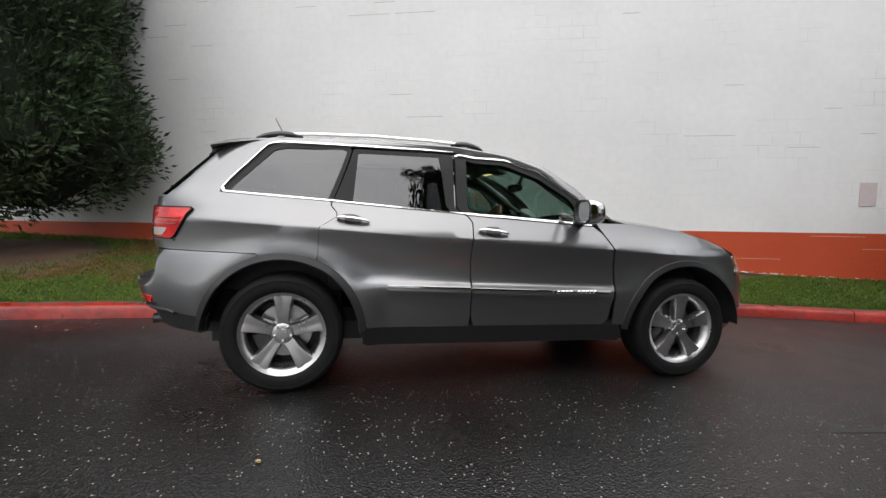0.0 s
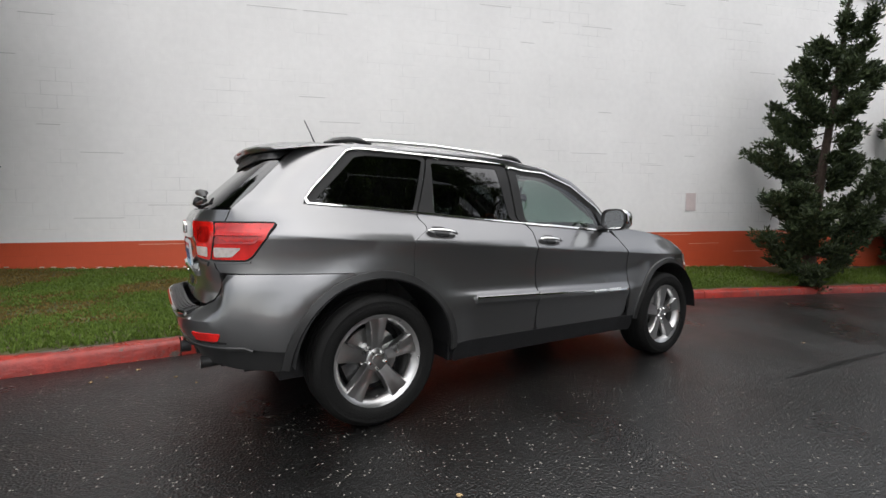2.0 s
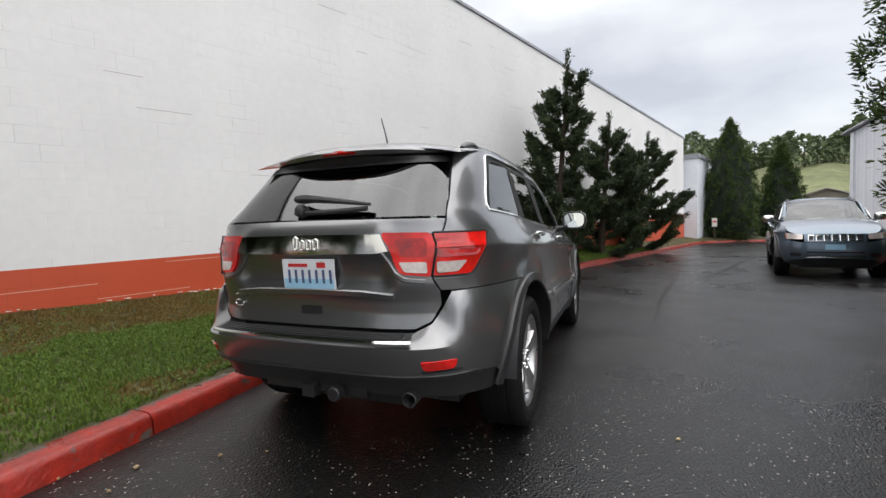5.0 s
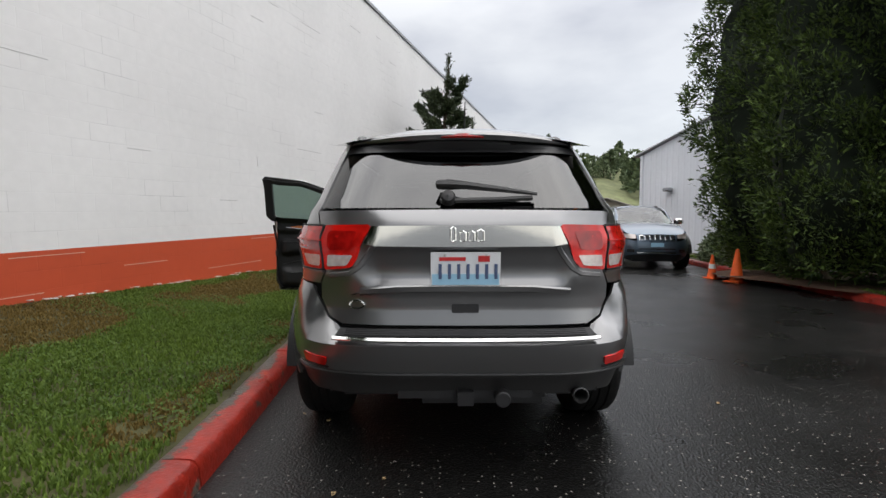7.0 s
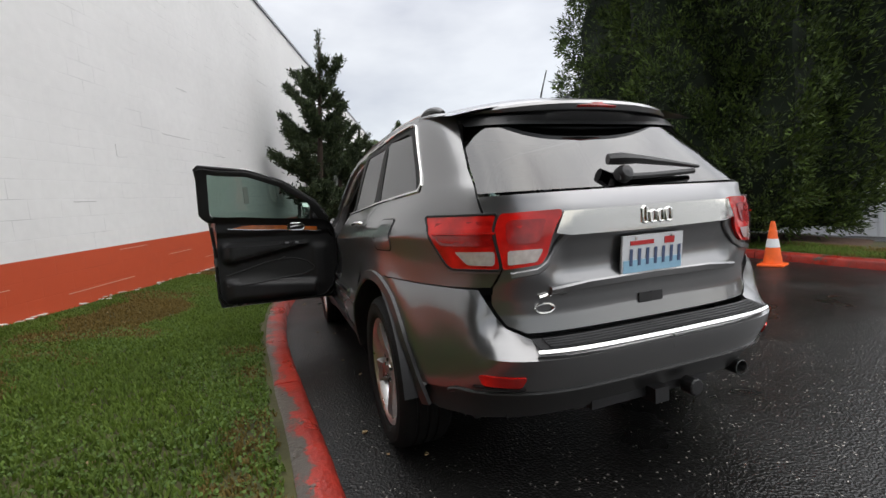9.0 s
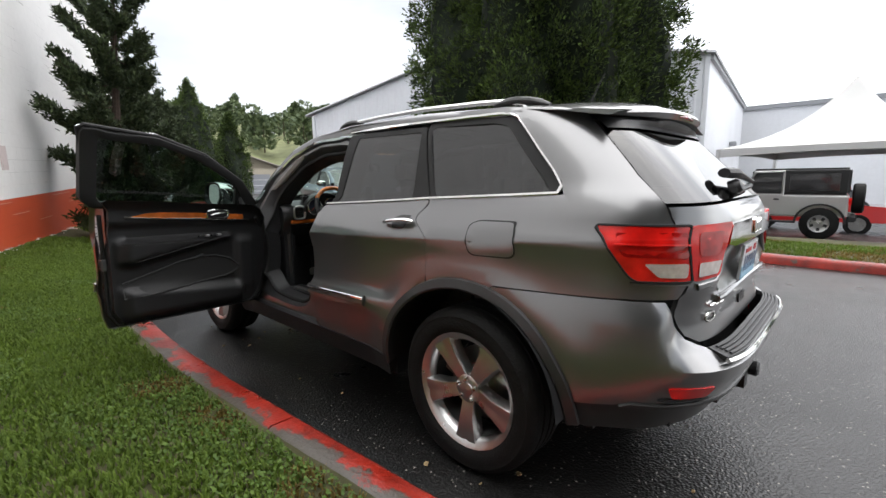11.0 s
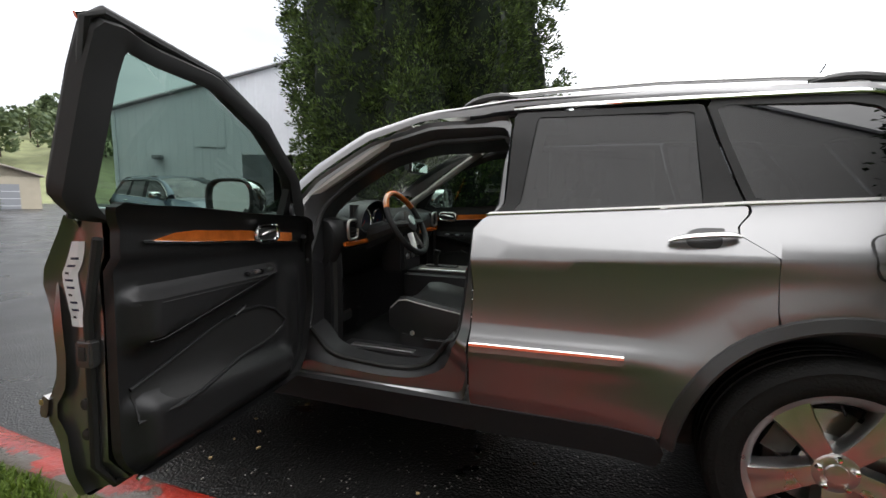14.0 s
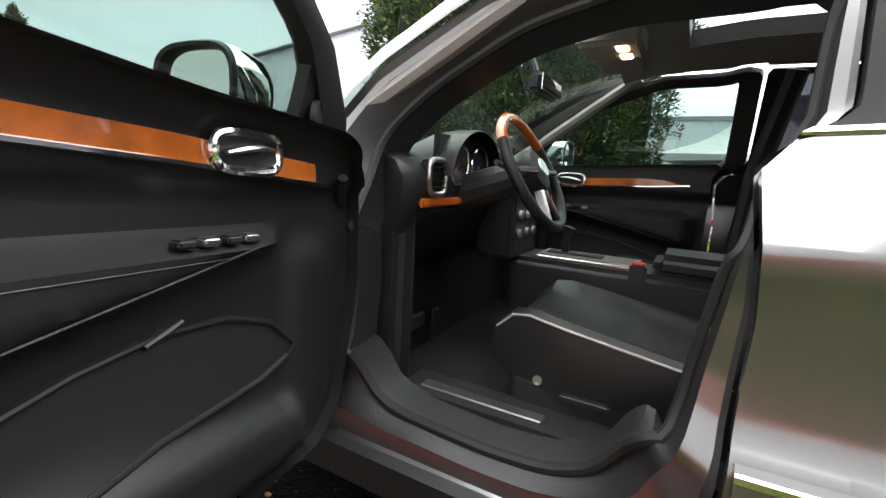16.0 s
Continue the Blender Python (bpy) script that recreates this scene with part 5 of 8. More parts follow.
        part("pillar_cover", tube([(-0.33, 0.70 * s, 0.50), (-0.35, 0.74 * s, 0.9), (-0.37, 0.71 * s, 1.2), (-0.44, 0.61 * s, 1.59)], [0.055, 0.055, 0.05, 0.045], 10, flat=0.7), TRIM, car, smooth=True)
    part("seat_belt", tube([(-0.42, 0.60, 1.30), (-0.42, 0.61, 0.9), (-0.40, 0.62, 0.5)], 0.022, 6, flat=0.15), SEAL, car)
    # passenger door, inside
    door_inside(car, -1, 0.755)
    part("frame_inside", ring_bm(on_side(F_FRAME), on_side(F_GLASS), [-0.018, -0.055, -0.06, -0.055, -0.014], -1, 120, mids=(0.05, 0.5, 0.95)), SEAL, car, "black inner window frame", smooth=True)
    part("fascia_cover", box(0.66, 0.72, -0.76, -0.70, 0.5, 1.1), TRIM, car)
    for s in (1, -1):
        part("kick_panel", soft_box(0.52, 0.76, 0.60 if s > 0 else -0.74, 0.69 if s > 0 else -0.60, 0.41, 1.06, 0.04), TRIM, car)


def build_vehicle(name, paint, label, left_door_open, interior):
    """A five-door sport utility vehicle, 4.8 m long, standing at the origin and facing +x."""
    car = empty(name)
    # dark core: floor, sills, wheel liners
    part("floor_pan", box(-1.95, 2.0, -0.62, 0.62, 0.27, 0.40), TRIM, car)
    part("rear_axle", tube([(RWX, -0.68, 0.36), (RWX, -0.15, 0.34), (RWX, 0.15, 0.34), (RWX, 0.68, 0.36)], [0.05, 0.07, 0.07, 0.05], 10), TRIM, car, smooth=True)
    part("fuel_tank", soft_box(-1.10, -0.30, 0.05, 0.55, 0.22, 0.30, 0.03), TRIM, car)
    part("silencer", soft_box(-2.15, -1.75, -0.45, 0.25, 0.28, 0.42, 0.05), TRIM, car)
    part("engine_tray", soft_box(0.95, 2.15, -0.60, 0.60, 0.22, 0.29, 0.03), TRIM, car)
    part("gearbox_tray", soft_box(-0.25, 0.85, -0.28, 0.12, 0.21, 0.28, 0.03), TRIM, car)
    part("floor_side", box(-0.95, 0.92, 0.60, 0.86, 0.30, 0.43), TRIM, car)
    part("floor_side", box(-0.95, 0.92, -0.86, -0.60, 0.30, 0.43), TRIM, car)
    for x in (RWX, FWX):
        for side in (1, -1):
            bm = bmesh.new()
            prof = arc(x, 0.485, 4, 176, 22)
            rows = [[Vector((u, yy * side, v)) for u, v in prof] for yy in (0.93, 0.60)]
            grid_bm(rows, bm)
            part("wheel_liner", bm, TRIM, car, smooth=True)
            bm = bmesh.new()
            bm.faces.new([bm.verts.new((u, 0.60 * side, v)) for u, v in prof])
            part("liner_back", bm, TRIM, car)
            # flare lip
            out, inn = arc(x, 0.530, 3, 178, 26), arc(x, 0.482, 2, 178, 26)
            rows = []
            for k, off in ((0, 0.0), (0.06, 0.014), (0.75, 0.026), (0.95, 0.022), (1, 0.0), (1, -0.09)):
                rows.append([P(sx(a[0] + (b[0] - a[0]) * k, a[1] + (b[1] - a[1]) * k), a[1] + (b[1] - a[1]) * k, off, side) for a, b in zip(out, inn)])
            part("arch_flare", grid_bm(rows), PAINT_DARK, car, "dark satin wheel-arch flare", smooth=True)
    for side in (1, -1):
        wheel("wheel", RWX, side, car)
        wheel("wheel", FWX, side, car)
        rocker = on_side([(-0.93, 0.30), (0.93, 0.30), (0.94, 0.365), (0.90, 0.43), (-0.92, 0.43), (-0.95, 0.37)])
        panel("rocker_panel", rounded(rocker, 0.015), TRIM, car, 0.006, 0.12, (side,), 0.08, "black plastic sill cladding")
    # side panels
    for side in (1, -1):
        quarter = on_side([(-1.256, 0.866), (-1.246, 0.95), (-1.240, 1.08), (-1.168, 1.246), (-1.86, 1.278), (-1.84, 1.33), (-1.585, 1.606), (-1.49, 1.622), (-1.035, 1.628), (-1.02, 1.665), (-1.5, 1.655), (-1.72, 1.632)])
        quarter += [(sy(0.585, 1.60) - 0.0, 1.60), (sy(0.612, 1.50), 1.50), (sy(0.650, 1.35), 1.35), (sy(0.676, 1.235), 1.235), (sy(0.63, 1.10), 1.10), (sy(0.63, 0.97), 0.97), (sy(0.66, 0.908), 0.908)]
        quarter += on_side([(-2.10, 0.908), (-1.62, 0.905)] + arc(RWX, RAD, 105, 68))
        panel("quarter_panel", quarter, paint, car, 0.0, 0.02, (side,), 0.05)
        panel("rear_door", rounded(on_side(R_DOOR_SKIN), 0.012, 2), paint, car, 0.0, 0.03, (side,), 0.05)
        side_window(car, R_FRAME, R_GLASS, side, TINT, "rear_window", None, "dark privacy side glass")
        side_window(car, Q_FRAME, Q_GLASS, side, TINT, "quarter_window", None, "dark privacy quarter glass")
        part("belt_trim", strip_bm(on_side([(-1.835, 1.283), (-1.16, 1.251), (-0.275, 1.199)]), 0.007, 0.003, 0.01, side), CHROME, car, "bright chrome window trim")
        part("window_trim", strip_bm(on_side([(-1.835, 1.283), (-1.845, 1.31), (-1.80, 1.37), (-1.585, 1.603), (-1.545, 1.618), (-1.49, 1.625), (-1.035, 1.630), (-0.335, 1.634)]), 0.008, 0.003, 0.012, side), CHROME, car, "bright chrome window trim")
        part("side_moulding", strip_bm(on_side([(-0.80, 0.700), (-0.245, 0.687)]), 0.026, 0.012, 0.02, side), paint, car)
        part("moulding_strip", strip_bm(on_side([(-0.80, 0.710), (-0.245, 0.697)]), 0.007, 0.018, 0.01, side), CHROME, car, "chrome strip on the door moulding")
        door_handle(car, -1.03, 1.137, side)
        part("cant_rail", grid_bm([[P(sx(x, float(np.interp(x, [-1.6, -1.0, -0.38, 0.06, 0.33, 0.6, 0.76], [1.61, 1.632, 1.636, 1.608, 1.522, 1.355, 1.19]))), float(np.interp(x, [-1.6, -1.0, -0.38, 0.06, 0.33, 0.6, 0.76], [1.61, 1.632, 1.636, 1.608, 1.522, 1.355, 1.19])), -0.004, side) * (1 - k)
                                    + Vector((x + 0.02 + 0.10 * max(0, (x - 0.0)) , (0.62 + 0.07 * max(0, x)) * side, roof_z(x, 0.62) if x < 0.1 else float(np.interp(x, [0.1, 0.33, 0.6, 0.76], [roof_z(0.1, 0.62), 1.556, 1.388, 1.225])))) * k + Vector((0, 0.012 * side * math.sin(math.pi * k), 0.018 * math.sin(math.pi * k))) for k in (0, 0.2, 0.4, 0.6, 0.8, 1.0)] for x in [-1.6 + 0.08 * j for j in range(30)]]), paint, car, smooth=True)
        panel("fender", on_side(FENDER), paint, car, 0.0, 0.02, (side,), 0.05)
        # tail lamp on the corner, in an outer and an inner half
        zt, zb = 1.172, 0.975
        lamp_o = rounded([(sx(-2.005, zt), zt), (sx(-2.03, 1.14), 1.135), (sx(-2.115, 1.0), 0.995), (sx(-2.14, zb), zb), (sy(0.628, zb), zb - 0.003), (sy(0.622, zt), zt - 0.002)], 0.015, 3)
        panel("tail_lamp", lamp_o, RED_LENS, car, 0.012, 0.02, (side,), 0.04, "red wrap-round tail lamp lens")
        part("lamp_edge", strip_bm(lamp_o + lamp_o[:1], 0.004, 0.0125, 0.012, side), SEAL, car)
        part("lamp_rib", strip_bm([(sx(-2.075, 1.105), 1.105), (sy(0.64, 1.103), 1.103)], 0.003, 0.016, 0.004, side), RED_LENS, car)
        part("lamp_sill", strip_bm([(sx(-2.125, 0.966), 0.966), (sy(0.632, 0.963), 0.963)], 0.005, 0.010, 0.012, side), paint, car)
        panel("tail_lamp_band", rounded([(sx(-2.07, 1.145), 1.145), (sx(-2.10, 1.06), 1.065), (sy(0.64, 1.06), 1.06), (sy(0.635, 1.145), 1.145)], 0.02), RED_DARK, car, 0.0145, 0.0, (side,), 0.05)
        panel("reversing_lens", rounded([(sx(-2.16, 1.045), 1.042), (sx(-2.20, 0.992), 0.992), (sy(0.645, 0.99), 0.988), (sy(0.642, 1.042), 1.040)], 0.012), CLEAR_LENS, car, 0.0155, 0.0, (side,), 0.05, "clear reversing lamp lens")
        panel("rear_reflector", rounded([(sy(0.735, 0.605), 0.603), (sy(0.72, 0.56), 0.562), (sy(0.61, 0.56), 0.560), (sy(0.60, 0.605), 0.605)], 0.015), RED_LENS, car, 0.006, 0.01, (side,), 0.05, "red bumper reflector")
        panel("reflector_rim", rounded([(sy(0.745, 0.555), 0.557), (sy(0.745, 0.548), 0.550), (sy(0.60, 0.548), 0.549), (sy(0.595, 0.555), 0.556)], 0.003), TRIM, car, 0.007, 0.005, (side,), 0.05)
        # roof rail
        rail = [Vector((x, 0.575 * side, roof_z(x, 0.575) + h)) for x, h in ((-1.55, 0.008), (-1.45, 0.024), (-1.3, 0.028), (-0.9, 0.028), (-0.5, 0.026), (-0.28, 0.022), (-0.20, 0.006))]
        part("roof_rail", tube(rail, [0.016, 0.017, 0.015, 0.015, 0.015, 0.017, 0.016], 10, flat=0.8), CHROME, car, "bright roof rail", smooth=True)
        for x0, x1 in ((-1.68, -1.38), (-0.34, -0.10)):
            pr = [Vector((x0 + (x1 - x0) * k / 6, 0.575 * side, roof_z(x0 + (x1 - x0) * k / 6, 0.575) + 0.026 * math.sin(math.pi * (0.06 + 0.88 * k / 6)) ** 0.8)) for k in range(7)]
            part("rail_foot", tube(pr, [0.012, 0.024, 0.027, 0.028, 0.027, 0.024, 0.012], 10, flat=0.7), PAINT_DARK, car, smooth=True)
    lid = rounded([(sx(-1.715, 1.165), 1.165), (sx(-1.715, 1.03), 1.028), (sx(-1.49, 1.028), 1.024), (sx(-1.49, 1.16), 1.162)], 0.045)
    part("fuel_door_gap", ring_bm([(lid_u + (0.006 if lid_u > -1.6 else -0.006), v + (0.006 if v > 1.095 else -0.006)) for lid_u, v in lid], lid, [0.003, 0.003], 1, 80), SEAL, car)
    panel("fuel_door", lid, paint, car, 0.0045, 0.004, (1,), 0.05)
    # front doors
    front_door_parts(car, -1, None, paint)
    if left_door_open:
        build_open_door(car, paint)
    else:
        front_door_parts(car, 1, None, paint)
    # rear bumper, both halves and the joining middle
    bump = [(sx(-1.62, 0.90), 0.900), (sx(-2.10, 0.903), 0.903), (sy(0.70, 0.90), 0.900), (sy(0.665, 0.83), 0.83), (sy(0.62, 0.755), 0.755), (sy(0.55, 0.718), 0.718), (sy(0.0, 0.715), 0.715), (sy(0.0, 0.535), 0.535), (sy(0.52, 0.535), 0.535), (sy(0.60, 0.53), 0.533), (sy(0.78, 0.525), 0.527), (sx(-2.1, 0.51), 0.510), (sx(-1.96, 0.495), 0.496)] + on_side(arc(RWX, RAD, 170, 107, 12))
    panel("rear_bumper", bump, paint, car, 0.0, 0.02, (1, -1), 0.045)
    val = [(sx(-1.915, 0.492), 0.490), (sx(-2.1, 0.504), 0.504), (sy(0.78, 0.521), 0.521), (sy(0.60, 0.527), 0.527), (sy(0.52, 0.528), 0.528), (sy(0.0, 0.528), 0.528), (sy(0.0, 0.42), 0.42), (sy(0.45, 0.40), 0.41), (sy(0.7, 0.385), 0.39), (sx(-2.0, 0.375), 0.375), (sx(-1.93, 0.385), 0.385)]
    panel("rear_valance", val, PAINT_DARK, car, -0.016, 0.05, (1, -1), 0.06, "black lower bumper valance")
    for side in (1, -1):
        part("valance_strip", strip_bm([(sy(0.0, 0.528), 0.528), (sy(0.52, 0.528), 0.528), (sy(0.60, 0.528), 0.528), (sy(0.78, 0.521), 0.521), (sx(-2.12, 0.506), 0.506)], 0.010, 0.006, 0.02, side), PAINT_DARK, car)
    pad = [(sy(0.55, 0.718), 0.718), (sy(0.56, 0.699), 0.699), (sy(0.0, 0.699), 0.699), (sy(0.0, 0.718), 0.718)]
    panel("step_pad", pad, TRIM, car, 0.004, 0.02, (1, -1), 0.05, "black ribbed bumper step pad")
    for k in range(4):
        part("pad_rib", strip_bm([(sy(-0.0, 0.702 + 0.004 * k), 0.702 + 0.004 * k), (sy(0.52, 0.702 + 0.004 * k), 0.702 + 0.004 * k)], 0.0015, 0.006, 0.004, 1), TRIM, car)
        part("pad_rib", strip_bm([(sy(-0.0, 0.702 + 0.004 * k), 0.702 + 0.004 * k), (sy(0.52, 0.702 + 0.004 * k), 0.702 + 0.004 * k)], 0.0015, 0.006, 0.004, -1), TRIM, car)
    for side in (1, -1):
        part("bumper_strip", strip_bm([(sy(0.0, 0.690), 0.690), (sy(0.57, 0.692), 0.692)], 0.006, 0.004, 0.012, side), CHROME, car, "bright bumper edge strip", smooth=True)
    # tailgate
    gate = empty("tailgate")
    gate.parent = car
    tg = [(sy(0.0, 1.243), 1.243), (sy(0.671, 1.236), 1.236), (sy(0.624, 1.10), 1.10), (sy(0.624, 0.97), 0.97), (sy(0.654, 0.905), 0.905), (sy(0.655, 0.84), 0.84), (sy(0.615, 0.765), 0.765), (sy(0.55, 0.735), 0.735), (sy(0.0, 0.732), 0.732)]
    panel("gate_skin", tg, paint, gate, -0.002, 0.02, (1, -1), 0.022)
    for side in (1, -1):
        lamp_i = rounded([(sy(0.617, 1.170), 1.170), (sy(0.622, 0.972), 0.972), (sy(0.50, 0.985), 0.985), (sy(0.475, 1.02), 1.02), (sy(0.415, 1.15), 1.15), (sy(0.412, 1.172), 1.172)], 0.012, 3)
        panel("inner_lamp", lamp_i, RED_LENS, gate, 0.012, 0.02, (side,), 0.04, "red tail lamp lens on the gate")
        panel("lamp_band", rounded([(sy(0.60, 1.14), 1.145), (sy(0.605, 1.065), 1.062), (sy(0.50, 1.06), 1.065), (sy(0.465, 1.145), 1.145)], 0.02), RED_DARK, gate, 0.0145, 0, (side,), 0.05)
        panel("gate_reverse_lens", rounded([(sy(0.605, 1.04), 1.040), (sy(0.608, 0.988), 0.988), (sy(0.515, 0.995), 0.995), (sy(0.49, 1.04), 1.040)], 0.01), CLEAR_LENS, gate, 0.0155, 0, (side,), 0.05, "clear reversing lamp lens")
        part("recess_edge", strip_bm([(sy(0.40, 1.085), 1.085), (sy(0.47, 0.985), 0.985), (sy(0.51, 0.965), 0.960), (sy(0.60, 0.955), 0.950)], 0.012, 0.006, 0.01, side), paint, gate, smooth=True)
        part("plate_shelf", strip_bm([(sy(0.0, 0.895), 0.895), (sy(0.3, 0.893), 0.893), (sy(0.46, 0.885), 0.885)], 0.012, 0.010, 0.014, side, taper=False), paint, gate, smooth=True)
    band = [(sy(0.0, 1.168), 1.168), (sy(0.405, 1.166), 1.166), (sy(0.44, 1.09), 1.092), (sy(0.38, 1.085), 1.085), (sy(0.0, 1.082), 1.082)]
    panel("chrome_band", band, CHROME, gate, 0.014, 0.02, (1, -1), 0.05, "wide chrome band with a raised badge")
    badge_m = lambda y, z: P(sy(abs(y), z), z, 0.016, 1 if y >= 0 else -1)
    for k, (w, hgt) in enumerate(((0.02, 0.05), (0.026, 0.034), (0.026, 0.034), (0.028, 0.04))):
        y = 0.065 - 0.038 * k
        part("badge_bar", tube([badge_m(y, 1.105), badge_m(y - w * 0.5, 1.10 + 0.0), badge_m(y - w, 1.105), badge_m(y - w, 1.105 + hgt), badge_m(y - w * 0.5, 1.112 + hgt), badge_m(y, 1.105 + hgt)], 0.0045, 6, closed=True), CHROME, gate)
    for y0 in (0.50, 0.46, 0.42):
        part("gate_badge", tube([P(sy(y0, 0.865), 0.865, 0.005), P(sy(y0 - 0.03, 0.873), 0.873, 0.005)], 0.008, 6, flat=0.6), CHROME, gate)
    part("gate_badge", tube([P(sy(0.48 - 0.035 * math.cos(a), 0.82), 0.82 + 0.018 * math.sin(a), 0.005) for a in [2 * math.pi * k / 14 for k in range(14)]], 0.005, 6, closed=True), CHROME, gate)
    panel("gate_handle", rounded([(sy(0.06, 0.825), 0.825), (sy(0.06, 0.785), 0.785), (sy(0.0, 0.785), 0.785), (sy(0.0, 0.825), 0.825)], 0.008), TRIM, gate, 0.004, 0.01, (1, -1), 0.05, "black tailgate pull")
    glass = [(sy(0.0, 1.590), 1.590), (sy(0.575, 1.58), 1.580), (sy(0.606, 1.50), 1.50), (sy(0.644, 1.35), 1.35), (sy(0.666, 1.252), 1.252), (sy(0.0, 1.252), 1.252)]
    g = panel("rear_glass", glass, TINT, gate, -0.006, 0.0, (1, -1), 0.06, "dark privacy rear glass")
    g.visible_shadow = False
    part("wiper_pivot", lathe([(0.034, 0), (0.034, 0.03), (0.025, 0.045), (0.0, 0.05)], 16, Matrix.Translation(P(sy(0.075, 1.285), 1.285, 0.0)) @ pose(0, 0, 0, 0, -68, 0), cap=False), TRIM, gate, smooth=True)
    arm = [P(sy(abs(y), z), z, o, 1 if y > 0 else -1) for y, z, o in ((0.12, 1.33, 0.035), (0.07, 1.318, 0.05), (0.0, 1.315, 0.05), (-0.15, 1.305, 0.04), (-0.32, 1.29, 0.03))]
    part("wiper_arm", tube(arm, [0.030, 0.034, 0.026, 0.019, 0.011], 8, flat=0.7), TRIM, gate, "black rear wiper", smooth=True)
    part("wiper_blade", tube([P(sy(abs(y), z), z, 0.014, 1 if y > 0 else -1) for y, z in ((0.11, 1.272), (0.0, 1.272), (-0.15, 1.276), (-0.30, 1.283))], 0.013, 6), TRIM, gate)
    # number plate, characters as plain bars
    pl = empty("number_plate")
    pl.parent = car
    pm = Matrix.Translation((-2.352, 0, 0.978)) @ pose(0, 0, 0, 0, -5, 0)
    part("plate", box(-0.006, 0.004, -0.152, 0.152, -0.077, 0.077, pm), PLATE_WHITE, pl, "white and pale blue plate with dark bars", bevel=0.003)
    part("plate_shade", box(-0.0085, -0.006, -0.146, 0.146, -0.070, -0.018, pm), PLATE_BLUE, pl)
    for k in range(7):
        y = 0.122 - 0.0405 * k
        part("plate_bar", box(-0.0100, -0.0085, y - 0.018, y - 0.004, -0.040, 0.026, pm), PLATE_INK, pl)
    part("plate_word_bar", box(-0.0085, -0.006, 0.0, 0.115, 0.040, 0.056, pm), INK_RED, pl)
    part("plate_sticker", box(-0.0085, -0.006, -0.105, -0.055, 0.036, 0.062, pm), INK_RED, pl)
    for y in (0.09, -0.09):
        part("plate_bolt", lathe([(0.006, 0), (0.005, 0.003), (0, 0.004)], 8, pm @ pose(-0.0085, y, 0.066, 0, -90, 0), cap=False), SATIN, pl)
    # exhaust and tow hitch
    part("exhaust_tip", lathe([(0.036, -0.14), (0.042, 0.0), (0.046, 0.01), (0.040, 0.012), (0.036, 0.0), (0.034, -0.14)], 20, pose(-2.33, -0.52, 0.41, 0, -90, 0) @ Matrix.Scale(0.8, 4), cap=False), DARK_ALLOY, car, "dull steel exhaust outlet", smooth=True)
    part("tow_receiver", box(-2.39, -2.28, -0.035, 0.035, 0.385, 0.445), TRIM, car, bevel=0.006)
    part("tow_bar", box(-2.34, -2.29, -0.30, 0.30, 0.40, 0.435), TRIM, car, bevel=0.006)
    part("trailer_socket", lathe([(0.035, 0), (0.035, 0.05), (0.03, 0.055), (0, 0.055)], 14, pose(-2.36, -0.16, 0.42, 0, -90, 0), cap=False), TRIM, car)
    # roof, sunroof and spoiler
    def roof_patch(x0, x1, y0, y1, dz=0.0, nx=24, ny=14):
        return grid_bm([[Vector((x0 + (x1 - x0) * i / nx, y0 + (y1 - y0) * j / ny, roof_z(x0 + (x1 - x0) * i / nx, y0 + (y1 - y0) * j / ny) + dz)) for j in range(ny + 1)] for i in range(nx + 1)])
    if interior:
        for nm, a in (("roof_panel", (-1.98, -0.535, -0.66, 0.66)), ("roof_panel", (-0.035, 0.10, -0.66, 0.66)), ("roof_panel", (-0.535, -0.035, -0.66, -0.36)), ("roof_panel", (-0.535, -0.035, 0.36, 0.66))):
            part(nm, roof_patch(*a), paint, car, smooth=True)
        sg = part("sunroof_glass", roof_patch(-0.515, -0.055, -0.345, 0.345, -0.004), glass_mat("sunroof_tint", (0.5, 0.53, 0.5)), car, smooth=True)
        sg.visible_shadow = False
    else:
        part("roof_panel", roof_patch(-1.98, 0.10, -0.66, 0.66), paint, car, smooth=True)
    top_rows, face_rows, under_rows = [], [], []
    for j in range(33):
        q = -1 + 2 * j / 32
        y = 0.585 * q
        sd = 1 if y >= 0 else -1
        k = max(0.0, 1 - abs(q) ** 3.2)
        r0 = Vector((-1.64, y, roof_z(-1.64, y) + 0.002))
        tip = Vector((-1.865 - 0.195 * k ** 0.8, y * (1 - 0.03 * k), 1.632 - 0.036 * q * q))
        top_rows.append([r0, r0.lerp(tip, 0.3) + Vector((0, 0, 0.008 + 0.010 * k)), r0.lerp(tip, 0.65) + Vector((0, 0, 0.010 + 0.012 * k)), r0.lerp(tip, 0.9) + Vector((0, 0, 0.004 + 0.008 * k)), tip])
        f1, f2 = tip + Vector((-0.010 * k, 0, -0.014 * k - 0.001)), tip + Vector((0.004, 0, -0.036 * k - 0.002))
        face_rows.append([tip, f1, f2])
        g = P(sy(abs(y), 1.552), 1.552, 0.002, sd)
        under_rows.append([f2, f2 + Vector((0.03, 0, -0.002 * k)), f2.lerp(g, 0.7) + Vector((0, 0, 0.012 * k)), g, P(sy(abs(y), 1.535), 1.535, 0.001, sd)])
    part("spoiler", grid_bm(top_rows), paint, car, "body-coloured roof spoiler", smooth=True)
    part("spoiler_lip", grid_bm(face_rows), paint, car, smooth=True)
    part("spoiler_underside", grid_bm(under_rows), TRIM, car, "black spoiler underside", smooth=True)
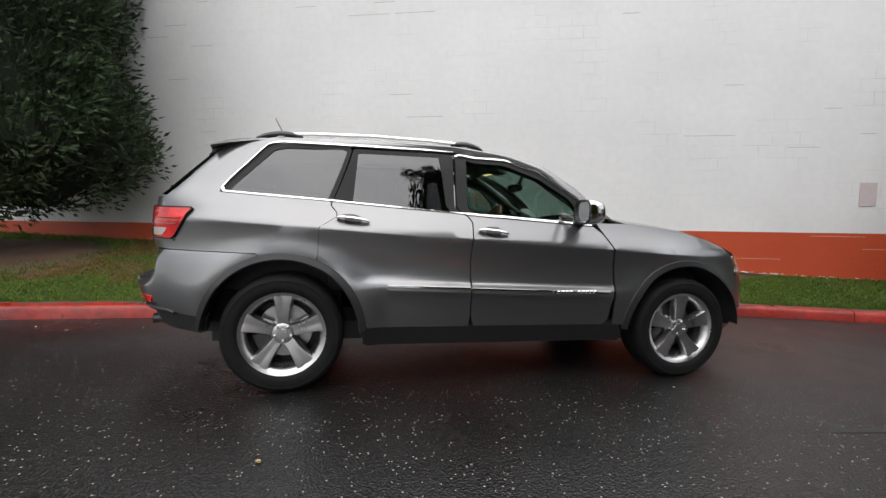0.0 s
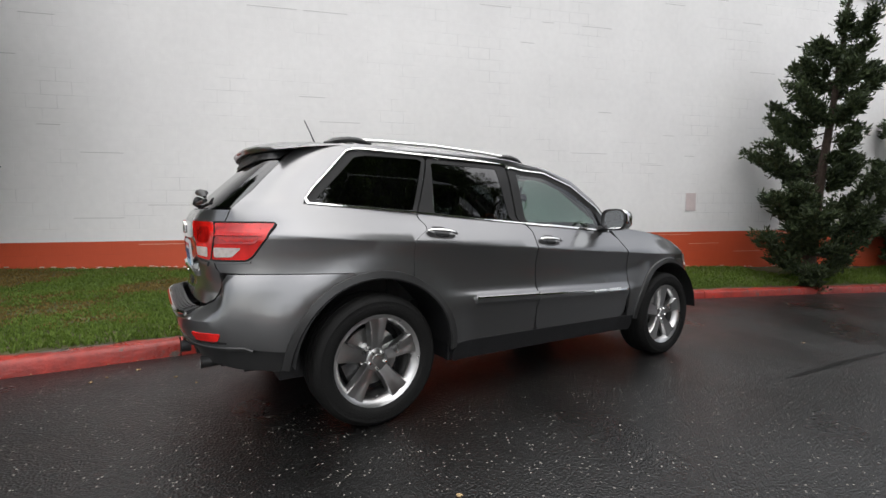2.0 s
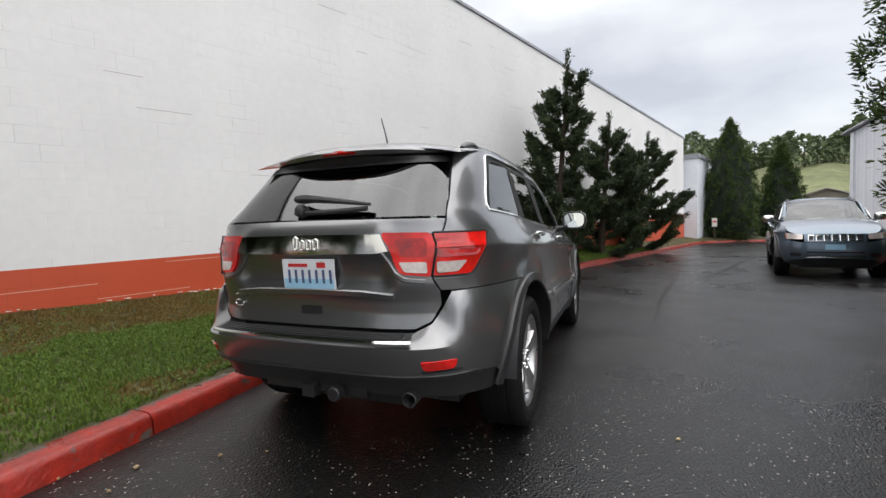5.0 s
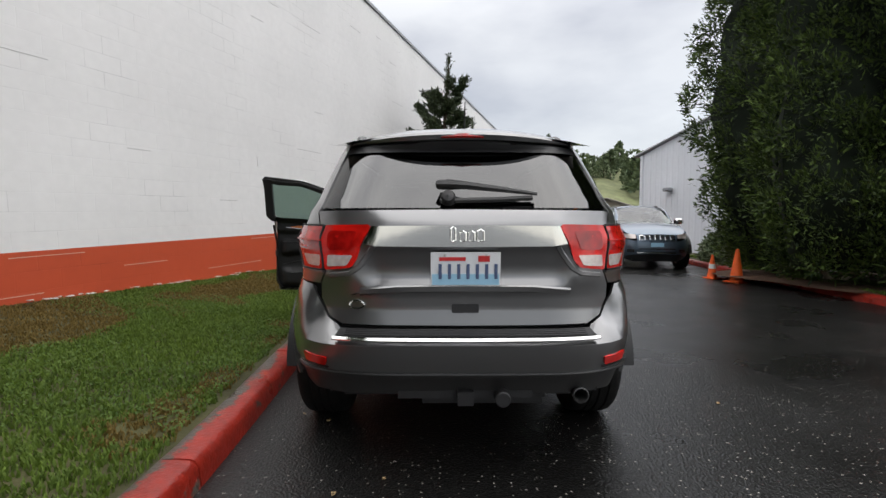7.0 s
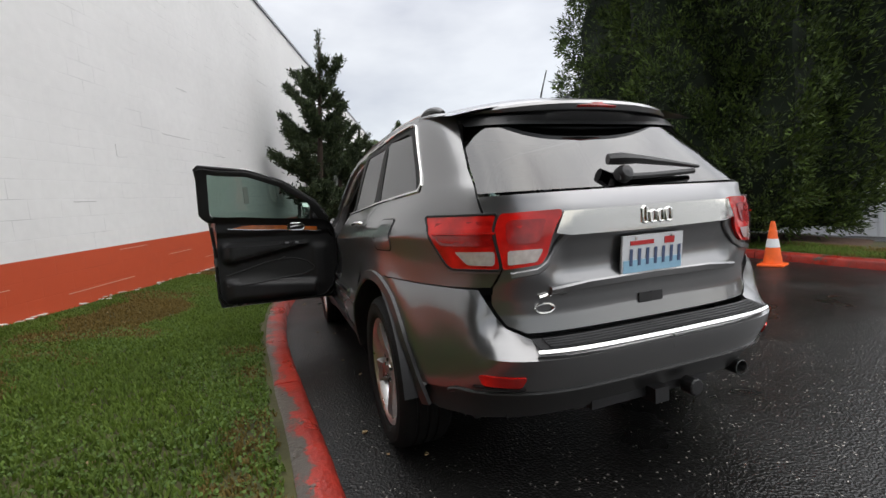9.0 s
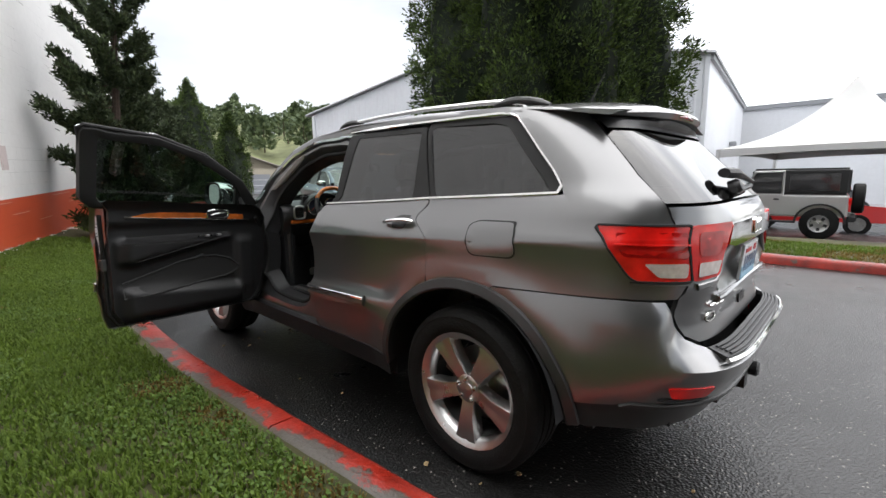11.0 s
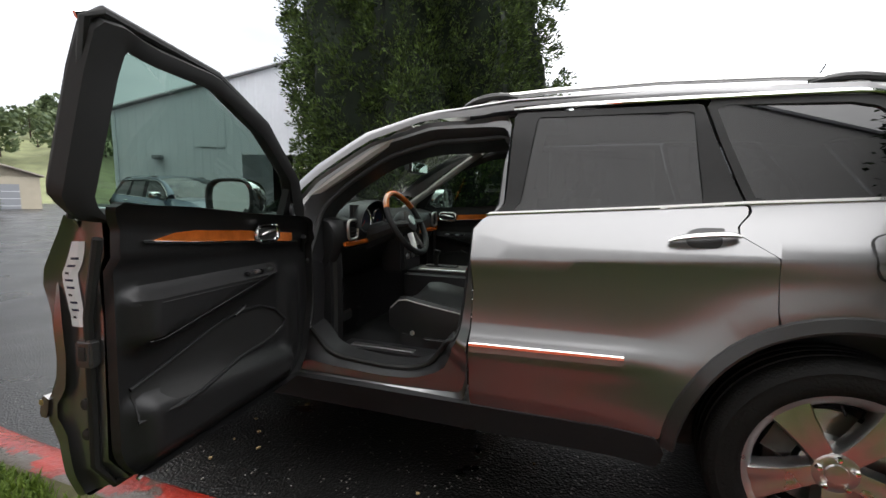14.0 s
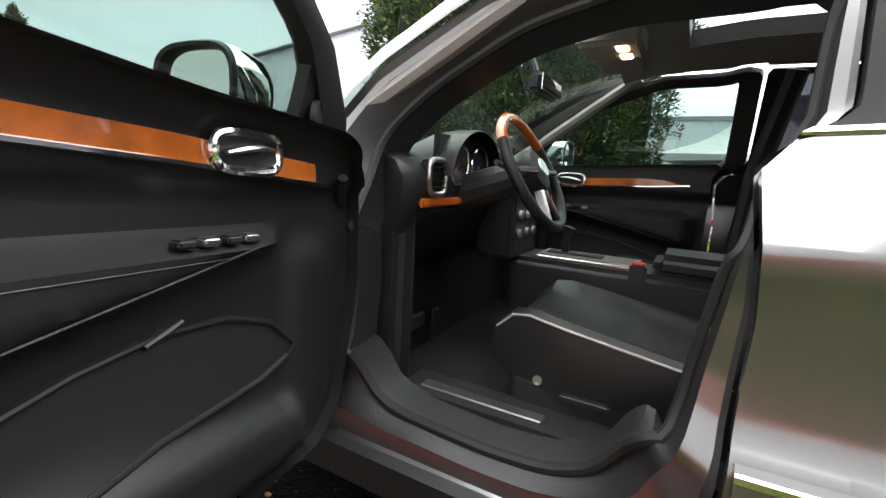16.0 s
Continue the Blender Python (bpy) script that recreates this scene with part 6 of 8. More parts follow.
    for side, row in ((1, top_rows[-1]), (-1, top_rows[0])):
        e1 = [P(sx(x, z), z, 0.0, side) for x, z in ((-1.60, 1.645), (-1.68, 1.636), (-1.76, 1.622), (-1.82, 1.606), (-1.862, 1.592))]
        part("spoiler_cheek", grid_bm([[a.lerp(b, k / 3) + Vector((0, 0, 0.005 * math.sin(math.pi * k / 3))) for a, b in zip(row, e1)] for k in range(4)]), paint, car, smooth=True)
    part("brake_light", grid_bm([[Vector((-2.076 + 0.010 * abs(k - 4) / 4 + dx, -0.105 + 0.21 * k / 8, z)) for z, dx in ((1.622, 0.006), (1.608, 0.0), (1.600, 0.006))] for k in range(9)]), RED_DARK, car, "dark red high brake light")
    part("antenna", tube([(-1.56, -0.035, 1.715), (-1.60, -0.035, 1.80), (-1.645, -0.035, 1.885)], [0.006, 0.004, 0.003], 6), TRIM, car, "thin whip antenna")
    part("antenna_base", lathe([(0.022, -0.01), (0.018, 0.012), (0.008, 0.02), (0, 0.02)], 12, pose(-1.56, -0.035, roof_z(-1.56, 0.03)), cap=False), TRIM, car)
    # windscreen, hood and nose
    ws = grid_bm([[Vector(((0.08 + 0.90 * t) + 0.14 * (1 - (y / 1.0) ** 2) * (0.35 + 0.65 * t), y * (0.60 + 0.14 * t), (roof_z(0.1, y * 0.6) - 0.005) * (1 - t) + (1.150 + 0.02 * (1 - y * y)) * t + 0.05 * math.sin(math.pi * t))) for y in [-1 + k / 8 for k in range(17)]] for t in [k / 12 for k in range(13)]])
    w = part("windscreen", ws, CLEAR, car, "clear sloping windscreen", smooth=True)
    w.visible_shadow = False
    part("cowl", box(0.93, 1.06, -0.72, 0.72, 1.09, 1.135), TRIM, car, bevel=0.01)
    hood = grid_bm([[Vector((x, (P(sx(x, hood_edge(x) - 0.003), hood_edge(x) - 0.003).y - 0.004) * q, hood_edge(x) + 0.052 * (1 - abs(q) ** 2.4) * min(1, (2.3 - x) / 0.35))) for q in [-1 + k / 9 for k in range(19)]] for x in [0.97 + 1.22 * k / 26 for k in range(27)]])
    part("hood", hood, paint, car, smooth=True)
    nose = [(sx(2.06, 0.80), 0.80), (fy(0.76, 0.80), 0.80), (fy(0.45, 0.93), 0.735), (fy(0.0, 0.735), 0.735), (fy(0.0, 0.42), 0.42), (fy(0.55, 0.40), 0.40), (fy(0.74, 0.34), 0.34), (sx(2.0, 0.30), 0.30), (sx(1.93, 0.36), 0.36)] + on_side(arc(FWX, RAD, 4, 27, 5))
    panel("front_bumper", nose, paint, car, 0.0, 0.03, (1, -1), 0.06)
    fv = [(fy(0.0, 0.42), 0.415), (fy(0.55, 0.40), 0.395), (fy(0.74, 0.34), 0.335), (sx(2.0, 0.30), 0.295), (sx(1.98, 0.25), 0.25), (fy(0.5, 0.23), 0.23), (fy(0.0, 0.23), 0.23)]
    panel("front_valance", fv, TRIM, car, -0.01, 0.04, (1, -1), 0.08)
    gr = [(fy(0.47, 0.90), 0.905), (fy(0.47, 0.735), 0.742), (fy(0.0, 0.735), 0.742), (fy(0.0, 0.905), 0.905)]
    panel("grille", gr, paint, car, 0.004, 0.02, (1, -1), 0.05)
    for k in range(7):
        y = -0.36 + 0.12 * k
        u = [(fy(abs(y + d), z), z) for d, z in ((-0.042, 0.885), (0.042, 0.885), (0.042, 0.765), (-0.042, 0.765))]
        f = lambda d, z, o: P(fy(abs(y + d), z), z, o, 1 if (y + d) >= 0 else -1)
        part("grille_surround", grid_bm([[f(a * q, 0.825 + 0.062 * b * q, o) for a, b in ((-0.048, -1), (-0.048, 1), (0.048, 1), (0.048, -1), (-0.048, -1))] for q, o in ((1.0, 0.004), (0.98, 0.014), (0.78, 0.014), (0.74, 0.0))]), CHROME, car)
        part("grille_slot", grid_bm([[f(a, z, 0.006) for a in (-0.038, 0, 0.038)] for z in (0.777, 0.825, 0.873)]), TRIM, car)
    for side in (1, -1):
        hl = rounded([(fy(0.49, 0.90), 0.90), (fy(0.49, 0.80), 0.802), (fy(0.76, 0.80), 0.806), (sx(2.08, 0.82), 0.825), (sx(1.99, 0.93), 0.935), (fy(0.72, 0.93), 0.925)], 0.02)
        panel("headlamp", hl, CLEAR_LENS, car, 0.010, 0.02, (side,), 0.05, "clear headlamp with dark surround")
        panel("side_marker", rounded([(sx(2.075, 0.84), 0.84), (sx(2.02, 0.91), 0.915), (sx(1.995, 0.93), 0.93), (sx(2.03, 0.85), 0.85)], 0.006), AMBER, car, 0.012, 0.0, (side,), 0.05, "amber side marker lens")
        panel("fog_lamp", rounded([(fy(0.52, 0.53), 0.53), (fy(0.52, 0.46), 0.46), (fy(0.68, 0.46), 0.46), (fy(0.68, 0.53), 0.53)], 0.02), TRIM, car, 0.003, 0.01, (side,), 0.05)
    panel("lower_intake", rounded([(fy(0.0, 0.55), 0.56), (fy(0.42, 0.55), 0.56), (fy(0.45, 0.47), 0.46), (fy(0.0, 0.46), 0.46)], 0.015), TRIM, car, 0.003, 0.01, (1, -1), 0.06)
    for side in (1, -1):
        part("front_strip", strip_bm([(fy(0.0, 0.445), 0.445), (fy(0.45, 0.44), 0.44)], 0.012, 0.004, 0.01, side), CHROME, car)
    part("front_plate", box(2.365, 2.375, -0.152, 0.152, 0.60, 0.70), PLATE_BLUE if not interior else TRIM, car)
    # inner shell so that nothing is seen through the body
    part("firewall", box(0.72, 0.78, -0.78, 0.78, 0.40, 1.08), TRIM, car)
    part("rear_floor", box(-2.25, -1.0, -0.62, 0.62, 0.40, 0.62), CARPET, car)
    part("headliner", grid_bm([[Vector((x, y, roof_z(x, y) - 0.055)) for y in [-0.60 + 0.12 * k for k in range(11)]] for x in ([-1.85, -1.5, -1.1, -0.66])]), HEADLINER, car, smooth=True)
    if interior:
        build_interior(car)
    else:
        part("headliner_front", grid_bm([[Vector((x, y, roof_z(x, y) - 0.055)) for y in [-0.60 + 0.12 * k for k in range(11)]] for x in ([-0.66, -0.3, 0.05])]), HEADLINER, car, smooth=True)
        part("dashboard", box(0.45, 0.95, -0.74, 0.74, 0.85, 1.10), TRIM, car, bevel=0.05)
        for y in (0.37, -0.37):
            seat(car, y)
    tagged(car, label, "car")
    return car

# ---- trees ----
def leaf_mesh(pos, direction, length, width, rng, double=False):
    """Diamond-shaped sprays at pos, pointing along direction; returns verts and faces."""
    n = len(pos)
    d = direction / np.maximum(np.linalg.norm(direction, axis=1, keepdims=True), 1e-6)
    r = rng.normal(size=(n, 3))
    side = np.cross(d, r)
    side /= np.maximum(np.linalg.norm(side, axis=1, keepdims=True), 1e-6)
    up = np.cross(side, d)
    L, W = length[:, None], width[:, None]
    a = pos
    b = pos + d * L * 0.45 + side * W * 0.5 + up * W * 0.15
    c = pos + d * L
    e = pos + d * L * 0.45 - side * W * 0.5 + up * W * 0.15
    v = np.stack([a, b, c, e], axis=1).reshape(-1, 3)
    f = np.arange(4 * n).reshape(n, 4)
    return v, f


def leaf_part(name, v, f, material, parent, label=""):
    me = bpy.data.meshes.new(name)
    me.from_pydata(v.tolist(), [], f.tolist())
    me.materials.append(material)
    me.update()
    ob = new(name, me)
    ob.parent = parent
    if label:
        tagged(ob, label)
    return ob


def cypress(name, x, y, z, height, radius, base, count, seed, material, label, spray=0.2, lobes=9, top=0.25, trunk=0.14, lobe_depth=0.16, clump=0.28, foot=0.75, taper=0.35):
    """A dense upright evergreen: added dark core for inner shade, lobed outline, tufts of fine upward sprays."""
    rng = np.random.default_rng(seed)
    t = empty(name, pose(x, y, z))
    part("trunk", tube([(0, 0, -0.1), (0.03, 0.02, base), (0, 0, height * 0.7)], [trunk, trunk * 0.85, trunk * 0.3], 10), BARK, t, smooth=True)

    def rad(h, a):
        k = (h - base) / (height - base)
        body = np.minimum(1.0, (k / 0.10 * (1 - foot) + foot)) * (1 - np.clip((k - taper) / (1 - taper), 0, 1) ** 1.9 * (1 - top * (1 - k)))
        wob = 1 - lobe_depth * (0.5 + 0.5 * np.cos(lobes * a + 1.4 * np.sin(h * 0.7 + seed))) - 0.05 * np.sin(3 * a + h * 1.3 + seed) - 0.03 * np.sin(7 * a - h * 2.9)
        return radius * np.maximum(body, 0.02) * wob
    # solid shell added behind the sprays; blocks light, its dark colour stands for shade
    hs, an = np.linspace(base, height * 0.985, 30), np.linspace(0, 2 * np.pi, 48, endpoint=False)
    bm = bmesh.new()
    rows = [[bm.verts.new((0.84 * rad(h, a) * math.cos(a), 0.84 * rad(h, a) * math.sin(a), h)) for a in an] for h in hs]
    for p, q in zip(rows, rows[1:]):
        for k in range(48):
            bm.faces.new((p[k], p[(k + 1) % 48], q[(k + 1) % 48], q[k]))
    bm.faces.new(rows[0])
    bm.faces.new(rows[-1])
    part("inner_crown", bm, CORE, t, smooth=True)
    per = 34
    n = count // per
    h = base + (height - base) * rng.random(n) ** 1.1
    a = rng.random(n) * 2 * np.pi
    r = rad(h, a) * (0.86 + 0.12 * rng.random(n)) + 0.05 * rng.normal(size=n)
    size = clump * (0.55 + 0.8 * rng.random(n))
    out = np.stack([np.cos(a), np.sin(a), 0.55 + 0 * a], axis=1)
    cen = np.stack([r * np.cos(a), r * np.sin(a), h], axis=1)
    off = rng.normal(size=(n, per, 3))
    off /= np.maximum(np.linalg.norm(off, axis=2, keepdims=True), 1e-6)
    off *= (rng.random((n, per, 1)) ** 0.5) * size[:, None, None] * np.array([0.8, 0.8, 1.1])
    pos = (cen[:, None, :] + off).reshape(-1, 3)
    d = (out[:, None, :] * 0.7 + off / size[:, None, None] * 0.9 + rng.normal(size=(n, per, 3)) * 0.3).reshape(-1, 3)
    m = len(pos)
    v, f = leaf_mesh(pos, d, spray * (0.6 + 0.8 * rng.random(m)), spray * 0.36 * (0.6 + 0.7 * rng.random(m)), rng)
    leaf_part("crown", v, f, material, t)
    tagged(t, label, "tree")
    return t


def pine(name, x, y, z, height, reach, seed, label, lean=(0, 0), tiers=9, base=0.35, per_tier=5, material=None):
    """An open, wind-shaped conifer: bare leader, uneven tiers of limbs that droop and then turn up, fine needles along them."""
    rng = np.random.default_rng(seed)
    t = empty(name, pose(x, y, z))
    spine = [Vector((lean[0] * k * k + 0.05 * math.sin(3 * k + seed), lean[1] * k * k + 0.05 * math.cos(4 * k), -0.1 + (height + 0.05) * k)) for k in [i / 10 for i in range(11)]]
    part("trunk", tube(spine, [0.11 * (1 - 0.9 * i / 10) + 0.010 for i in range(11)], 9), BARK, t, smooth=True)
    lb = bmesh.new()
    pos, dirs, size = [], [], []

    def needles(q, along, n, spread, ln):
        for _ in range(n):
            pos.append(tuple(q + Vector(rng.normal(size=3) * spread)))
            dirs.append(tuple(along * 0.8 + Vector((0, 0, 0.35)) + Vector(rng.normal(size=3) * 0.65)))
            size.append(ln * (0.6 + 0.8 * rng.random()))

    def twig(a, b, n, spread, ln):
        d = (b - a).normalized()
        for j in range(n):
            needles(a.lerp(b, (j + rng.random()) / n), d, 11, spread, ln)
    for i in range(tiers):
        kt = base / height + (0.93 - base / height) * (i + 0.25 * rng.random()) / tiers
        for b in range(per_tier):
            k = min(0.97, kt + 0.035 * rng.normal())
            s = spine[min(9, int(k * 10))].lerp(spine[min(10, int(k * 10) + 1)], k * 10 - int(k * 10))
            a = b * 2 * math.pi / per_tier + i * 1.1 + rng.normal() * 0.3
            ln = reach * (1.05 - 0.75 * k) * (0.45 + 0.75 * rng.random()) * (0.65 + 0.35 * min(1, k / 0.25))
            out = Vector((math.cos(a), math.sin(a), 0))
            lift = 0.30 + 0.35 * rng.random()
            pts = [s + out * ln * u + Vector((0, 0, ln * (lift * u ** 2.4 - 0.16 * math.sin(math.pi * u)))) for u in (0, 0.25, 0.5, 0.75, 0.9, 1.0)]
            tube(pts, [0.026 * (1 - 0.6 * k), 0.02 * (1 - 0.6 * k), 0.014, 0.010, 0.007, 0.004], 5, lb)
            for p, q in zip(pts[1:], pts[2:]):
                twig(p, q, max(2, int(12 * (q - p).length / 0.3)), 0.05, 0.095)
                for sgn in (1, -1, 1, -1):
                    if rng.random() < 0.8:
                        side = Vector((-out.y, out.x, 0)) * sgn
                        m0 = p.lerp(q, rng.random())
                        tl = ln * (0.18 + 0.16 * rng.random())
                        m1 = m0 + (out * 0.75 + side * 0.65 + Vector((0, 0, 0.35 + 0.2 * rng.random()))) * tl
                        tube([m0, m1], [0.007, 0.003], 4, lb)
                        twig(m0, m1, max(3, int(tl / 0.03)), 0.042, 0.09)
    tip = spine[-1] + Vector((0, 0, 0.35))
    tube([spine[-1], tip], [0.014, 0.004], 5, lb)
    twig(spine[8], tip, 40, 0.035, 0.08)
    tagged(part("limbs", lb, BARK, t), "bare brown limbs and twigs", kind="stuff")
    size = np.array(size)
    v, f = leaf_mesh(np.array(pos), np.array(dirs), size * 1.1, size * 0.36, rng)
    leaf_part("crown", v, f, material or PINE, t)
    tagged(t, label, "tree")
    return t


# near-black colour that puts the crowns' inner shade into their core shells
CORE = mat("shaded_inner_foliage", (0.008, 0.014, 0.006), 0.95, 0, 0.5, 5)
TENT = mat("white_tent_fabric", (0.50, 0.50, 0.49), 0.6, 0, 0.02, 3)
ORANGE = mat("orange_cone_plastic", (0.85, 0.13, 0.02), 0.45, 0, 0.1, 6, stain=0.15, stain_scale=8)
PALE_CUT = mat("weathered_pale_ring", (0.42, 0.36, 0.28), 0.85, 0, 0.3, 14, 0.8, 30, stain=0.3, stain_scale=6)
TAN = mat("tan_siding", (0.45, 0.40, 0.31), 0.7, 0, 0.05, 2)
TAN_ROOF = mat("tan_roof", (0.38, 0.34, 0.29), 0.7, 0, 0.06, 2)
DEBRIS = mat("pale_paint_flakes", (0.62, 0.60, 0.56), 0.7, 0, 0.15, 30)
DRY_LEAF = mat("fallen_leaf", (0.28, 0.20, 0.10), 0.7, 0, 0.4, 30)

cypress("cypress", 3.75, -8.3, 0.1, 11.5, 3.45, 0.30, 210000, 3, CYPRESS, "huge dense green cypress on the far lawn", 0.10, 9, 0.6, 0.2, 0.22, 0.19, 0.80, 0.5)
cypress("cypress", 27.8, -7.6, 0.0, 7.3, 1.55, 0.15, 18000, 5, CYPRESS, "clipped conical green cypress beyond the drive", 0.13, 5, 0.1, 0.1, 0.06, 0.2, 0.8, 0.2)
cypress("cypress", 30.4, -10.9, 0.0, 5.9, 1.35, 0.15, 15000, 6, CYPRESS, "narrow conical green cypress beyond the drive", 0.13, 5, 0.1, 0.1, 0.06, 0.2, 0.8, 0.2)
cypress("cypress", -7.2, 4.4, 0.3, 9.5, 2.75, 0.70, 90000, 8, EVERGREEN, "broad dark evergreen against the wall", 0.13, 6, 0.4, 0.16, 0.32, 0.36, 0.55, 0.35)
pine("pine", 8.45, 0.15, 0.2, 5.35, 1.2, 11, "open wind-shaped evergreen beside the wall", (-0.1, -0.25), 11)
pine("pine", 12.1, -0.85, 0.2, 4.45, 1.6, 12, "lower crooked evergreen beside the wall", (0.1, -0.2), 9)
pine("pine", 15.8, -2.15, 0.2, 4.4, 1.9, 17, "spreading evergreen at the end of the wall lawn", (0.2, -0.3), 9)


def mulch_bed(x, y, r, seed, zf):
    rng = np.random.default_rng(seed)
    n, v, f = 40, [], []
    for k in range(5):
        for j in range(n):
            a = 2 * math.pi * j / n
            q = r * (k + 0.02) / 4 * (1 + 0.10 * math.sin(3 * a + seed) + 0.05 * math.sin(7 * a))
            px, py = x + q * math.cos(a), y + q * math.sin(a)
            v.append((px, py, zf(px, py) + (0.03 + 0.02 * rng.random() if k < 4 else 0.004)))
    for k in range(4):
        for j in range(n):
            f.append((k * n + j, k * n + (j + 1) % n, (k + 1) * n + (j + 1) % n, (k + 1) * n + j))
    tagged(new("mulch_bed", mesh_from("mulch_bed", v, f, MULCH, smooth=True)), "dark bark mulch bed under the tree", "mulch", kind="structure")


mulch_bed(-7.0, 3.9, 2.2, 3, lawn_z)
mulch_bed(3.75, -8.3, 2.6, 5, lambda x, y: south_z(x, y))


def shrub(x, y, r, h, seed):
    rng = np.random.default_rng(seed)
    t = empty("shrub", pose(x, y, 0.1))
    n = 1500
    a, u = rng.random(n) * 2 * np.pi, rng.random(n)
    ph = np.arccos(u)
    pos = np.stack([r * np.sin(ph) * np.cos(a), r * np.sin(ph) * np.sin(a), 0.05 + h * np.cos(ph)], axis=1) * (0.7 + 0.3 * rng.random((n, 1)))
    v, f = leaf_mesh(pos, pos * [1, 1, 0.6] + rng.normal(size=(n, 3)) * 0.4, 0.12 * (0.7 + 0.6 * rng.random(n)), 0.06 * (0.7 + 0.6 * rng.random(n)), rng)
    leaf_part("foliage", v, f, HILL_LEAF, t)
    part("stems", tube([(0, 0, -0.08), (0.02, 0, h * 0.6)], 0.03, 6), BARK, t)
    tagged(t, "rounded green shrub under the big cypress", "shrub", "shrubs beside the metal building")


for i, (x, y, r, h) in enumerate(((7.0, -7.6, 0.7, 0.95), (8.0, -7.9, 0.7, 0.9), (6.1, -7.9, 0.6, 0.8), (9.0, -8.3, 0.6, 0.8))):
    shrub(x, y, r, h, 40 + i)


# ---- grass ----
def dry_bias(p):
    d = abs(p[1] - kerb_y(p[0])) if p[1] > -4.5 else 1.6
    return -0.45 + 0.68 * min(1.0, max(0.0, (d - 0.6) / 1.1))


def blades(count, x0, x1, place, seed, h0, h1, keep):
    """Tufts of blades: thin bent triangles; keep(noise) picks where they grow."""
    rng = np.random.default_rng(seed)
    v, f = [], []
    for _ in range(count):
        x = x0 + (x1 - x0) * rng.random()
        p = place(x, rng.random())
        # parched grass keeps away from the kerb
        if p is None or not keep(dry_bias(p) + noise.noise(Vector((p[0] * 0.5, p[1] * 0.9, 2.0))) + 0.4 * noise.noise(Vector((p[0] * 2.2, p[1] * 2.2, 5.0)))):
            continue
        for _ in range(4):
            a, h, w = rng.random() * 6.283, h0 + (h1 - h0) * rng.random(), 0.0035 + 0.003 * rng.random()
            bx, by = p[0] + rng.normal() * 0.015, p[1] + rng.normal() * 0.015
            lx, ly = math.cos(a) * h * 0.55, math.sin(a) * h * 0.55
            k = len(v)
            sxx, syy = -math.sin(a) * w, math.cos(a) * w
            v += [(bx - sxx, by - syy, p[2] - 0.005), (bx + sxx, by + syy, p[2] - 0.005), (bx + lx * 0.4 + sxx * 0.8, by + ly * 0.4 + syy * 0.8, p[2] + h * 0.65), (bx + lx * 0.4 - sxx * 0.8, by + ly * 0.4 - syy * 0.8, p[2] + h * 0.65), (bx + lx, by + ly, p[2] + h)]
            f += [(k, k + 1, k + 2, k + 3), (k + 3, k + 2, k + 4)]
    return v, f


def on_north(x, u):
    y0, y1 = kerb_y(x) + 0.235 + 0.05 * noise.noise(Vector((x * 2.3, 0, 7))), wall_y(x) - 0.08
    y = y0 + (y1 - y0) * u
    if (x + 6.6) ** 2 + (y - 4.5) ** 2 < 2.2:
        return None
    return (x, y, lawn_z(x, y))


def on_south(x, u):
    y0 = lerp_path(PATH_R, x) - 0.18
    w = 1.05 + 0.1 * math.sin(x)
    if x < -0.5:
        w = 1.9
    y = y0 - w * u
    return (x, y, south_z(x, y))


def grass(name, v, f, material, label):
    me = mesh_from(name, v, f, material)
    tagged(new(name, me), label, "grass", kind="stuff")


v, f = blades(60000, -5.2, 6.0, on_north, 21, 0.018, 0.045, lambda q: q < 0.16)
grass("grass", v, f, GRASS, "short green lawn grass beside the kerb")
v, f = blades(36000, -5.2, 5.0, on_north, 22, 0.015, 0.035, lambda q: q > 0.06)
grass("dry_grass", v, f, GRASS_DRY, "yellowed dry lawn patches")
v, f = blades(9000, -14, -5.0, on_north, 23, 0.04, 0.08, lambda q: True)
grass("grass", v, f, GRASS, "green lawn grass under the evergreen")
v, f = blades(9000, 6.0, 16.0, on_north, 24, 0.03, 0.07, lambda q: q < 0.3)
grass("grass", v, f, GRASS, "green lawn strip along the wall")
v, f = blades(16000, -11, 10, on_south, 25, 0.03, 0.07, lambda q: q < 0.35)
grass("grass", v, f, GRASS, "green grass on the far island")
v, f = blades(5000, -11, 2, on_south, 26, 0.03, 0.06, lambda q: q > 0.1)
grass("dry_grass", v, f, GRASS_DRY, "dry grass on the far island")


def clover():
    rng = np.random.default_rng(31)
    v, f = [], []
    for _ in range(42000):
        x = -4.5 + 8.5 * rng.random()
        p = on_north(x, rng.random() ** 1.4)
        if p is None or noise.noise(Vector((p[0] * 0.9, p[1] * 0.9, 9.0))) < 0.0:
            continue
        z = p[2] + 0.012 + 0.030 * rng.random()
        r, a0 = 0.004 + 0.0065 * rng.random(), rng.random() * 6.28
        tx, ty = rng.normal() * 0.35, rng.normal() * 0.35
        k = len(v)
        v += [(p[0] + r * math.cos(a0 + a), p[1] + r * math.sin(a0 + a) * 0.8, z + r * (tx * math.cos(a0 + a) + ty * math.sin(a0 + a))) for a in (0, 1.25, 2.5, 3.8, 5.0)]
        f.append(tuple(range(k, k + 5)))
    grass("clover", v, f, CLOVER, "broad-leaved clover and weeds in the lawn")


clover()


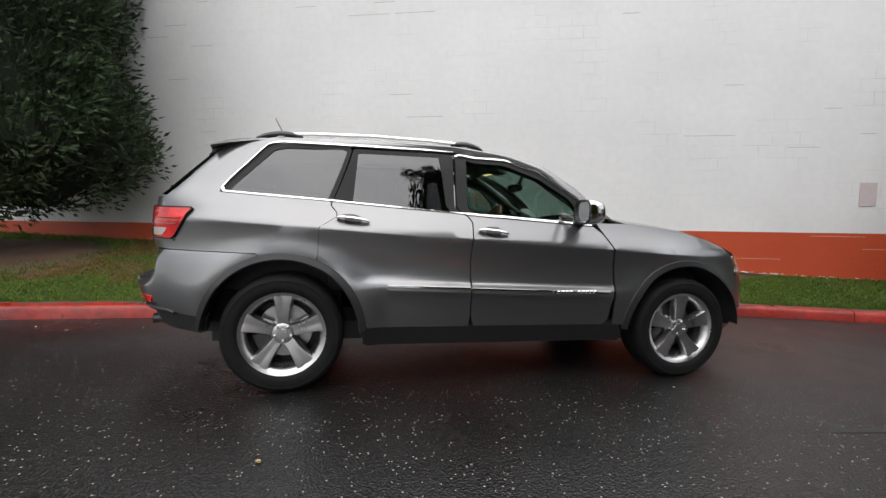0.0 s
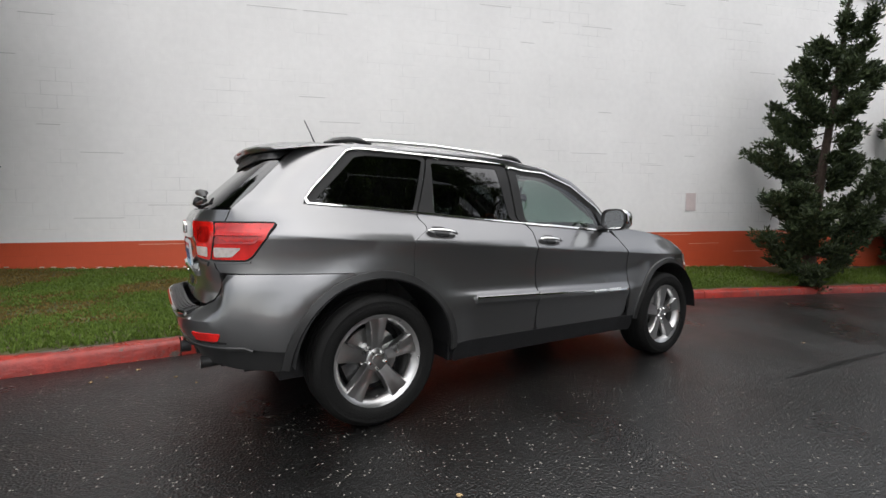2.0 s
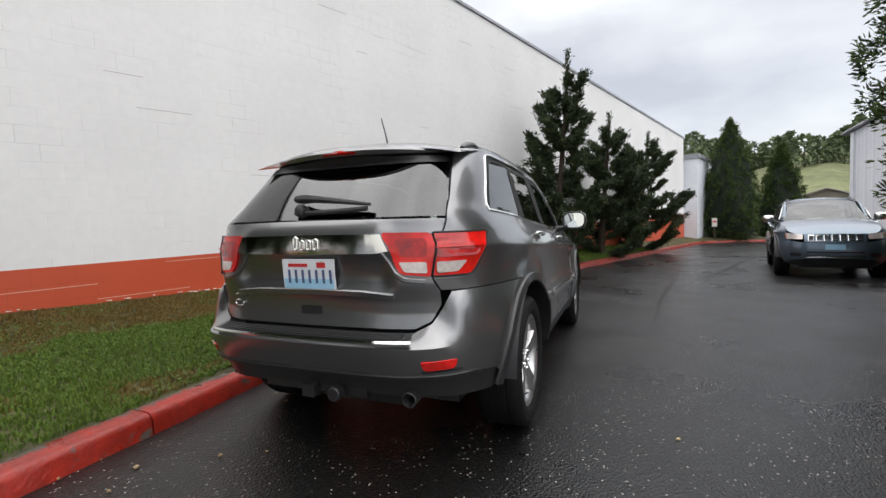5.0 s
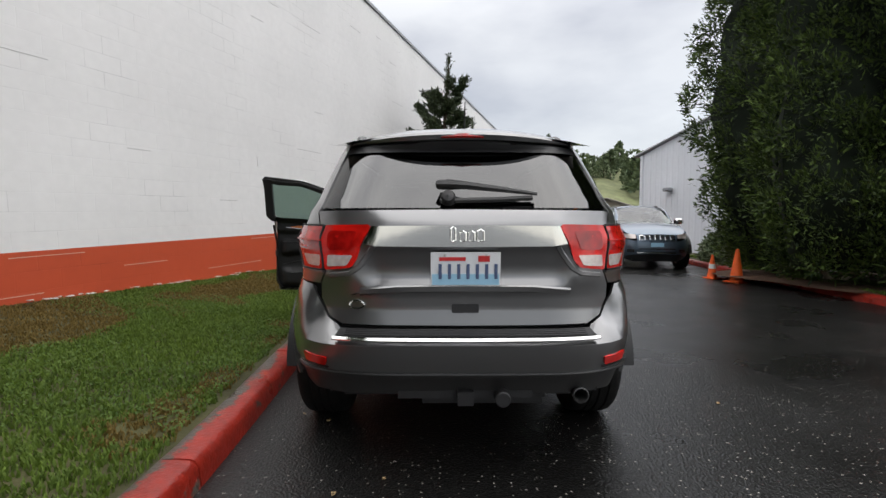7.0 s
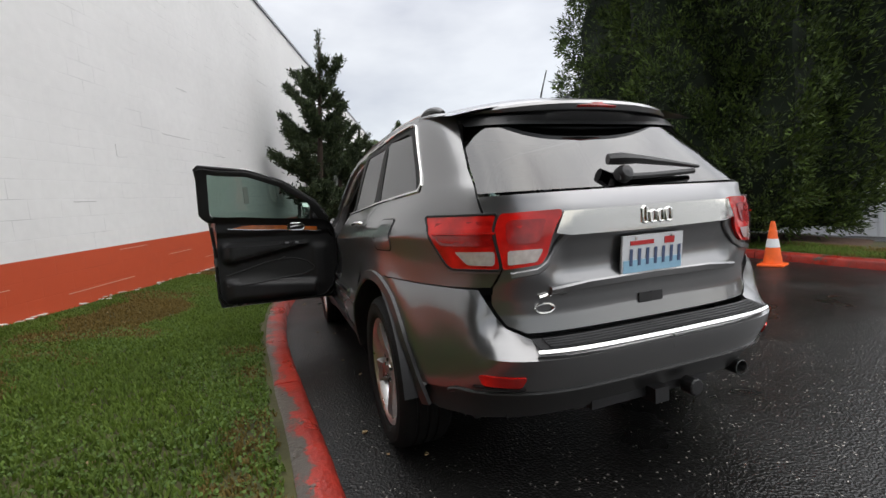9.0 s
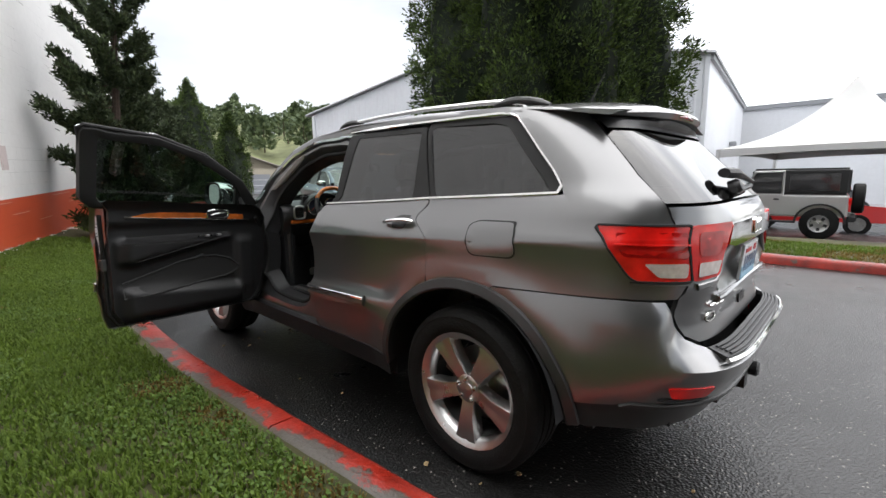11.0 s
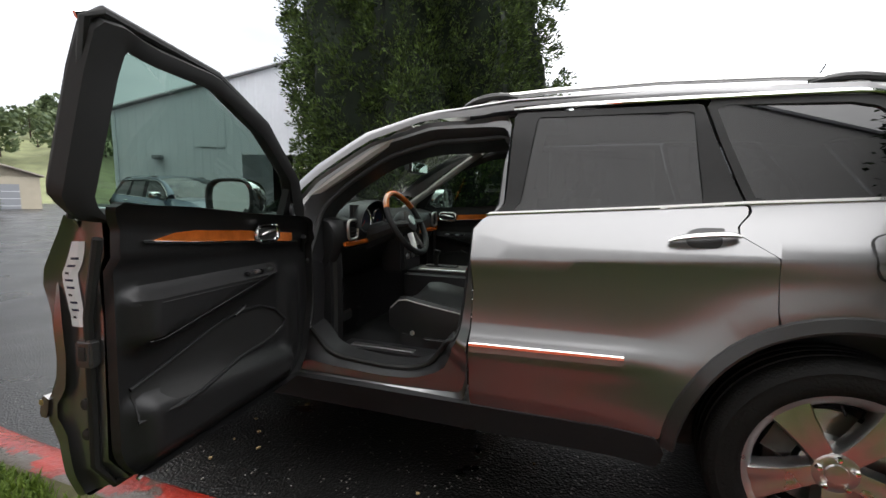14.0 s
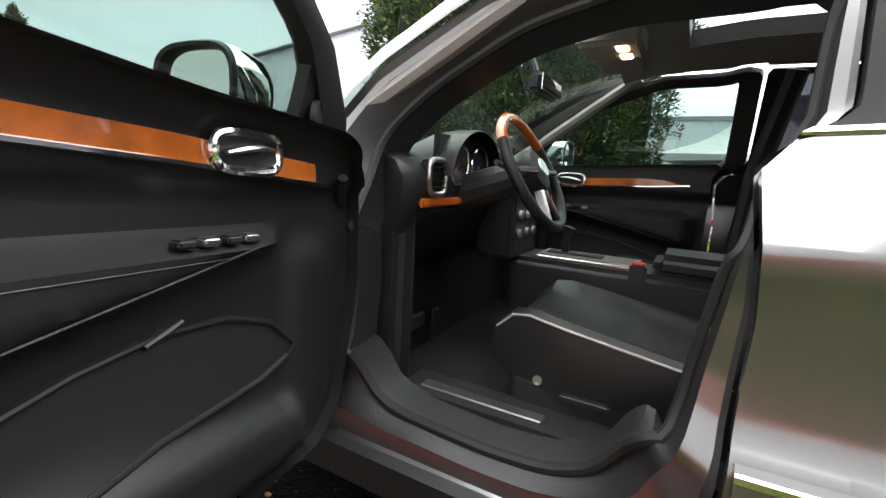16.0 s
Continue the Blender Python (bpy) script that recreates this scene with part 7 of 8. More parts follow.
def scraps(name, n, seed, place, r0, r1, material, label, category):
    rng = np.random.default_rng(seed)
    v, f = [], []
    for _ in range(n):
        p = place(rng)
        r, a0 = r0 + (r1 - r0) * rng.random(), rng.random() * 6.28
        k = len(v)
        rr = [r * (0.5 + 0.7 * rng.random()) for _ in range(6)]
        for lay in (0, 1):
            v += [(p[0] + rr[i] * math.cos(a0 + i * 1.047), p[1] + rr[i] * math.sin(a0 + i * 1.047), p[2] + 0.004 + 0.006 * lay + 0.004 * rng.random()) for i in range(6)]
        f += [tuple(range(k + 5, k - 1, -1)), tuple(range(k + 6, k + 12))] + [(k + i, k + (i + 1) % 6, k + 6 + (i + 1) % 6, k + 6 + i) for i in range(6)]
    tagged(new(name, mesh_from(name, v, f, material)), label, category, kind="stuff")


def at_wall(rng):
    x = -5 + 15 * rng.random()
    y = wall_y(x) - 0.03 - 0.12 * rng.random() ** 2
    return (x, y, lawn_z(x, y) + 0.02)


def on_road(rng):
    return (-4.5 + 9 * rng.random(), 0.2 + 1.0 * rng.random() ** 0.6 if rng.random() < 0.6 else -3.5 + 4.5 * rng.random(), 0.0)


scraps("paint_flakes", 130, 51, at_wall, 0.012, 0.05, DEBRIS, "white paint flakes along the wall's foot", "debris")
scraps("fallen_leaves", 40, 52, on_road, 0.006, 0.018, DRY_LEAF, "small fallen leaves on wet asphalt", "leaves")
scraps("lawn_litter", 60, 53, lambda rng: (lambda x: on_north(x, rng.random()) or (x, 2.0, 0.2))(-4 + 9 * rng.random()), 0.01, 0.03, DRY_LEAF, "fallen leaves on the lawn", "leaves")


# ---- small things outdoors ----
def cone(x, y, s=1.0, faded=False, tilt=0.0):
    c = empty("traffic_cone", pose(x, y, 0, 0, tilt, 20) @ Matrix.Scale(s, 4))
    part("base", soft_box(-0.18, 0.18, -0.18, 0.18, 0, 0.035, 0.012), ORANGE, c)
    part("cone_body", lathe([(0.135, 0.03), (0.13, 0.06), (0.035, 0.68), (0.028, 0.71), (0.02, 0.71), (0.02, 0.66)], 24, cap=False), ORANGE, c, smooth=True)
    if faded:
        part("pale_collar", lathe([(0.097, 0.30), (0.068, 0.46), (0.064, 0.46), (0.09, 0.30)], 24, cap=False), PLATE_WHITE, c, smooth=True)
    tagged(c, "faded orange traffic cone with a pale collar" if faded else "bright orange traffic cone on the asphalt", "traffic cone", "traffic cones along the far kerb")


cone(0.85, -5.65, 0.95, True)
cone(4.6, -5.85, 0.95)
cone(5.25, -5.75, 0.72, True)


def log_ring(x, y, r, seed, tilt):
    rng = np.random.default_rng(seed)
    bm = tube([(r * math.cos(a) * (1 + 0.06 * rng.normal()), 0.03 * rng.normal(), r * (1 + 0.05 * rng.normal()) * math.sin(a)) for a in [2 * math.pi * k / 18 for k in range(18)]], [r * 0.36 * (1 + 0.15 * rng.normal()) for _ in range(18)], 9, closed=True)
    ob = part("hollow_log", bm, PALE_CUT, smooth=True)
    ob.matrix_world = pose(x, y, 0.13 + r * 1.1, tilt, 0, 35)
    tagged(ob, "pale hollow log ring lying on the lawn", "log", "hollow logs on the far lawn")


log_ring(3.7, -7.05, 0.15, 1, 8)
log_ring(3.55, -8.2, 0.15, 2, -10)
log_ring(3.0, -8.0, 0.10, 3, 60)

# dark post under the cypress and a sign on a post further on
post = empty("utility_post", pose(5.05, -6.95, 0.1))
part("pole", lathe([(0.05, 0), (0.045, 1.55), (0.03, 1.58)], 10), BARK, post)
part("post_cap", soft_box(-0.06, 0.06, -0.05, 0.05, 1.45, 1.66, 0.01), TRIM_GREY, post)
tagged(post, "dark wooden post with a grey box on top", "post")
sign = empty("sign_post", pose(26.3, -6.55, 0.1))
part("pole", box(-0.03, 0.03, -0.03, 0.03, 0, 1.3), BARK, sign)
part("board", soft_box(-0.05, -0.02, -0.13, 0.13, 0.85, 1.35, 0.01), DEBRIS, sign)
part("board_bar", box(-0.054, -0.049, -0.09, 0.09, 1.1, 1.2), INK_RED, sign)
tagged(sign, "small pale sign board on a wooden post", "sign")

# faded patch and dents on the wall
patch = part("trim", box(7.42, 7.66, -0.012, 0.0, 1.33, 1.70), mat("faded_pink_patch", (0.56, 0.48, 0.47), 0.7, 0, 0.05, 12))
patch.matrix_world = WALL_M
tagged(patch, "faded pinkish plate fixed to the white wall", "wall plate", kind="structure")
for i, (u, w2, h2) in enumerate(((3.75, 2.12, 0.10), (0.85, 3.78, 0.05), (-2.1, 3.1, 0.03))):
    sc = part("trim", box(u - h2, u + h2, -0.006, 0.0, w2 - h2 * 0.8, w2 + h2 * 0.8), WALL_WHITE)
    sc.matrix_world = WALL_M
    tagged(sc, "small painted-over repair on the block wall", "wall plate", kind="structure")
# raised mortar lines that stand out on the wall
rng = np.random.default_rng(77)
for k in range(34):
    row = 1.05 + 0.203 * int(rng.integers(1, 24))
    u = -6 + 16 * rng.random()
    ln = 0.2 + 0.6 * rng.random()
    crack = part("trim", box(u, u + ln, -0.0025, 0.0, row - 0.004, row + 0.004), mat("shadowed_joint", (0.42, 0.41, 0.40), 0.8, 0, 0.1, 20) if k == 0 else bpy.data.materials["shadowed_joint"])
    crack.matrix_world = WALL_M
    tagged(crack, "open mortar joint line on the white wall", "wall joint", kind="structure")
for k in range(14):
    u, row = -3 + 1.05 * k + rng.random() * 0.3, (0.83, 0.63, 0.44)[k % 3]
    crack = part("trim", box(u, u + 0.5 + rng.random() * 0.7, -0.006, -0.003, row - 0.004, row + 0.004), mat("pale_joint", (0.62, 0.36, 0.28), 0.7) if k == 0 else bpy.data.materials["pale_joint"])
    crack.matrix_world = WALL_M
    tagged(crack, "pale chipped mortar joint on the red band", "wall joint", kind="structure")

# tar line and old paint smear on the road
TAR = mat("tar_seal", (0.006, 0.006, 0.006), 0.30, 0, 0.2, 30)
SMEAR = mat("old_white_paint", (0.16, 0.155, 0.15), 0.5, 0, 0.5, 9, stain=0.5, stain_scale=3)


def road_strip(name, pts, w, material, label):
    line = bez(pts, 10)
    v, f = [], []
    for i, p in enumerate(line):
        d = (line[min(i + 1, len(line) - 1)] - line[max(i - 1, 0)]).normalized()
        h = w * (0.6 + 0.5 * abs(noise.noise(Vector((i * 0.6, w, 0))))) * min(1, 0.2 + min(i, len(line) - 1 - i) / 4)
        nx, ny = -d.y * h, d.x * h
        v += [(p.x - nx, p.y - ny, 0.003), (p.x + nx, p.y + ny, 0.003)]
        if i:
            k = 2 * i
            f.append((k - 2, k - 1, k + 1, k))
    tagged(new(name, mesh_from(name, v, f, material)), label, "road mark", kind="structure")


road_strip("trim", [(4.7, -2.42, 0), (8.3, -3.66, 0), (13, -5.3, 0), (18, -6.95, 0)], 0.05, TAR, "black tar seal line on the asphalt")
road_strip("trim", [(1.7, -1.8, 0), (3.5, -1.98, 0), (5.5, -2.3, 0), (7.5, -2.75, 0)], 0.035, TAR, "black tar seal line on the asphalt")


# ---- metal building ----
def metal_building():
    A, B = Vector((16.4, -9.17, 0)), Vector((1.4, -14.6, 0))
    L = (B - A).length
    d = (B - A).normalized()
    nrm = Vector((d.y, -d.x, 0))
    if nrm.y > 0:
        nrm = -nrm
    m = Matrix(((d.x, nrm.x, 0, A.x), (d.y, nrm.y, 0, A.y), (0, 0, 1, 0), (0, 0, 0, 1)))
    b = empty("metal_building", m)
    zl, zp, zr = 4.29, 6.40, 5.20

    def top(u):
        return zl + (zp - zl) * u / 0.5 if u < 0.5 else zp + (zr - zp) * (u - 0.5) / 0.5
    o0, o1, oz = 0.295, 0.455, 2.75
    n = 18
    edges = sorted([i / n for i in range(n + 1)] + [o0, o1])
    for i in range(len(edges) - 1):
        u0, u1 = edges[i], edges[i + 1]
        if u1 - u0 < 0.004:
            continue
        zb = oz if o0 - 1e-6 <= u0 and u1 <= o1 + 1e-6 else -1.2
        bm = bmesh.new()
        ribs = max(1, round((u1 - u0) * L / 0.3))
        prof = []
        for r in range(ribs):
            a0 = u0 * L + (u1 - u0) * L * r / ribs
            w = (u1 - u0) * L / ribs
            prof += [(a0, 0.0), (a0 + w * 0.62, 0.0), (a0 + w * 0.74, -0.012), (a0 + w * 0.90, -0.012)]
        prof.append((u1 * L, 0.0))
        lo = [bm.verts.new((x, y, zb)) for x, y in prof]
        hi = [bm.verts.new((x, y, top(x / L))) for x, y in prof]
        for k in range(len(prof) - 1):
            bm.faces.new((lo[k], lo[k + 1], hi[k + 1], hi[k]))
        part("siding_panel", bm, METAL_WHITE, b)
    def skewed(bm):
        # the side walls do not stand square to the front
        for v in bm.verts:
            v.co.x += 0.245 * max(0.0, v.co.y)
        return bm
    part("roof", skewed(mesh_to_bm([(-0.3, -0.12, zl - 0.04), (L / 2, -0.12, zp), (L + 0.15, -0.12, zr - 0.03), (-0.3, 14, zl - 0.04), (L / 2, 14, zp), (L + 0.15, 14, zr - 0.03)], [(0, 1, 4, 3), (1, 2, 5, 4)], 0.10)), ROOF_GREY, b)
    part("barge_trim", tube([(-0.3, -0.12, zl), (L / 2, -0.12, zp + 0.04), (L + 0.15, -0.12, zr)], 0.05, 4), ROOF_GREY, b)
    part("side_wall", skewed(box(L - 0.05, L, 0.0, 14, -2.0, zr - 0.02)), METAL_WHITE, b)
    part("side_wall", skewed(box(0, 0.05, 0.0, 14, -0.5, zl - 0.02)), METAL_WHITE, b)
    part("side_gutter", skewed(box(L + 0.0, L + 0.12, 0.0, 14, zr - 0.14, zr - 0.02)), ROOF_GREY, b)
    part("side_light", soft_box(L + 1.95, L + 2.25, 7.9, 8.2, 2.7, 2.9, 0.03), TRIM_GREY, b)
    part("corner_trim", box(L - 0.12, L + 0.02, -0.05, 0.1, -1.2, zr), METAL_WHITE, b, bevel=0.01)
    part("corner_trim", box(-0.02, 0.12, -0.05, 0.1, -0.5, zl), METAL_WHITE, b, bevel=0.01)
    part("door_opening_frame", box(o0 * L - 0.12, o0 * L, -0.06, 0.12, -0.5, oz + 0.1), METAL_WHITE, b)
    part("door_opening_frame", box(o1 * L, o1 * L + 0.12, -0.06, 0.12, -0.5, oz + 0.1), METAL_WHITE, b)
    part("workshop_wall", box(o0 * L - 1.5, o1 * L + 1.5, 7, 7.1, -0.5, 4), DARK_IN, b)
    part("workshop_floor", box(o0 * L - 1.5, o1 * L + 1.5, 0.1, 7, -0.05, 0.02), CONCRETE, b)
    for k in (0.33, 0.5, 0.7):
        part("workshop_post", box(o0 * L + k * 2.4, o0 * L + k * 2.4 + 0.12, 2.0, 2.12, 0, 3.5), TRIM_GREY, b)
    lamp = bpy.data.materials.new("strip_light")
    lamp.use_nodes = True
    lb = lamp.node_tree.nodes["Principled BSDF"]
    lb.inputs["Emission Color"].default_value, lb.inputs["Emission Strength"].default_value = (1, 0.9, 0.75, 1), 2.5
    for k in (0.25, 0.6):
        part("strip_light", box(o0 * L + k * 2.4, o0 * L + k * 2.4 + 0.9, 3.0, 3.1, 2.45, 2.5), lamp, b)
    wl2 = Vector((0.105 * L, -0.05, 2.62))
    part("wall_lamp", soft_box(wl2.x - 0.16, wl2.x + 0.16, -0.32, -0.03, 2.55, 2.70, 0.03), TRIM_GREY, b)
    for k in (0.19, 0.40):
        part("wall_vent", soft_box(k * L, k * L + 1.1, -0.045, -0.02, 3.0 + 4 * (k - 0.19), 3.9 + 4 * (k - 0.19), 0.01), METAL_WHITE, b)
    tagged(b, "white ribbed metal workshop with an open bay door", "building")


def mesh_to_bm(verts, faces, thick):
    bm = bmesh.new()
    vs = [bm.verts.new(v) for v in verts]
    fs = [bm.faces.new([vs[i] for i in f]) for f in faces]
    g = bmesh.ops.extrude_face_region(bm, geom=fs)
    bmesh.ops.translate(bm, verts=[v for v in g["geom"] if isinstance(v, bmesh.types.BMVert)], vec=(0, 0, thick))
    return bm


metal_building()


def plain_building(name, x0, x1, y0, y1, z0, z1, material, label, rot=0, roof=None, door=None):
    b = empty(name, pose((x0 + x1) / 2, (y0 + y1) / 2, 0, 0, 0, rot))
    w, dd = (x1 - x0) / 2, (y1 - y0) / 2
    part("wall", box(-w, w, -dd, dd, z0, z1), material, b)
    if roof:
        part("roof", mesh_to_bm([(-w - 0.3, -dd - 0.3, z1), (w + 0.3, -dd - 0.3, z1), (-w - 0.3, 0, z1 + roof), (w + 0.3, 0, z1 + roof), (-w - 0.3, dd + 0.3, z1), (w + 0.3, dd + 0.3, z1)], [(0, 1, 3, 2), (2, 3, 5, 4)], 0.12), TAN_ROOF, b)
        part("gable", mesh_to_bm([(-w, -dd, z1), (-w, dd, z1), (-w, 0, z1 + roof)], [(0, 1, 2)], 0.02), material, b)
    else:
        part("coping", box(-w - 0.1, w + 0.1, -dd - 0.1, dd + 0.1, z1, z1 + 0.25), TRIM_GREY, b)
    if door:
        part("garage_door", box(-w - 0.03, -w, door[0], door[1], z0, door[2]), TRIM_GREY, b)
        for k in range(1, 4):
            part("door_rail", box(-w - 0.045, -w - 0.03, door[0], door[1], z0 + (door[2] - z0) * k / 4 - 0.02, z0 + (door[2] - z0) * k / 4 + 0.02), METAL_WHITE, b)
    tagged(b, label, "building")


plain_building("garage", 44, 60, -24, -17, -0.3, 2.6, TAN, "small tan garage with a grey door", -18, 1.3, (-2.2, 0.6, 2.0))
plain_building("end_wall", 26.3, 31.5, -6.6, -3.2, -0.3, 5.0, METAL_WHITE, "lower white wall past the end of the block wall", -20)
plain_building("sign_tower", -5.5, -4.1, -33.2, -31.6, -2, 6.4, TRIM_GREY, "grey pylon rising over the showroom roof")
plain_building("showroom", -6.1, 4.5, -41, -31, -2, 5.2, METAL_WHITE, "long flat-roofed pale showroom behind the tent")
plain_building("showroom", -34, -16, -95, -85, -2, 2.6, METAL_WHITE, "low distant pale showroom past the lot", 10)


# ---- tent ----
def tent(x, y, half, eave, peak, ground):
    t = empty("canopy_tent", pose(x, y, 0, 0, 0, -9))
    n = 40
    rows = []
    for i in range(11):
        k = i / 10
        row = []
        for j in range(n + 1):
            a = 2 * math.pi * j / n
            c, s = math.cos(a), math.sin(a)
            q = half / max(abs(c), abs(s))
            rr = q * (1 - k) + 0.03 * k
            row.append(Vector((rr * c, rr * s, eave + (peak - eave) * (0.36 * k + 0.64 * k ** 2.8))))
        rows.append(row)
    part("canopy", grid_bm(rows), TENT, t, smooth=True)
    for a, b in (((-half, -half), (half, -half)), ((half, -half), (half, half)), ((half, half), (-half, half)), ((-half, half), (-half, -half))):
        m = 16
        part("valance", grid_bm([[Vector((a[0] + (b[0] - a[0]) * k / m, a[1] + (b[1] - a[1]) * k / m, eave + 0.01 - h * (0.30 - 0.10 * math.sin(math.pi * k / m)))) for k in range(m + 1)] for h in (0, 1)]), TENT, t)
    for sx_, sy_ in ((1, 1), (1, -1), (-1, 1), (-1, -1)):
        part("leg", box(sx_ * half - 0.05, sx_ * half + 0.05, sy_ * half - 0.05, sy_ * half + 0.05, ground, eave), SATIN, t)
    tagged(t, "white peaked canopy tent over parked vehicles", "tent")


tent(-2.1, -19.5, 3.1, 2.27, 4.7, -0.65)


# ---- other vehicles ----
def simple_car(name, m, paint, label, kind="suv", length=4.6):
    """A parked car seen from afar: body, glasshouse, lamps, bumpers, wheels."""
    c = empty(name, m)
    L = length / 2
    if kind == "suv":
        low = [(-L, 0.45), (-L, 0.95), (-L + 0.1, 1.05), (L - 1.15, 1.02), (L - 0.15, 0.90), (L, 0.75), (L, 0.40)]
        cab = [(-L + 0.12, 1.0), (-L + 0.35, 1.66), (0.3, 1.70), (L - 1.25, 1.02)]
    else:
        low = [(-L, 0.40), (-L, 0.85), (-L + 0.9, 0.92), (L - 1.2, 0.90), (L - 0.15, 0.75), (L, 0.62), (L, 0.35)]
        cab = [(-L + 0.65, 0.9), (-L + 1.15, 1.40), (0.35, 1.43), (L - 1.25, 0.90)]
    def loft_side(pts, w0, w1):
        s = []
        for y, k in ((-w0, 0.96), (-w0 * 0.93, 1.0), (0, 1.0), (w0 * 0.93, 1.0), (w0, 0.96)):
            s.append([Vector((x * (k if abs(y) > 0.1 else 1.02), y * (1 - w1 * max(0, (z - 0.9)) / 0.8), z)) for x, z in pts])
        return loft_bm(s)
    part("body", loft_side(low, 0.92, 0.0), paint, c, smooth=True, bevel=0.0)
    part("glasshouse", loft_side(cab, 0.80, 0.18), PAINT_BLACK, c, smooth=True)
    top = [(x, z + 0.015) for x, z in cab[1:3]]
    part("roof", box(top[0][0] - 0.02, top[1][0] + 0.05, -0.68, 0.68, top[0][1] - 0.03, top[1][1] + 0.015), paint, c, bevel=0.02)
    for x, z in ((cab[1][0] + 0.05, cab[0][1]), ((cab[1][0] + cab[2][0]) / 2, cab[0][1]), (cab[2][0], cab[0][1])):
        for s in (1, -1):
            part("pillar", tube([(x, 0.80 * s, z - 0.02), (x * 0.96, 0.69 * s, cab[1][1])], 0.035, 6), paint, c)
    for x in (-L + 0.9, L - 0.9):
        for s in (1, -1):
            part("wheel", lathe([(0.2, -0.11), (0.30, -0.11), (0.33, -0.08), (0.33, 0.08), (0.30, 0.11), (0.2, 0.11)], 22, pose(x, 0.82 * s, 0.33, 90), cap=True), RUBBER, c, smooth=True)
            part("wheel_disc", lathe([(0.21, 0), (0.2, 0.02), (0.06, 0.012), (0, 0.02)], 18, pose(x, 0.925 * s, 0.33, -90 * s), cap=False), ALLOY, c, smooth=True)
    for s in (1, -1):
        part("tail_light", soft_box(-L - 0.01, -L + 0.12, 0.60 * s - 0.14, 0.60 * s + 0.14, 0.75, 0.92, 0.02), RED_LENS, c)
        part("headlight", soft_box(L - 0.14, L + 0.005, 0.60 * s - 0.16, 0.60 * s + 0.16, 0.66, 0.78, 0.02), CLEAR_LENS, c)
    part("bumper", soft_box(-L - 0.04, -L + 0.2, -0.88, 0.88, 0.35, 0.58, 0.05), paint, c)
    part("bumper", soft_box(L - 0.2, L + 0.04, -0.88, 0.88, 0.30, 0.52, 0.05), paint, c)
    tagged(c, label, "car", "cars on the far lot")


def boxy_jeep(m):
    """Silver two-door off-road vehicle with a black hard top and a spare wheel on its tail."""
    c = empty("off_road_vehicle", m)
    part("tub", soft_box(-1.75, 0.75, -0.78, 0.78, 0.55, 1.12, 0.04), PAINT_SILVER, c)
    part("hood", soft_box(0.7, 1.95, -0.62, 0.62, 0.75, 1.14, 0.05), PAINT_SILVER, c)
    part("grille", soft_box(1.92, 2.0, -0.62, 0.62, 0.68, 1.12, 0.02), PAINT_SILVER, c)
    part("hard_top", soft_box(-1.75, 0.28, -0.74, 0.74, 1.12, 1.80, 0.06), TRIM, c)
    for s in (1, -1):
        part("door", soft_box(-0.42, 0.52, 0.76 * s - 0.03, 0.76 * s + 0.03, 0.62, 1.14, 0.015), PAINT_SILVER, c)
        part("door_frame", tube([(-0.42, 0.765 * s, 1.12), (-0.42, 0.745 * s, 1.72), (0.20, 0.745 * s, 1.72), (0.50, 0.765 * s, 1.14)], 0.035, 6), PAINT_SILVER, c)
        part("door_glass", box(-0.38, 0.26, 0.752 * s - 0.004, 0.752 * s + 0.004, 1.16, 1.68), PAINT_BLACK, c)
        part("rear_side_glass", box(-1.55, -0.55, 0.748 * s - 0.004, 0.748 * s + 0.004, 1.22, 1.66), PAINT_BLACK, c)
        part("door_handle", soft_box(-0.36, -0.24, 0.80 * s - 0.012, 0.80 * s + 0.012, 0.98, 1.02, 0.005), TRIM, c)
        part("door_mirror", soft_box(0.48, 0.60, 0.90 * s - 0.09, 0.90 * s + 0.09, 1.12, 1.30, 0.02), TRIM, c)
        for x in (-1.22, 1.22):
            part("fender_flare", grid_bm([[Vector((x + r * math.cos(a), y, 0.42 + r * 0.95 * math.sin(a))) for a in [math.pi * k / 12 for k in range(13)]] for r, y in ((0.47, 0.74 * s), (0.52, 0.93 * s), (0.47, 0.93 * s))]), TRIM, c)
            part("wheel", lathe([(0.2, -0.12), (0.36, -0.12), (0.40, -0.09), (0.40, 0.09), (0.36, 0.12), (0.2, 0.12)], 26, pose(x, 0.79 * s, 0.40, 90)), RUBBER, c, smooth=True)
            part("wheel_disc", lathe([(0.22, 0), (0.21, 0.02), (0.15, 0.0), (0.06, 0.012), (0, 0.02)], 20, pose(x, 0.912 * s, 0.40, -90 * s), cap=False), ALLOY, c, smooth=True)
            for k in range(5):
                part("wheel_slot", box(-0.035, 0.035, 0.10, 0.18, 0.0, 0.016, pose(x, 0.914 * s, 0.40, -90 * s, 0, 0) @ pose(0, 0, 0, 0, 0, 72 * k)), TRIM, c)
    part("spare_wheel", lathe([(0.0, -0.12), (0.34, -0.12), (0.38, -0.09), (0.38, 0.09), (0.34, 0.12), (0.0, 0.12)], 26, pose(-1.93, 0, 1.02, 0, 90, 0), cap=False), RUBBER, c, smooth=True)
    part("bumper", soft_box(-1.92, -1.74, -0.78, 0.78, 0.46, 0.62, 0.03), TRIM, c)
    part("side_step", tube([(-0.75, 0.82, 0.42), (0.75, 0.82, 0.42)], 0.035, 8), TRIM, c)
    part("tail_light", soft_box(-1.80, -1.74, 0.60, 0.76, 0.88, 1.06, 0.01), RED_LENS, c)
    tagged(c, "silver off-road vehicle with a black hard top", "car")


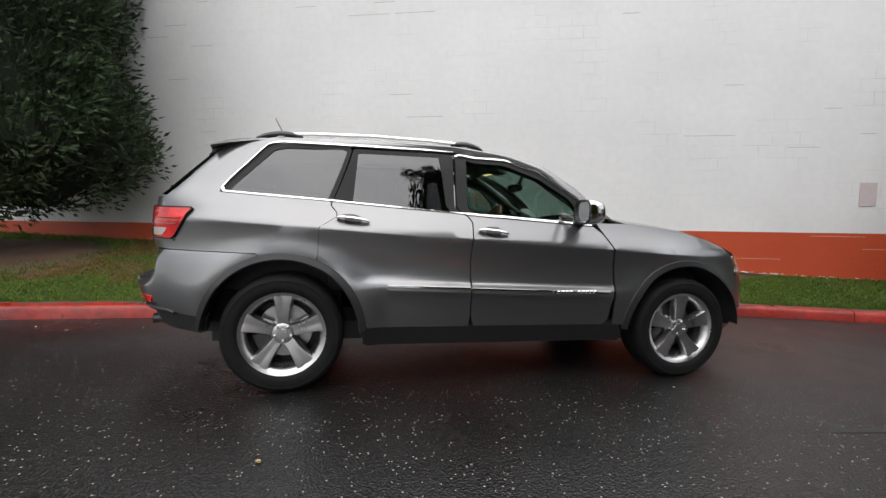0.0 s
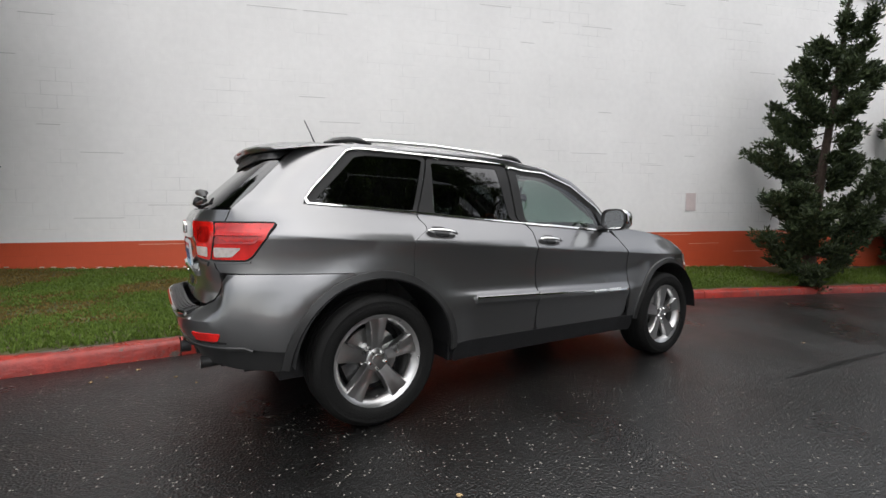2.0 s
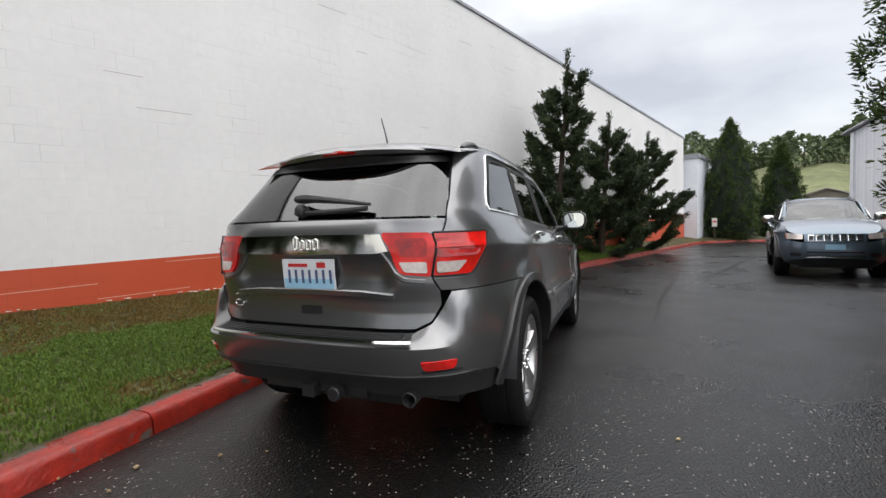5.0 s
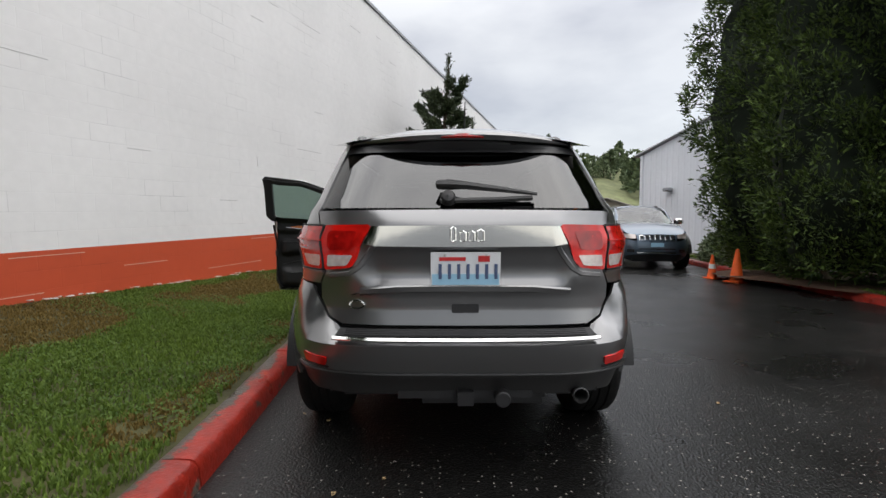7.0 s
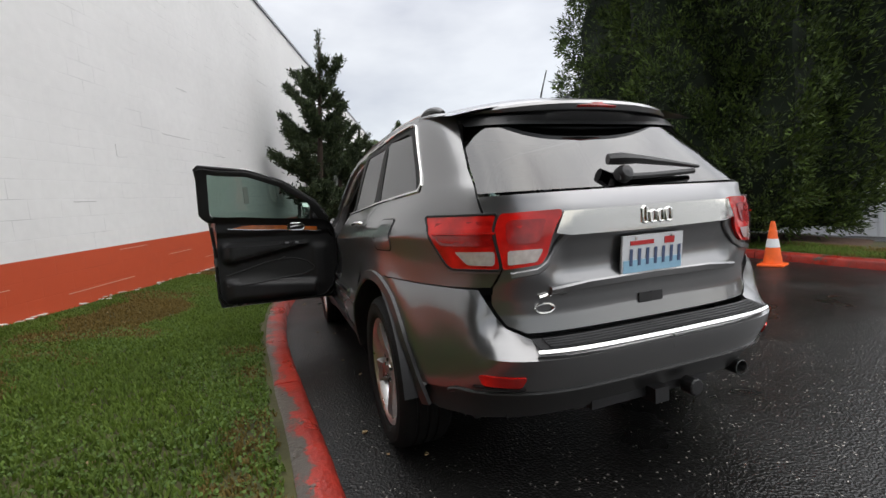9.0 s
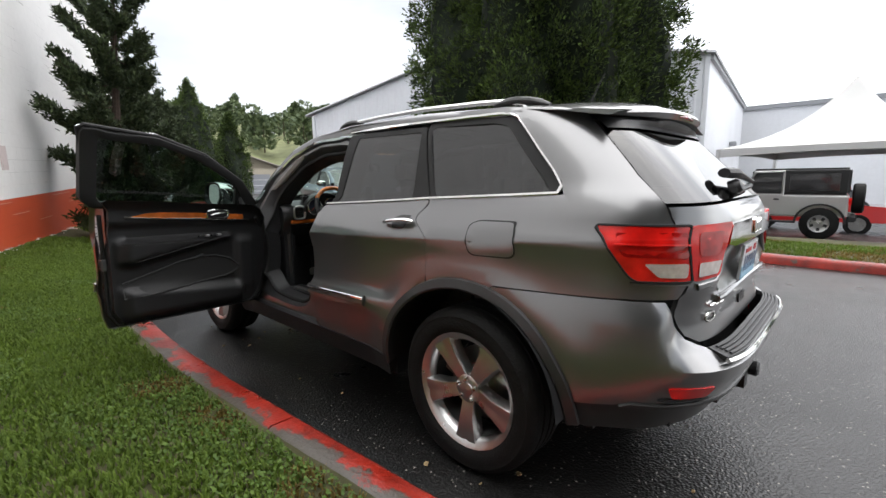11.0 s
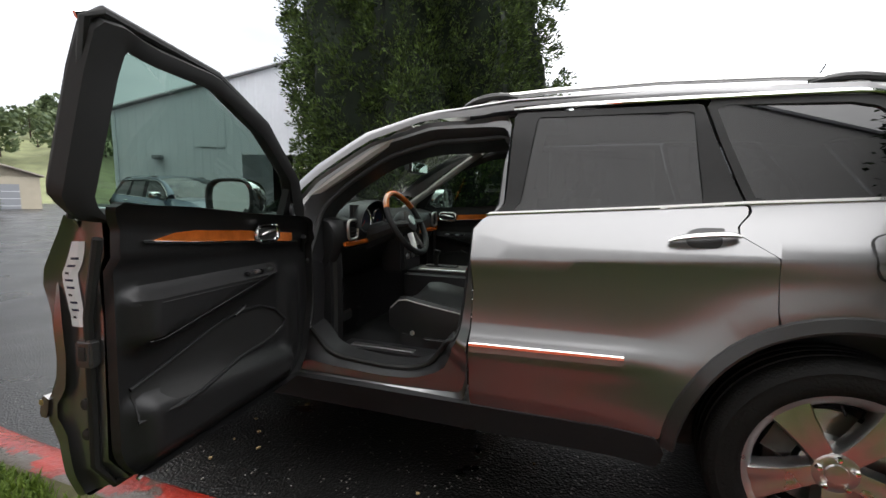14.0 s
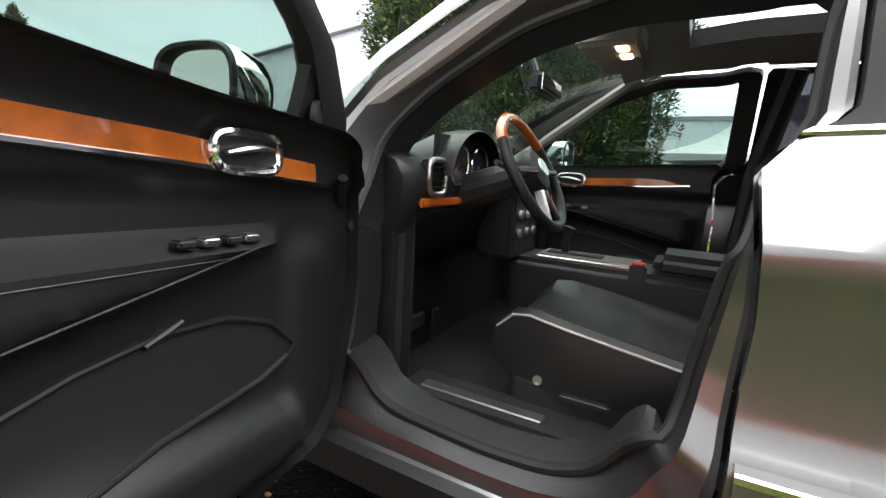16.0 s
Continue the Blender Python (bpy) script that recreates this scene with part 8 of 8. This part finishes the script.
boxy_jeep(pose(-0.72, -12.6, -0.24, 0, 0, 2) @ Matrix.Scale(0.96, 4))
simple_car("parked_car", pose(-1.35, -17.0, -0.53, 0, 0, 2), PAINT_RED, "red low car parked under the tent", "car", 4.2)
for i, (x, y, r, p, k, lab) in enumerate(((-13.2, -31.5, 100, PAINT_WHITE, "suv", "white parked sport utility vehicle"), (-11.6, -34.5, 100, PAINT_BLACK, "car", "black saloon car parked on the far lot"), (-10.2, -33.5, 95, PAINT_SILVER, "suv", "silver estate car parked on the far lot"),
                                          (-15.8, -31.0, 98, PAINT_RED, "car", "dark red saloon car parked on the far lot"), (-8.6, -36.0, 90, PAINT_BLACK, "suv", "black parked sport utility vehicle"), (-18.2, -31.5, 102, PAINT_SILVER, "suv", "silver parked sport utility vehicle"),
                                          (-7.4, -27.5, 80, PAINT_WHITE, "suv", "white parked van beyond the tent"), (-20.8, -32.0, 100, PAINT_BLACK, "car", "black parked saloon at the row's end"),
                                          (-9.5, -44.0, 95, PAINT_SILVER, "suv", "silver car in the second row of the lot"), (-12.4, -44.5, 95, PAINT_BLACK, "suv", "black car in the second row of the lot"), (-15.3, -45.0, 95, PAINT_WHITE, "car", "white car in the second row of the lot"), (-18.2, -45.5, 95, PAINT_BLUE, "suv", "blue car in the second row of the lot"), (-21.1, -46.0, 95, PAINT_SILVER, "car", "pale car in the second row of the lot"), (-24.0, -46.5, 95, PAINT_BLACK, "suv", "black car in the second row of the lot"),
                                          (-17.5, -60.0, 95, PAINT_WHITE, "suv", "white car in the far row of the lot"), (-21.0, -60.5, 95, PAINT_SILVER, "suv", "silver car in the far row of the lot"), (-24.5, -61.0, 95, PAINT_RED, "car", "red car in the far row of the lot"))):
    simple_car("parked_car", pose(x, y, south_z(x, y) - 0.0, 0, 0, r), p, lab, k)


def lamp_post(x, y, h):
    t = empty("street_lamp", pose(x, y, -1.3))
    part("pole", lathe([(0.12, 0), (0.09, h), (0.05, h + 0.05)], 10), TRIM_GREY, t)
    for s in (1, -1):
        part("lamp_head", soft_box(-0.25, 0.25, 0.5 * s - 0.4, 0.5 * s + 0.4, h, h + 0.18, 0.05), TRIM_GREY, t)
    tagged(t, "tall grey twin-head parking lot lamp", "street lamp", "lamps over the far lot")


lamp_post(-21.5, -80, 7.6)
lamp_post(-13.0, -70, 6.2)
cypress("poplar", -27.0, -82, -1.3, 6.6, 1.3, 0.5, 2500, 61, HILL_LEAF, "slim green tree behind the far lot", 0.5, 5, 0.1)
cypress("poplar", -18.5, -92, -1.3, 6.5, 1.6, 0.4, 2000, 62, HILL_LEAF, "small green tree behind the far lot", 0.5, 5, 0.1)
pine("fir", -29.0, -66, -1.3, 16, 4.6, 63, "tall dark fir behind the far lot", (0, 0), 12, 1.0, 5)


def pennants():
    v, f = [], []
    for k in range(26):
        x, y = -9.0 - 0.42 * k, -24.5 - 0.1 * k
        z = 2.05 - 0.25 * math.sin(math.pi * ((k % 13) / 13))
        i = len(v)
        v += [(x, y, z), (x - 0.22, y, z), (x - 0.11, y + 0.02, z - 0.34), (x - 0.11, y - 0.02, z - 0.34)]
        f += [(i, i + 1, i + 2), (i + 1, i, i + 3)]
    e = new("pennant_string", mesh_from("pennant_string", v, f, [PLATE_BLUE]))
    tagged(e, "string of small blue and white pennants", "flags", kind="stuff")


pennants()


# ---- hillside ----
def hillside():
    """A wooded rise beyond the drive."""
    bm = bmesh.new()
    rows = []
    for i in range(31):
        az = radians(6 - 50 * i / 30)
        row = []
        for j in range(13):
            r = 62 + 130 * j / 12
            k = smoothstep(0, 9, j)
            env = 1.0 - 0.75 * smoothstep(0.72, 1.0, i / 30)
            z = -1.0 + 19.5 * float(k) * float(env) * (1 + 0.12 * math.sin(i * 0.9)) + 1.2 * noise.noise(Vector((i * 0.4, j * 0.5, 3)))
            row.append(Vector((r * math.cos(az), r * math.sin(az), z)))
        rows.append(row)
    grid_bm(rows, bm)
    tagged(part("hillside", bm, HILL_GRASS, smooth=True), "grassy green hillside beyond the buildings", "hill", kind="structure")
    rng = np.random.default_rng(91)
    P_, D_, S_ = [], [], []
    trunk = bmesh.new()
    for i in range(190):
        a, j = rng.random() * 30, 4.0 + 8 * rng.random()
        i0, j0 = int(min(29, a)), int(min(11, j))
        q = rows[i0][j0].lerp(rows[i0 + 1][j0 + 1], 0.5) + Vector((rng.normal() * 2, rng.normal() * 2, -0.5))
        tall = 4 + 5 * rng.random()
        conif = rng.random() < 0.5
        if j < 6.2 and rng.random() < 0.75:
            tall *= 0.35
            conif = False
        tube([q, q + Vector((0, 0, tall * 0.8))], [0.18, 0.05], 5, trunk)
        m = 260 if tall > 3 else 90
        u = rng.random(m)
        ang = rng.random(m) * 6.283
        h = 0.12 * tall + 0.88 * tall * u
        rr = (tall * 0.26 * (1 - u) + 0.15) if conif else tall * 0.42 * np.sqrt(np.maximum(0.02, 1 - (2 * u - 0.95) ** 2))
        rr = rr * (0.75 + 0.35 * rng.random(m))
        p = np.stack([q.x + rr * np.cos(ang), q.y + rr * np.sin(ang), q.z + h], axis=1)
        P_.append(p)
        D_.append(np.stack([np.cos(ang), np.sin(ang), 0.5 + 0 * ang], axis=1) + rng.normal(size=(m, 3)) * 0.5)
        S_.append(np.full(m, 0.16 * tall ** 0.75) * (0.7 + 0.6 * rng.random(m)))
    P_, D_, S_ = np.concatenate(P_), np.concatenate(D_), np.concatenate(S_)
    v, f = leaf_mesh(P_ - D_ * 0.2, D_, S_ * 1.6, S_ * 1.1, rng)
    w = empty("hill_woods")
    leaf_part("crown", v, f, HILL_LEAF, w)
    part("trunks", trunk, BARK, w)
    tagged(w, "mixed green woods on the hillside", "woods", kind="stuff")


hillside()

# ---- the vehicles on the drive ----
blue = build_vehicle("parked_suv", PAINT_BLUE, "steel blue sport utility vehicle parked facing the drive", False, False)
blue.matrix_world = pose(9.1, -5.80, 0, 0, 0, 168)
grey = build_vehicle("parked_suv", PAINT, "dark grey metallic sport utility vehicle, driver's door open", True, True)
